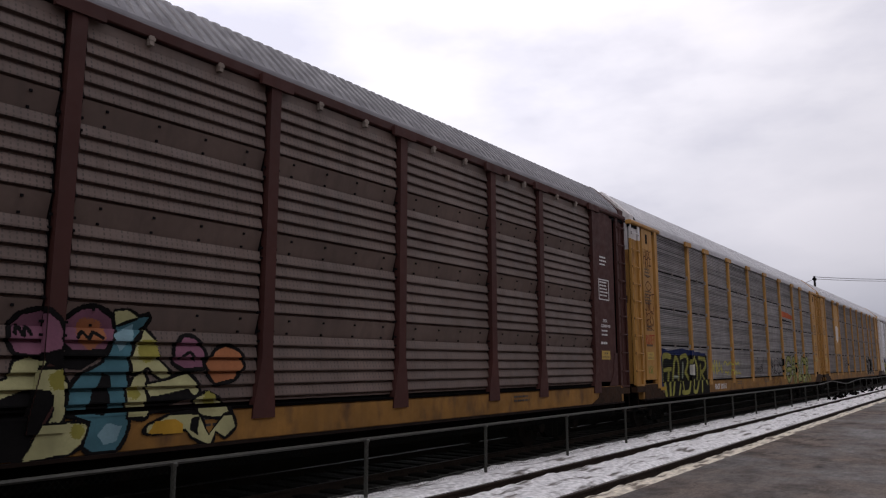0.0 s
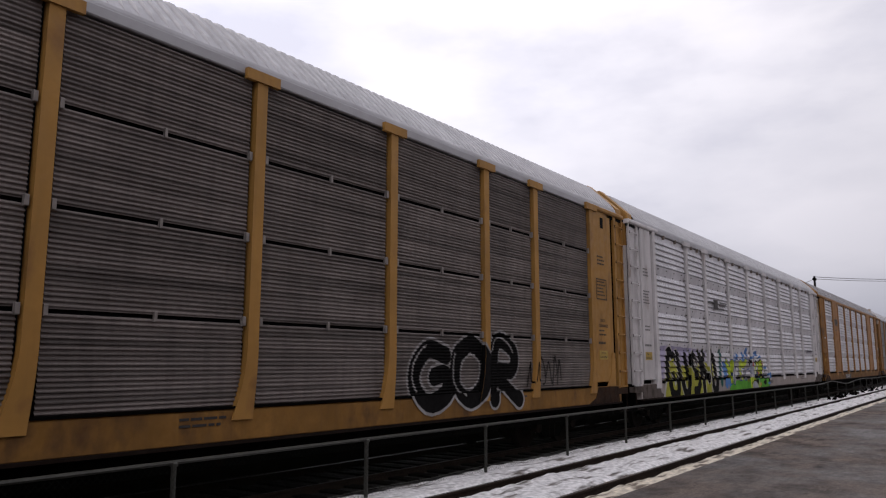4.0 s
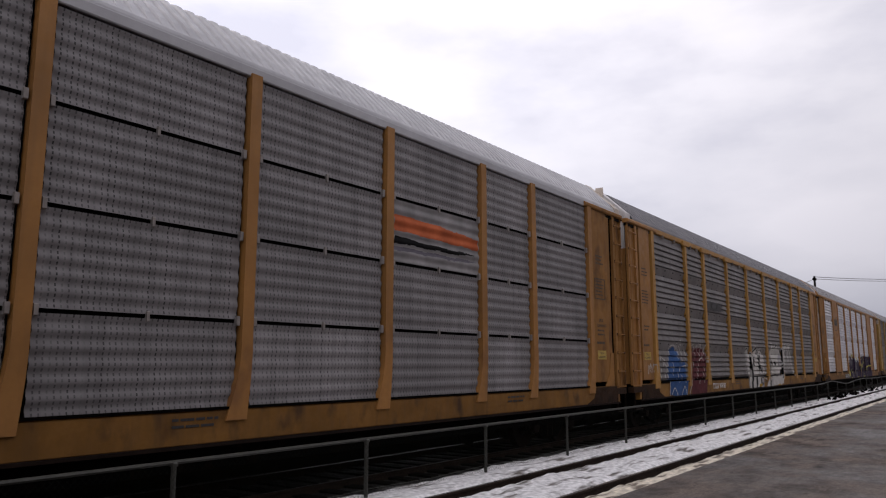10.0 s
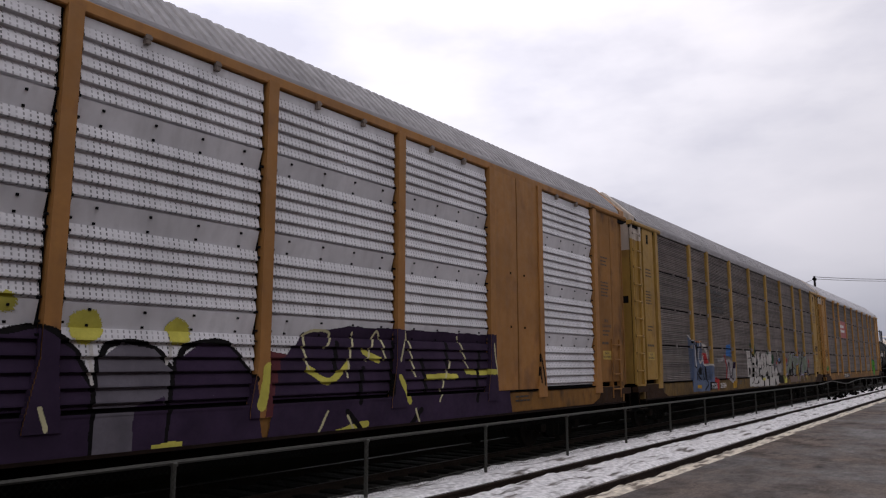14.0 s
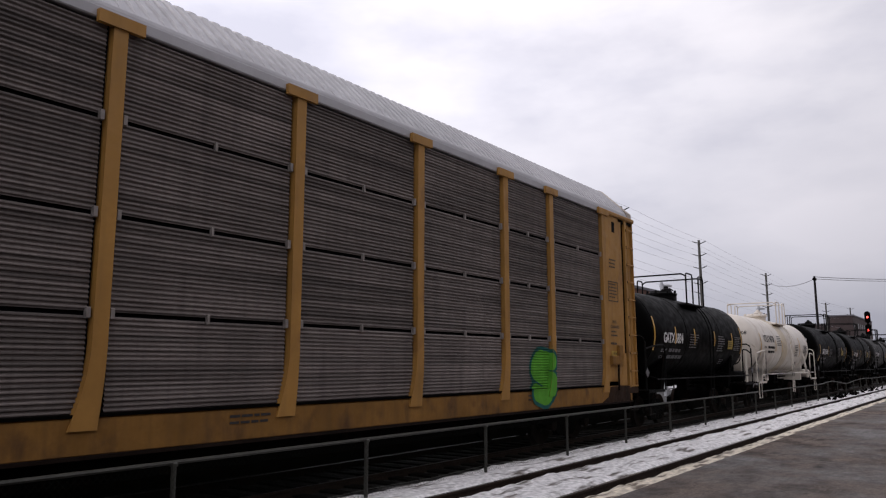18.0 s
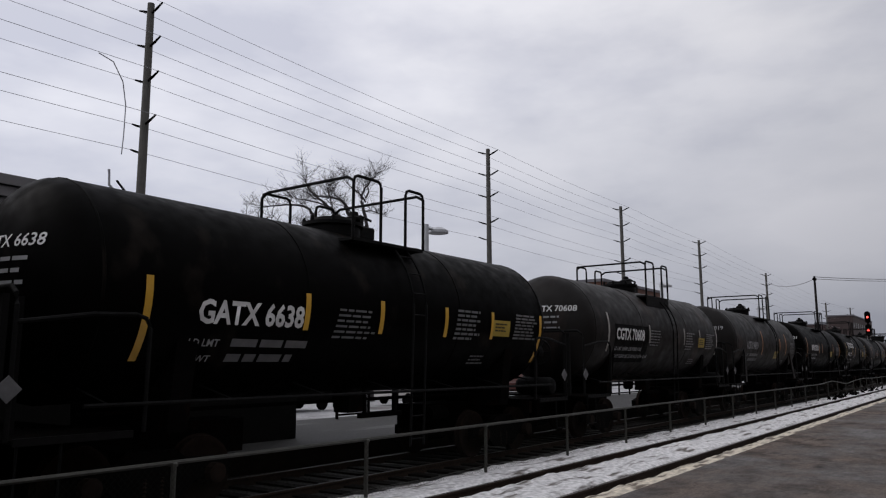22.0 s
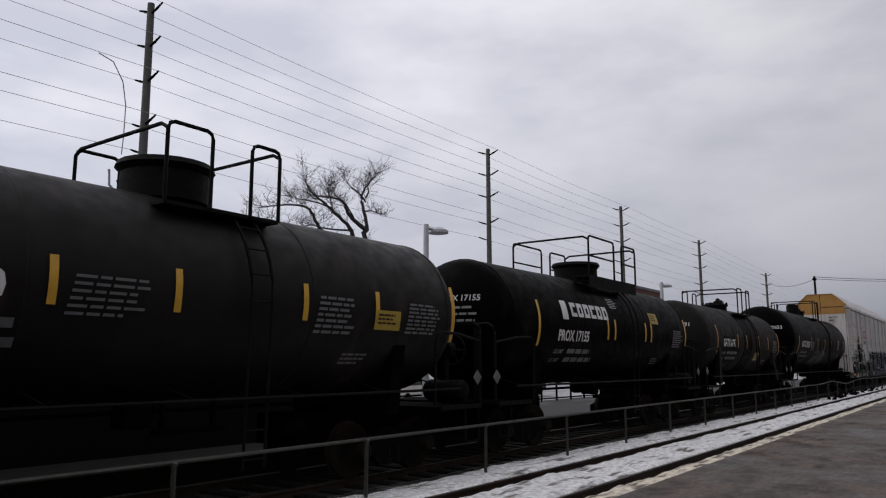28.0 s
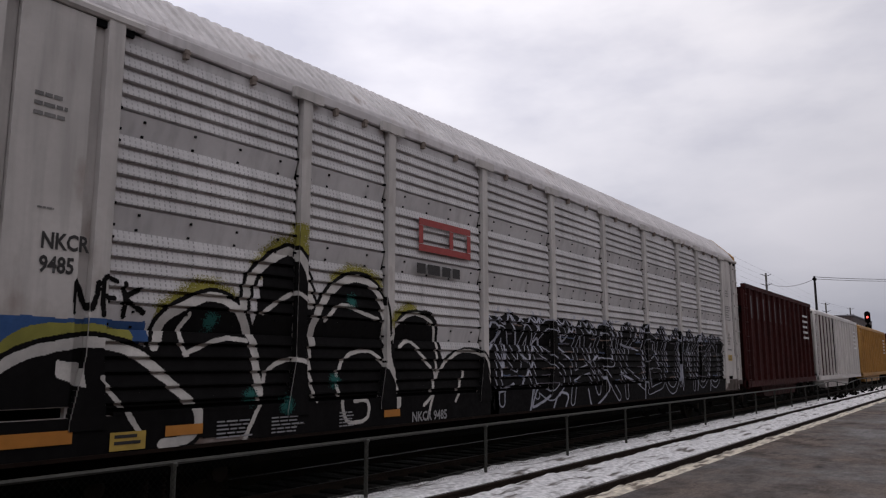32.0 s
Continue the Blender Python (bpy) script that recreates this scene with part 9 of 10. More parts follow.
def flat(name, car, x0, x1, z0, z1, mat, y=-0.075, label=""):
    return part(name, Shape().box(x0, x1, y - 0.004, y, z0, z1), mat, car, label)


def notice(car, x0, z1, w, h, rows, mat, seed, y=-0.056, frame_mat=None):
    """A small stencilled notice: bars of unreadable writing, sometimes in a ruled box."""
    p = tagged(part("stencilled_notice", bars(x0, y, z1, w, h, rows, 0.4, seed), mat, car), kind="stuff")
    if frame_mat:
        s = Shape()
        a, b, c, d = x0 - 0.06, x0 + w + 0.06, z1 - h - 0.05, z1 + 0.06
        for q in ((a, b, c, c + 0.026), (a, b, d - 0.026, d), (a, a + 0.026, c, d), (b - 0.026, b, c, d)):
            s.box(q[0], q[1], y - 0.004, y - 0.001, q[2], q[3])
        part("notice_frame", s, frame_mat, p)
    return p


def end_notices(car, mat, seed, box=True, few=False, bare=False, box_z=3.95):
    """The stencils that both end panels carry."""
    mat = STENCIL if mat is INK else mat
    for x in (0.72, LEN - 1.68):
        if bare and x < 5:
            notice(car, x + 0.18, 4.72, 0.4, 0.32, 3, mat, seed)
            notice(car, x + 0.3, 3.5, 0.2, 0.05, 1, mat, seed + 1)
            continue
        if few and x < 5:
            notice(car, x + 0.05, 2.85, 0.42, 0.18, 3, mat, seed)
            notice(car, x - 0.05, 2.4, 0.55, 0.12, 1, mat, seed + 1)
            notice(car, x + 0.02, 2.15, 0.42, 0.2, 2, mat, seed + 2)
            continue
        tail_z = box_z if x > 5 else 3.95
        notice(car, x + 0.1, 4.6 if tail_z < 4.2 else tail_z + 0.4, 0.45, 0.28, 3, mat, seed)
        notice(car, x + 0.06, tail_z, 0.5, 0.42, 5, mat, seed + 1, frame_mat=mat if box and x > 5 else None)
        if x > 5:
            for k, line in enumerate(("DECK", "CLEARANCE")):
                lettering(line, 0.1, mat, car, x + 0.2 - 0.13 * k, -0.056, 2.92 - 0.13 * k, bold=0.03, name="stencilled_words")
            notice(car, x + 0.1, 2.72, 0.45, 0.2, 2, mat, seed + 2)
        else:
            notice(car, x + 0.12, 2.95, 0.42, 0.2, 2, mat, seed + 2)
        notice(car, x + 0.05, 2.42, 0.5, 0.14, 1, mat, seed + 3)
        p = flat("warning_plate", car, x + 0.08, x + 0.58, 1.98, 2.2, NOTICEPLATE, -0.052, "yellow warning plate")
        for k, line in enumerate(("THIS CAR", "EXCESS HEIGHT")):
            lettering(line, 0.075, INK, p, x + 0.1 + 0.09 * (k == 0), -0.058, 2.11 - 0.095 * k, stretch=0.8, name="warning_text")
    for x in (9.9, 14.2, 21.8):
        notice(car, x, ZB - 0.1, 0.7, 0.16, 2, INK, seed + 5, -0.066)


def banded_emblem(car, style, seed, ground):
    """A pale company panel with a coral band and a dark wedge, painted over the screen."""
    c = Canvas(car, 18.2, 20.88, 3.57, 4.62, style, seed)
    c.poly([(18.1, 3.5), (21.0, 3.5), (21.0, 4.7), (18.1, 4.7)], ground)
    c.poly([(18.3, 4.1), (20.84, 4.04), (20.84, 4.24), (19.6, 4.34), (18.3, 4.38)], "coral")
    c.poly([(18.34, 4.02), (18.24, 3.88), (20.2, 3.88), (20.75, 3.94), (19.0, 3.97)], "black")
    c.poly([(18.24, 3.76), (20.4, 3.76), (20.8, 3.82), (18.24, 3.83)], "haze")
    c.lay("pale emblem panel with a coral band and a dark wedge")


def end_mark(car, lines, z, mat, size=0.24):
    """Lettering on the leading end doors."""
    for k, line in enumerate(lines):
        me = text_mesh(line, size)
        for v in me.vertices:
            v.co = (FRONT + 0.022, 1.12 - v.co.x, z - k * size * 1.1 + v.co.z)
        part("end_lettering", me, mat, car)


TRAIN = []


def couple(car, x, rolling):
    """x: where the car's origin stands at the start of the clip."""
    car.matrix_basis = pose(x, SIDE, 0)
    TRAIN.append((car, x, rolling))
    return car


def rack_x(k):
    return 19.85 + 28.45 * (k - 2)


# ---- the train, in running order ----
car, ro = autorack("red-brown closed car carrier with sooty ribbed panels and graffiti", BROWN, BROWNPANEL, ROOFDARK, "rib", sill_mat=SILLYELLOW, tees=True, slide=0.11)
couple(car, rack_x(1), ro)
end_notices(car, LETTER, 11)
c = Canvas(car, 10.6, 16.0, 0.9, 2.9, "rib", 3)
ink_bubbles(c)
c.lay("pale blue and cream spray-painted piece with pink bubbles")

car, ro = autorack("yellow-framed car carrier with dark grey screen panels and yellow graffiti", YELLOW, LINEPANEL, ROOFGREY, "fine", end_mat=YELLOW, top_mat=WHITE)
couple(car, rack_x(2), ro)
end_notices(car, INK, 21)
c = Canvas(car, 1.2, 15.2, 0.9, 2.7, "fine", 5)
ink_five_letters(c)
for k, (a, b, z, d) in enumerate(((6.7, 8.3, 1.5, 2.0), (8.5, 10.6, 1.8, 2.0), (8.5, 10.6, 1.45, 1.65))):
    c.scrawl(a, b, z, d, "yellow", 0.025)
c.lay("yellow and dark blue spray-painted letters")
c = Canvas(car, 11.5, 25.9, 0.9, 2.8, "fine", 6)
ink_moss_letters(c)
c.lay("black scrawls and moss-green letters")
c = Canvas(car, 0.7, 1.55, 1.45, 5.3, "fine", 7)
c.tag("HAPE", 0.78, 4.72, 0.6, 0.44, "rust", 0.013)
c.tag("MT", 0.9, 4.5, 0.42, 0.22, "rust", 0.012)
c.stroke([(0.82, 4.42), (1.0, 4.36), (1.25, 4.4)], 0.012, "rust")
c.stroke([(0.84, 4.1), (1.05, 4.24), (1.3, 4.1), (1.05, 3.98), (0.84, 4.1)], 0.015, "rust")
c.disc((1.07, 4.11), 0.022, "rust")
c.tag("SWET", 0.75, 3.38, 0.76, 0.5, "rust", 0.017)
c.tag("GEKS", 0.78, 2.95, 0.62, 0.38, "rust", 0.017)
c.stroke([(0.82, 2.86), (1.1, 2.9), (1.35, 2.82)], 0.013, "rust")
c.tag("RUTET", 0.75, 2.42, 0.65, 0.26, "red", 0.012)
c.tag("VSK", 0.82, 1.6, 0.4, 0.2, "moss", 0.015)
c.lay("thin dark red hand-drawn capitals")
banded_emblem(car, "fine", 8, "grey")
end_mark(car, ("BNSF", "300161"), 5.0, INK, 0.22)
lettering("BNSF 300161", 0.26, LETTER, car, 7.0, -0.075, 1.0)

car, ro = autorack("yellow-framed car carrier with dark grey screen panels", YELLOW, DARKPANEL, ROOFGREY, "fine", top_mat=YELLOW)
couple(car, rack_x(3), ro)
end_notices(car, INK, 41)
flat("yellow_emblem_panel", car, 4.84, 6.6, 2.5, 5.6, YELLOW, -0.03)
part("emblem_shield", Shape().extrude([(5.32, -0.036, 3.4), (5.72, -0.036, 3.2), (6.12, -0.036, 3.4), (6.17, -0.036, 4.2), (5.72, -0.036, 4.3), (5.27, -0.036, 4.2)], (0, 0.004, 0)), WHITE, car)
c = Canvas(car, 7.8, 24.6, 0.9, 2.6, "fine", 8)
c.piece(18.6, 22.3, 1.05, 2.4, (0, 3, 4), [(0.05, "grey"), (0.0, "black")], 0.26, inner="grey")
c.scrawl(8.0, 10.5, 1.3, 2.2, "black", 0.02)
c.scrawl(22.6, 24.2, 1.4, 2.1, "black", 0.018)
c.lay("black spray-painted letters and scrawls")

car, ro = autorack("dirty white car carrier with ribbed panels and bold colourful graffiti", WHITE, WHITEPANEL, ROOFGREY, "white", top_mat=YELLOW, split=5.15)
couple(car, rack_x(4), ro)
end_notices(car, GREYSTENCIL, 51)
c = Canvas(car, 1.8, 15.6, 0.9, 3.0, "white", 9)
ink_rimmed_letters(c)
ink_green_letters(c)
ink_lime_hooks(c)
c.lay("black white-rimmed letters and lime, blue and grey shapes in spray paint")
s = Shape()
for a, b, z in ((6.75, 7.5, 4.02), (8.3, 9.2, 4.06), (8.2, 9.0, 3.94), (8.1, 8.85, 3.82)):
    s.box(a, b, -0.064, -0.06, z, z + 0.045)
s.box(7.55, 8.05, -0.064, -0.06, 3.8, 4.15)
tagged(part("company_mark", s, INK, car, "thin black company mark"), kind="stuff")
end_mark(car, ("PWE", "402026"), 4.85, INK)
lettering("402026", 0.2, INK, car, 15.2, -0.066, 1.05)
c = Canvas(car, 23.4, 25.7, 2.2, 2.9, "white", 52)
c.scrawl(24.0, 25.4, 2.4, 2.62, "plum", 0.022, 5)
c.lay("dark purple scrawl")

for k in (5, 8):
    car, ro = autorack("tan car carrier with pale blue-white ribbed panels and plain sheet doors", TAN, BLUEPANEL, ROOFMID, "rib", end_mat=ENDTAN, top_mat=TAN if k == 8 else ENDTAN, doors=(1, 7), tees=False, low_ladder=True)
    couple(car, rack_x(k), ro)
    end_notices(car, INK, 60 + k, False)
    for a, b in ((4.92, 0.06), (6.36, -0.06)):
        s = Shape().box(min(a, a + b), max(a, a + b), -0.056, -0.051, 4.05, 4.9)
        for z in (4.05, 4.84):
            s.box(*sorted((a, a + b * 3.5)), -0.0565, -0.0515, z, z + 0.06)
        part("emblem_bracket", s, INK, car, "dark bracket mark")
    for a, b in ((5.18, 5.46), (5.54, 5.78), (5.86, 6.14)):
        flat("emblem_block", car, a, b, 4.28, 4.7, INK, -0.056)
    notice(car, 5.2, 4.0, 0.95, 0.1, 1, INK, 70 + k, -0.051)
    flat("number_board", car, 7.8, 10.2, 0.93, 1.2, INK, -0.066)
    lettering("CTTX 692479" if k == 8 else "CTTX 692687", 0.26, LETTER, car, 7.95, -0.074, 0.98)
    # bevelled corner plate in old cream primer
    post = part("corner_plate", Shape().extrude([(0.14, 0.0, 1.3), (-0.2, 0.38, 1.3), (-0.17, 0.4, 1.3), (0.17, 0.03, 1.3)], (0, 0, ZT - 1.25)), CREAM, car, "cream weathered corner plate with rivets")
    s = Shape()
    for i in range(9):
        for q in (0.06, 0.9):
            u = Vector((0.14 - 0.34 * q, 0.38 * q, 1.62 + 0.47 * i + 0.1 * (q > 0.5)))
            s.box(u.x - 0.016, u.x + 0.012, u.y - 0.02, u.y, u.z, u.z + 0.03)
    tagged(part("rivet_row", s, RUSTIRON, post), kind="stuff")
    part("olive_paint_patch", Shape().extrude([(0.10, 0.034, ZT - 1.0), (-0.18, 0.347, ZT - 0.9), (-0.18, 0.347, ZT - 0.4), (0.10, 0.034, ZT - 0.25)], (-0.006, -0.006, 0)), OLIVE, post)
    if k == 8:
        c = Canvas(car, 8.6, 23.3, 0.9, 2.7, "rib", 13)
        ink_dark_domes(c)
        c.scrawl(21.4, 23.1, 1.3, 2.2, "black", 0.025)
        c.lay("dark purple domes and yellow letters in spray paint")
    else:
        lettering("BI", 0.34, LETTER, car, LEN - 0.86, -0.056, 3.05)
        flat("plain_number_plate_panel", car, 1.1, 1.42, 3.35, 3.45, WHITE, -0.056)

car, ro = autorack("tan-framed car carrier with grey screen panels and a pale end", TAN, GREYPANEL, ROOFGREY, "fine", end_mat=ENDTAN, top_mat=CREAM, tees=False, leaves=10)
couple(car, rack_x(6), ro)
end_notices(car, INK, 81, few=True)
banded_emblem(car, "wavy", 9, "ash")
flat("number_board", car, 5.5, 8.0, 1.06, 1.32, INK, -0.108)
lettering("TTGX 940040", 0.24, LETTER, car, 5.6, -0.116, 1.1)

car, ro = autorack("tan-framed car carrier with grey-brown ribbed panels and white graffiti", YELLOW, FERROPANEL, ROOFDARK, "rib", end_mat=TAN, top_mat=WHITE)
couple(car, rack_x(7), ro)
end_notices(car, INK, 91)
part("dark_name_bars", bars(6.9, -0.05, 4.05, 2.2, 0.32, 1, 0.95, 92), INK, car, "dark company name block")
c = Canvas(car, 0.95, 7.4, 0.9, 2.9, "rib", 15)
c.scrawl(1.0, 1.7, 1.6, 1.95, "white", 0.016, 4)
ink_dull_outlines(c)
c.lay("blue and dark red letters with white outlines")
c = Canvas(car, 10.8, 22.0, 0.9, 2.9, "rib", 17)
ink_white_blocks(c)
c.lay("white block letters edged in black")
lettering("TTGX 974780", 0.26, LETTER, car, 7.0, -0.075, 1.02)

car, ro = autorack("olive-yellow car carrier with dark screen panels covered in graffiti", OLIVE, DARKPANEL, ROOFMID, "fine", top_mat=CREAM, tees=False, slide=0.12)
couple(car, rack_x(9), ro)
end_notices(car, INK, 101, box_z=4.62)
part("dark_name_bars", bars(7.0, -0.035, 4.5, 2.0, 0.9, 4, 0.6, 102), INK, car, "dark company name block")
c = Canvas(car, 4.0, 9.95, 0.9, 2.8, "fine", 19)
ink_patches(c)
c.lay("blue, grey and red spray-painted patches")
c = Canvas(car, 9.6, 24.4, 0.9, 2.8, "fine", 21)
ink_white_blocks_green(c)
c.lay("white and black block letters with green tops, then grey-green letters with red spots")
c = Canvas(car, 25.9, 26.95, 2.4, 3.2, "fine", 22)
c.tag("SRARREK", 26.05, 2.55, 0.78, 0.28, "black", 0.016, 0.2)
c.stroke([(26.0, 2.5), (25.96, 2.8), (26.08, 2.86), (26.1, 2.6)], 0.014, "black")
c.lay("thin black hand-drawn tag")
lettering("FB-543", 0.22, STENCIL, car, LEN - 1.75, -0.056, 1.56)
lettering("TTGX", 0.24, LETTER, car, 6.42, -0.118, 1.03)
lettering("255264", 0.24, LETTER, car, 7.58, -0.075, 1.03)

car, ro = autorack("yellow-framed car carrier with dark screen panels and a red board", YELLOW, DARKPANEL, ROOFGREY, "fine", top_mat=CREAM)
couple(car, rack_x(10) + 0.12, ro)
end_notices(car, INK, 111)
brake = part("hand_brake_housing", Shape().box(26.0, 26.42, -0.16, -0.05, 1.85, 2.08, 0.03).box(26.5, 26.72, -0.13, -0.05, 1.8, 2.35, 0.02), SILLYELLOW, car, "hand brake housing with a chain rod")
part("brake_rod", Shape().tube([(26.42, -0.12, 1.95), (26.46, -0.1, 1.6), (26.45, -0.1, 1.2)], 0.025, 6), RUSTIRON, brake)
flat("red_name_board", car, 6.78, 9.46, 3.58, 4.68, RED, -0.03, "red board with white writing blocks")
tagged(part("name_bars", bars(7.03, -0.035, 4.42, 2.1, 0.62, 2, 0.55, 113), LETTER, car), kind="stuff")
flat("number_board", car, 7.0, 9.44, 0.96, 1.24, INK, -0.066)
end_mark(car, ("TTGX", "972418"), 4.72, STENCIL, 0.2)
lettering("TTGX 972418", 0.26, LETTER, car, 7.1, -0.074, 1.02)
c = Canvas(car, 15.8, 23.3, 0.9, 2.3, "fine", 23)
c.piece(22.0, 23.1, 0.95, 2.1, (5,), [(0.08, "teal"), (0.0, "green")], 0.36)
c.lay("green spray-painted letter and black scrawl")
c = Canvas(car, 0.6, 1.62, 1.45, 3.1, "fine", 24)
c.tag("OLONO", 0.66, 2.3, 0.78, 0.38, "black", 0.015, 0.1)
c.stroke([(0.95, 2.2), (1.1, 2.16), (1.3, 2.22)], 0.012, "black")
for k in range(7):
    c.stroke([(0.78 + 0.085 * k, 1.5), (0.82 + 0.085 * k, 1.62 + 0.16 * ((k * 3) % 4) / 4), (0.86 + 0.085 * k, 1.5)], 0.03, "green2")
c.lay("thin black hand-drawn tag over green paint")


def marked_tank(x_right, length, r, zc, shell, label, mark, size=0.43, ink=None, rail_mat=None, strip_mat=None, hatch="valve", at=(10.5, 7.75, 6.4, 4.4, 2.75, 0.7), dome=False, bands=(), seed=1, mark_from=9.75, brand=False, hazard=True, boxed=False, sign=None, mark_z=None, brace=False, weights=(), drop=0.0, hatch_from=5.6, hw=0.95, **fittings):
    rail_mat = rail_mat or TANKRAIL
    ink = ink or LETTER
    strips = [(length - a, *((-0.36 + drop * 1.3, 0.36 + drop * 1.3) if i in (0, len(at) - 1) else (-0.2 + drop * 0.5, 0.18 + drop * 0.5))) for i, a in enumerate(at)]
    car, ro, bend = tank_car(label, length, r, zc, shell, rail_mat, hatch, strip_mat, strips, dome, 0.65, bands, brace, hatch_from, hw, **fittings)
    couple(car, x_right - length, ro)
    xm = length - mark_from
    zm = mark_z or (zc - 0.25)
    small = INK if shell is TANKWHITE else GREYLETTER
    if boxed:
        plate_on_shell("black_patch", xm - 0.08, xm + 2.35, zm - 0.62, zm + size * 0.95, (bend[0], bend[1], bend[2] - 0.011), TANKBLACK, car)
    if mark:
        lettering(mark, size, ink, car, xm, 0, zm, bend, 0.8 if "ACFX" in mark else 0.85, 0.03)
        me = text_mesh(mark, size * 0.5)
        for v in me.vertices:
            yy, zz = HALF + 0.1 - v.co.x, zc + 0.42 + v.co.z
            v.co = (r * 0.5 * (1 - math.sqrt(max(0.0, 1 - ((yy - HALF) ** 2 + (zz - zc) ** 2) / r ** 2))) - 0.012, yy, zz)
        part("end_lettering", me, ink, car)
        es = bars(0, 0, 0, 0.95, 0.42, 3, 0.35, seed + 9)
        es.v = [((lambda yy, zz: (r * 0.5 * (1 - math.sqrt(max(0.0, 1 - ((yy - HALF) ** 2 + (zz - zc) ** 2) / r ** 2))) - 0.012 + p[1], yy, zz))(HALF + 0.1 - p[0], zc + 0.3 + p[2])) for p in es.v]
        tagged(part("end_data_lines", es, small, car), kind="stuff")
        for k, line in enumerate(weights):
            lettering(line, 0.15, small, car, xm, 0, zm - 0.3 - 0.2 * k, bend, 0.95, name="weight_lettering")
        if not weights:
            for k, line in enumerate(("LD LMT", "LT WT")):
                lettering(line, 0.15, small, car, xm - 0.05, 0, zm - 0.3 - 0.2 * k, bend, 0.95, name="weight_lettering")
                bars_on_shell(xm + 0.62, zm - 0.19 - 0.2 * k, 1.5, 0.11, 1, bend, small, car, 0.95, seed + k)
    if sign is None:
        bars_on_shell(xm + 2.55, zm + 0.32, 0.95, 0.5, 6, bend, small, car, 0.4, seed + 1, -0.1)
        bars_on_shell(length - 4.0, zc + 0.1, 0.85, 0.6, 7, bend, small, car, 0.5, seed + 2, -0.1)
    bars_on_shell(length - 1.85, zc + 0.12, 0.95, 0.55, 8, bend, small, car, 0.55, seed + 3, -0.1)
    bars_on_shell(length - 3.3, zc - 0.75, 0.6, 0.2, 3, bend, small, car, 0.45, seed + 4)
    if hazard:
        px, pz = sign or (length - 2.75, zc - 0.36)
        plate_on_shell("placard", px, px + 0.65, pz, pz + 0.32, bend, PLACARD, car)
        bars_on_shell(px + 0.07, pz + 0.26, 0.5, 0.2, 3, (bend[0], bend[1], bend[2] + 0.006), INK, car, 0.45, seed + 6)
    if brand:
        for k in range(6):
            q, z = xm + 0.7 + k * 0.37, zm + 0.59
            plate_on_shell("company_mark_block", q, q + 0.3, z, z + 0.34, bend, ink, car)
            plate_on_shell("company_mark_hollow", q + 0.1, q + (0.2 if k % 3 else 0.3), z + 0.09, z + 0.24, (bend[0], bend[1], bend[2] + 0.005), TANKBLACK, car)
        plate_on_shell("company_emblem", xm + 0.2, xm + 0.5, zm + 0.5, zm + 0.95, bend, ink, car)
        bars_on_shell(xm + 3.16, zm + 1.2, 0.6, 0.29, 6, bend, LETTER, car, 0.4, seed + 7)
    return car


BT = "black tank car with white lettering and yellow reflective strips"
marked_tank(288.0, 11.3, 1.42, 2.79, TANKBLACK, BT, "GATX 6834", seed=201, at=(10.52, 8.66, 6.74, 4.46, 2.2, 0.86))
marked_tank(301.7, 12.35, 1.38, 2.72, TANKWHITE, "cream-white tank car with black lettering and rust streaks", "UTLX 94708", ink=INK, rail_mat=TANKWHITE, seed=211, mark_z=2.86, hatch_from=5.8, mark_from=10.45, brace=True, at=(11.1, 8.3, 7.03, 4.99, 2.86),
            bands=((5.35, 6.5, material("stained_cream_band", (0.55, 0.47, 0.34), 0.5, var=0.15, streak=0.3)),), hazard=False)
marked_tank(315.12, 12.05, 1.42, 2.79, TANKBLACK, BT, "GATX 6936", seed=221, drop=-0.15, hatch_from=5.85, weights=("LD LMT 208200 LB 94450 KG", "LT WT 54800 LB 24850 KG"), mark_z=2.45, at=(10.5, 7.68, 4.57, 2.73, 0.62))
marked_tank(327.97, 11.75, 1.42, 2.79, TANKBLACK, BT, "GATX 6638", seed=231, drop=-0.2, hatch_from=5.7, mark_z=2.4, at=(10.47, 7.87, 6.19, 4.37, 2.78, 0.79))
marked_tank(341.2, 11.75, 1.42, 2.79, TANKGREY, "sooty black tank car with white lettering and a yellow placard", "CGTX 70608", seed=241, hatch_from=5.8, strip_mat=PALESTRIP, boxed=True, skirt=0.32, drop=-0.04, weights=("LD LMT 205800 LBS 93800 KGS", "LT WT 56200 LBS 25500 KGS NEW 12-68"), at=(10.26, 7.31, 4.21, 2.6, 0.65))
marked_tank(355.0, 12.4, 1.42, 2.79, TANKGREY, "weathered grey-black tank car with faded lettering", "ACFX 94819", ink=GREYLETTER, strip_mat=ORANGE, sign=(7.25, 2.12), seed=251, at=(7.49, 4.13, 2.83), brace=True, mark_from=10.1, mark_z=2.5)
marked_tank(368.95, 12.6, 1.42, 2.79, TANKBLACK, "black tank car with bold white lettering and orange reflective strips", "SHPX 207621", strip_mat=ORANGE, seed=261, hatch_from=5.75, hw=1.15, sign=(8.45, 2.3), mark_z=2.64, weights=("LD LMT 206150LB 93500KG", "LT WT 56850LB 25800KG"), at=(11.35, 7.86, 6.86, 4.55, 3.06, 0.62), brace=True, mark_from=10.1)
marked_tank(382.05, 11.9, 1.42, 2.79, TANKBLACK, "black tank car with a white company block and lettering", "PROX 15279", size=0.36, seed=271, brand=True, mark_z=2.42)
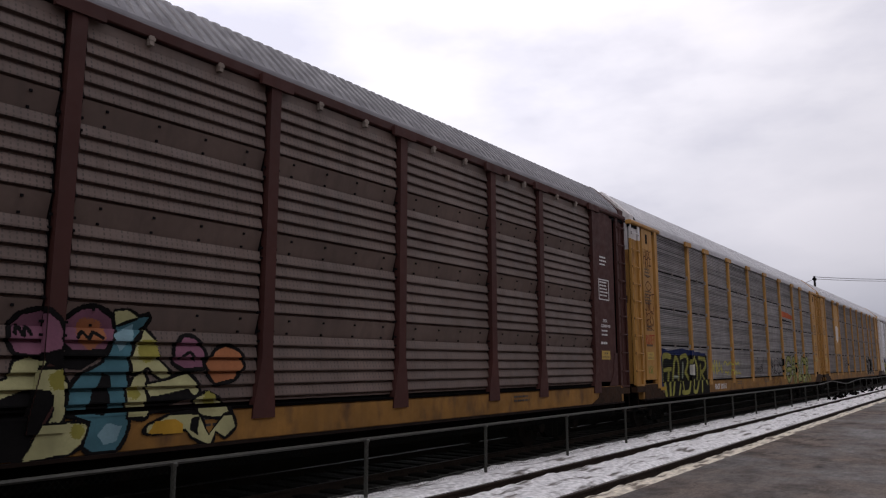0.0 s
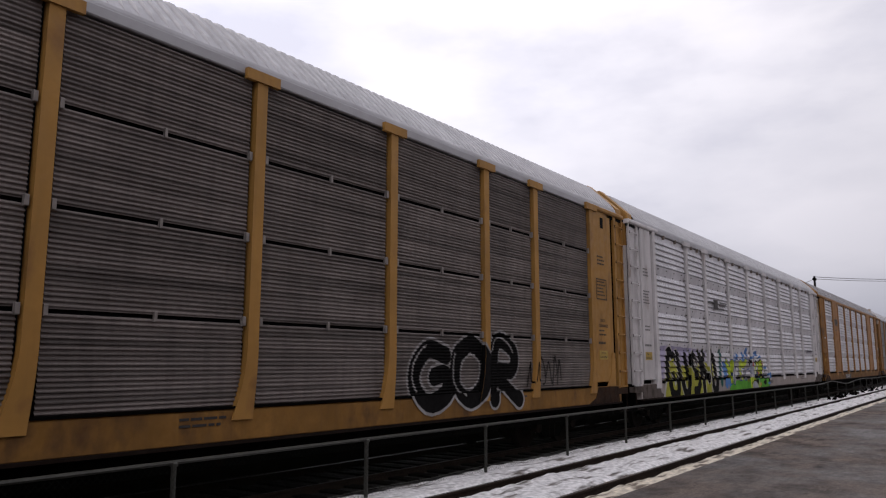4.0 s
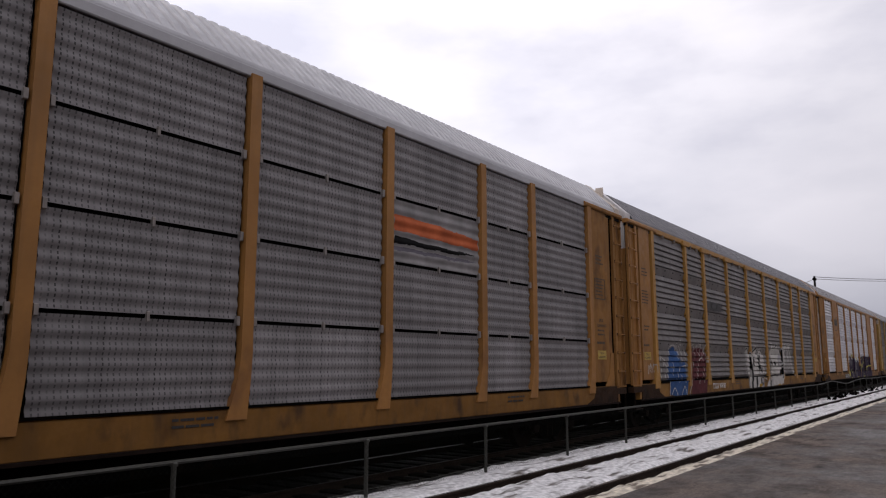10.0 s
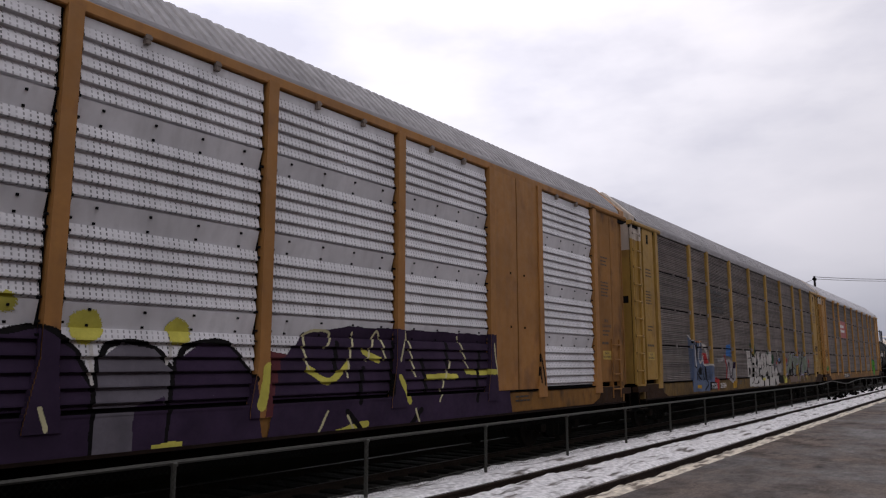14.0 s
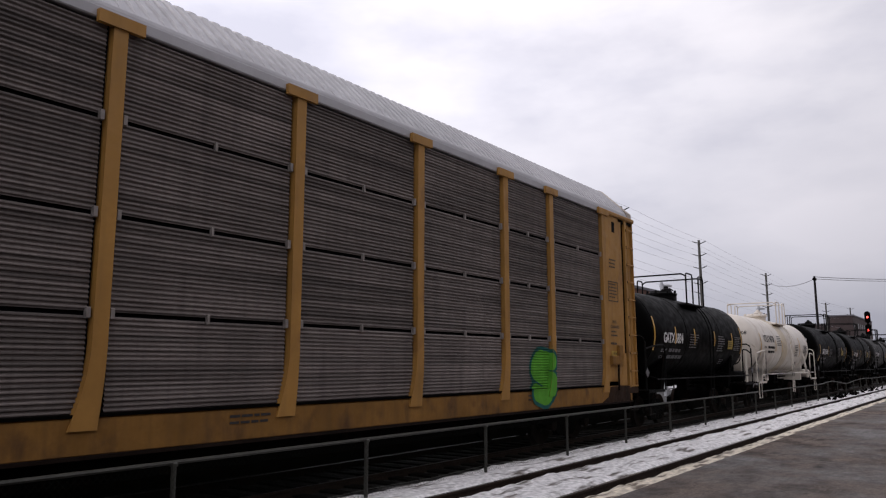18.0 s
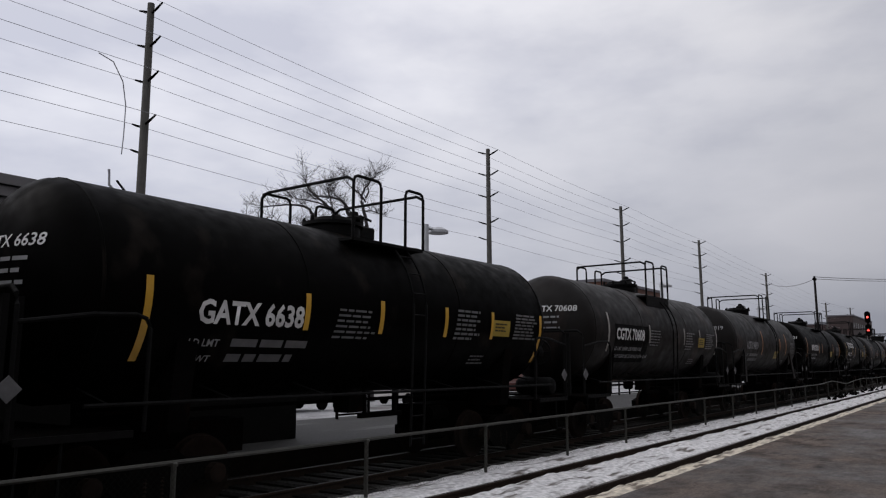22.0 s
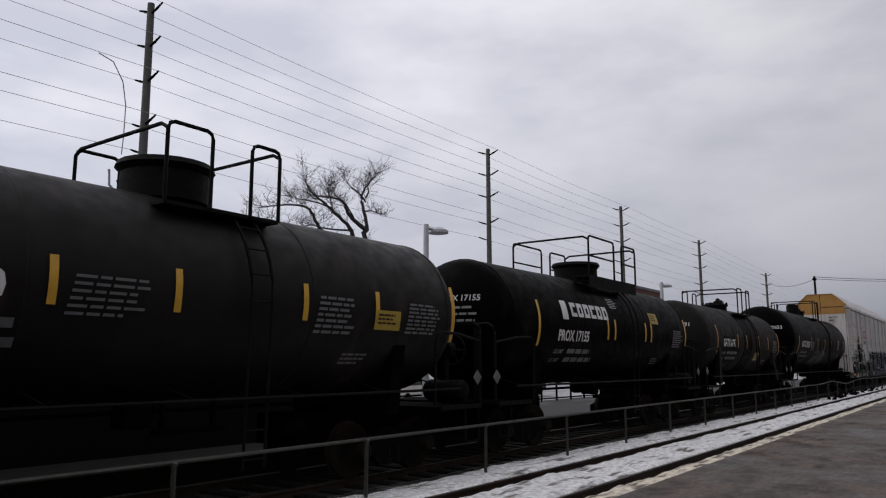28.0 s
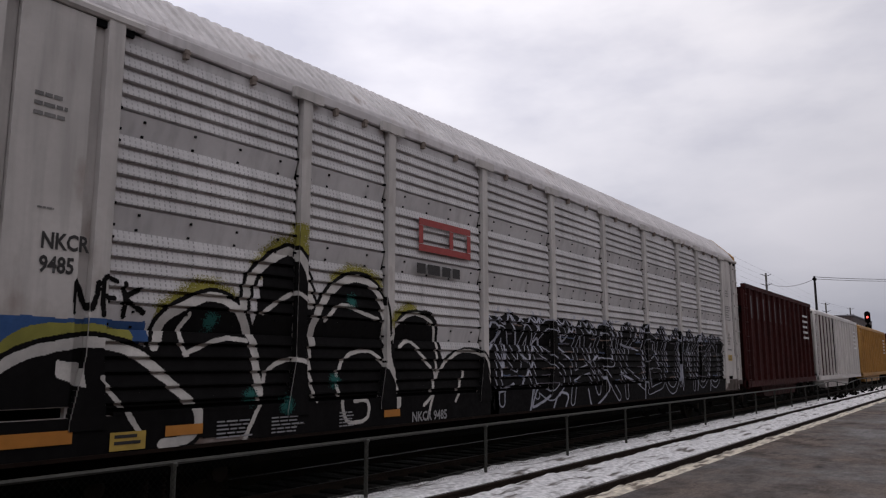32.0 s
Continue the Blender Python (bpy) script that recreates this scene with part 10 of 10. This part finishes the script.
marked_tank(395.8, 12.4, 1.42, 2.79, TANKGREY, "grey-black tank car with a large data panel", "", strip_mat=ORANGE, seed=281, bands=((4.4, 8.0, TANKBLACK),))
marked_tank(409.6, 12.4, 1.42, 2.79, TANKGREY, "black tank car with a drum housing on top", "GATX 7720", seed=291, hatch="drum", mark_from=10.3, at=(10.8, 8.0, 6.45, 4.3, 2.7, 0.55))
marked_tank(423.0, 12.35, 1.42, 2.79, TANKBLACK, "black tank car with a white company block and a drum housing", "PROX 17155", size=0.36, seed=301, hatch_from=5.59, hw=1.76, hr=1.44, rise=0.24, gate=(-0.11, 0.43), skirt=0.3, mid=True, sign=(8.6, 3.05), hatch="drum", at=(10.6, 6.86, 6.4, 4.2, 3.75, 0.68), brand=True, mark_z=2.42, mark_from=9.65)
marked_tank(436.5, 12.15, 1.42, 2.79, TANKDUST, "dusty grey tank car with a dark stained middle", "GATX 6791", size=0.4, strip_mat=ORANGE, boxed=True, sign=(7.2, 2.02), seed=311, hatch_from=5.5, brace=True, bands=((5.4, 6.6, TANKBLACK), (6.6, 11.4, TANKBROWN)))
long_tank = marked_tank(455.6, 17.75, 1.62, 3.2, TANKBLACK, "long black tank car with white scrawled graffiti", "GATX 80653", size=0.46, seed=321, drop=-0.22, hatch_from=7.8, hw=1.05, hr=0.65, gate=(-0.23, 0.38), weights=("LD LMT 196700LB 89250KG", "LT WT 66300LB 30050KG NEW 4-97"), at=(15.9, 12.6, 10.71, 8.49, 6.45, 3.64, 0.56), hazard=False, dome=True, mark_from=15.1, mark_z=2.75)
tank_tag = Shape()
for word, x, z, w, h, lean, thick in (("ALUEN", 6.7, 1.9, 1.0, 0.55, 0.15, 0.026), ("MSR", 8.0, 2.22, 0.5, 0.3, 0.1, 0.018), ("LENTA", 7.95, 1.82, 1.35, 0.4, 0.3, 0.03), ("KV", 9.15, 1.95, 0.6, 0.6, 0.1, 0.026)):
    step = w / len(word)
    for k, ch in enumerate(word):
        up = 0.06 * math.sin(2.3 * k + x)
        for line in STROKES[ch]:
            ribbon(tank_tag, curve_pts([(x + (k + 1.05 * p) * step + lean * q * step, z + up + h * q * (1.0 + 0.15 * math.sin(3 * k + 5 * p))) for p, q in line]), thick, 0)
for line, thick in (([(6.55, 1.78), (6.62, 2.2), (6.95, 2.68), (7.02, 2.5), (7.5, 2.66), (7.72, 2.3), (7.68, 1.82)], 0.024), ([(7.72, 2.6), (7.6, 2.1), (7.8, 1.72)], 0.022), ([(8.68, 2.77), (9.0, 2.6), (9.5, 2.56)], 0.06), ([(8.7, 2.75), (8.85, 2.5), (9.08, 2.42), (9.5, 2.55)], 0.04),
                    ([(9.4, 2.52), (9.22, 2.1), (8.98, 1.72)], 0.034), ([(9.5, 2.55), (9.78, 2.2), (9.92, 1.68)], 0.032), ([(9.6, 2.3), (9.85, 2.5)], 0.026), ([(8.3, 1.72), (8.62, 1.95), (8.95, 2.3)], 0.026), ([(8.55, 1.75), (8.72, 1.88), (8.5, 1.9), (8.55, 1.75)], 0.022)):
    ribbon(tank_tag, curve_pts(line), thick, 0)
tank_tag.v = [(p[0], HALF - 1.632 * math.cos(math.asin((p[2] - 3.2) / 1.632)), p[2]) for p in tank_tag.v]
tagged(part("graffiti_tag", tank_tag, paint("grey"), long_tank, "white spray-painted scrawl"), kind="stuff")

car, ro = autorack("white car carrier with a yellow-topped end and large graffiti", OLDWHITE, OLDPANEL, WHITE, "white", top_mat=YELLOW, split=5.35)
couple(car, 456.55, ro)
end_notices(car, GREYSTENCIL, 121, bare=True)
c = Canvas(car, 0.05, 10.0, 0.9, 3.9, "white", 25)
ink_black_domes(c)
ink_black_tag(c)
c.lay("large black domed letters with white outlines")
c = Canvas(car, 9.7, 25.6, 0.9, 3.0, "white", 26)
ink_thin_lines(c)
c.lay("black spray-painted letters with thin white lines")
s = Shape()
for z0, z1 in ((3.82, 3.94), (4.28, 4.4)):
    flat("emblem_stripe", car, 7.45, 9.05, z0, z1, RED, -0.06)
for a in (7.45, 8.36, 8.93):
    flat("emblem_upright", car, a, a + 0.12, 3.95, 4.27, RED, -0.06)
part("web_bars", bars(7.4, -0.06, 3.6, 1.8, 0.2, 1, 0.9, 123), INK, car)
lettering("NKCR 9485", 0.22, GREYLETTER, car, 7.25, -0.086, 0.93, stretch=0.9, bold=0.025)
for x0, x1, z0, z1 in ((0.84, 1.55, 1.05, 1.19), (2.65, 3.16, 1.04, 1.16), (6.55, 6.94, 1.04, 1.15)):
    flat("sill_reflector", car, x0, x1, z0, z1, ORANGE, -0.084)
flat("yellow_notice_plate", car, 1.97, 2.4, 0.93, 1.13, NOTICEPLATE, -0.084)
part("notice_writing", bars(2.02, -0.09, 1.1, 0.34, 0.14, 2, 0.5, 131, False), INK, car)
for k, (x, w) in enumerate(((3.37, 0.62), (4.25, 0.58), (5.54, 0.33))):
    notice(car, x, 1.17, w, 0.24, 5, GREYLETTER, 132 + k, -0.082)
lettering("NKCR", 0.24, INK, car, 1.08, -0.056, 3.07, stretch=0.78, bold=0.03)
lettering("9485", 0.24, INK, car, 1.08, -0.056, 2.82, stretch=0.78, bold=0.03)
end_mark(car, ("NKCR", "9485"), 5.05, INK, 0.2)


# ---- hoppers at the rear ----
def hopper(label, x, L, mat, h, open_top, cat="railway car", nose=0.0):
    e = empty("hopper_car", label, cat, "hopper cars of the train")
    ro = []
    W = 2 * HALF
    part("side", Shape().box(0.5, L - 0.5, -0.0, 0.06, 1.15, h), mat, e, "side sheet")
    part("side", Shape().box(0.5, L - 0.5, W - 0.06, W, 1.15, h), mat, e, "side sheet")
    part("end_sheet", Shape().extrude([(0.5, 0.06, h), (0.56, 0.06, h), (2.6, 0.06, 1.3), (2.5, 0.06, 1.3)], (0, W - 0.12, 0)), mat, e)
    part("end_sheet", Shape().extrude([(L - 0.5, 0.06, h), (L - 0.56, 0.06, h), (L - 2.6, 0.06, 1.3), (L - 2.5, 0.06, 1.3)], (0, W - 0.12, 0)), mat, e)
    part("top_chord", Shape().box(0.4, L - 0.4, -0.07, 0.1, h - 0.05, h + 0.13), mat, e)
    part("sill", Shape().box(0.1, L - 0.1, -0.05, 0.12, 0.95, 1.2), mat, e)
    n = int(L / 1.1)
    for k in range(n):
        xx = 0.9 + (L - 1.8) * k / (n - 1)
        part("rib", Shape().box(xx - 0.05, xx + 0.05, -0.12, 0.0, 1.2, h - 0.05), mat, e)
    if nose:
        part("lead_section", Shape().box(0.45, nose, -0.03, 0.02, 1.1, h + 0.05), HOPPERRED, e, "oxide-red lead section with a ladder")
        part("end_slope", Shape().extrude([(nose, -0.035, h), (nose + 0.9, -0.035, h), (nose + 0.2, -0.035, 1.3), (nose, -0.035, 1.3)], (0, 0.03, 0)), BLACKIRON, e)
    if open_top:
        for k in range(n - 1):
            xx = 0.9 + (L - 1.8) * (k + 0.5) / (n - 1)
            # plates on the closed side: grey paints light coming through, black paints shade
            part("top_slot", Shape().box(xx - 0.16, xx + 0.16, -0.006, 0.0, h - 1.25, h - 0.3), FADED if k < 7 else SLIT, e, "flat plate painted as a light or dark opening between the ribs")
    if not open_top:
        pr = [(0.0, h + 0.1), (0.4, h + 0.35), (W / 2, h + 0.5), (W - 0.4, h + 0.35), (W, h + 0.1)]
        part("roof", Shape().extrude([(0.5, a, b) for a, b in pr], (L - 1, 0, 0)), mat, e)
    else:
        part("load", Shape().box(0.9, L - 0.9, 0.1, W - 0.1, h - 1.0, h - 0.25), BLACKIRON, e)
    part("slope_bay", Shape().extrude([(3.2, 0.3, 1.2), (L - 3.2, 0.3, 1.2), (L - 4.2, 0.3, 0.45), (4.2, 0.3, 0.45)], (0, W - 0.6, 0)), mat, e)
    ladder("ladder", e, 0.1, 0.55, -0.05, 0.9, h - 0.1, mat, 7, 0.04)
    part("coupler", Shape().box(-0.4, 0.2, HALF - 0.12, HALF + 0.12, 0.7, 0.97).box(L - 0.2, L + 0.4, HALF - 0.12, HALF + 0.12, 0.7, 0.97), RUSTIRON, e)
    notice(e, L - 3.2, h - 0.6, 1.6, 1.4, 5, LETTER, 7, -0.125)
    bogie(e, 1.9, ro)
    bogie(e, L - 1.9, ro)
    couple(e, x, ro)
    return e


hopper("dark oxide-red open hopper car with vertical ribs", 485.2, 14.6, HOPPERRED, 5.0, True)
hopper("pale grey covered hopper car with an oxide-red lead section", 500.4, 17.0, HOPPERWHITE, 4.75, False, nose=6.0)
hopper("yellow-brown covered hopper car", 518.1, 17.5, YELLOW, 4.6, False)
hopper("dark oxide-red open hopper car with vertical ribs", 536.3, 19.5, HOPPERRED, 4.6, True)

RUN = [(0.0, 0.0), (5.0, 71.3), (9.0, 128.35), (13.0, 184.9), (16.0, 227.45), (17.0, 241.4), (19.0, 269.75), (25.0, 355.0), (31.5, 447.35), (32.0, 453.93)]


def travelled(t):
    for (a, p), (b, q) in zip(RUN, RUN[1:]):
        if t <= b:
            return p + (q - p) * (t - a) / (b - a)
    return RUN[-1][1]


def motions():
    """The whole train rolls past; every wheelset turns with it."""
    for car, x, rolling in TRAIN:
        walk(car, [(k * 0.5, pose(x - travelled(k * 0.5), SIDE, 0)) for k in range(65)])
    spun = {}
    for car, x, rolling in TRAIN:
        for w, sx in rolling:
            if sx not in spun:
                walk(w, [(k / FPS, pose(sx, 0, 0.46, 0, -math.degrees(travelled(k / FPS) / 0.457), 0)) for k in range(int(32 * FPS) + 1)])
                spun[sx] = w.animation_data
            else:
                w.rotation_mode = "QUATERNION"
                w.animation_data_create()
                w.animation_data.action = spun[sx].action
                w.animation_data.action_slot = spun[sx].action_slot


motions()
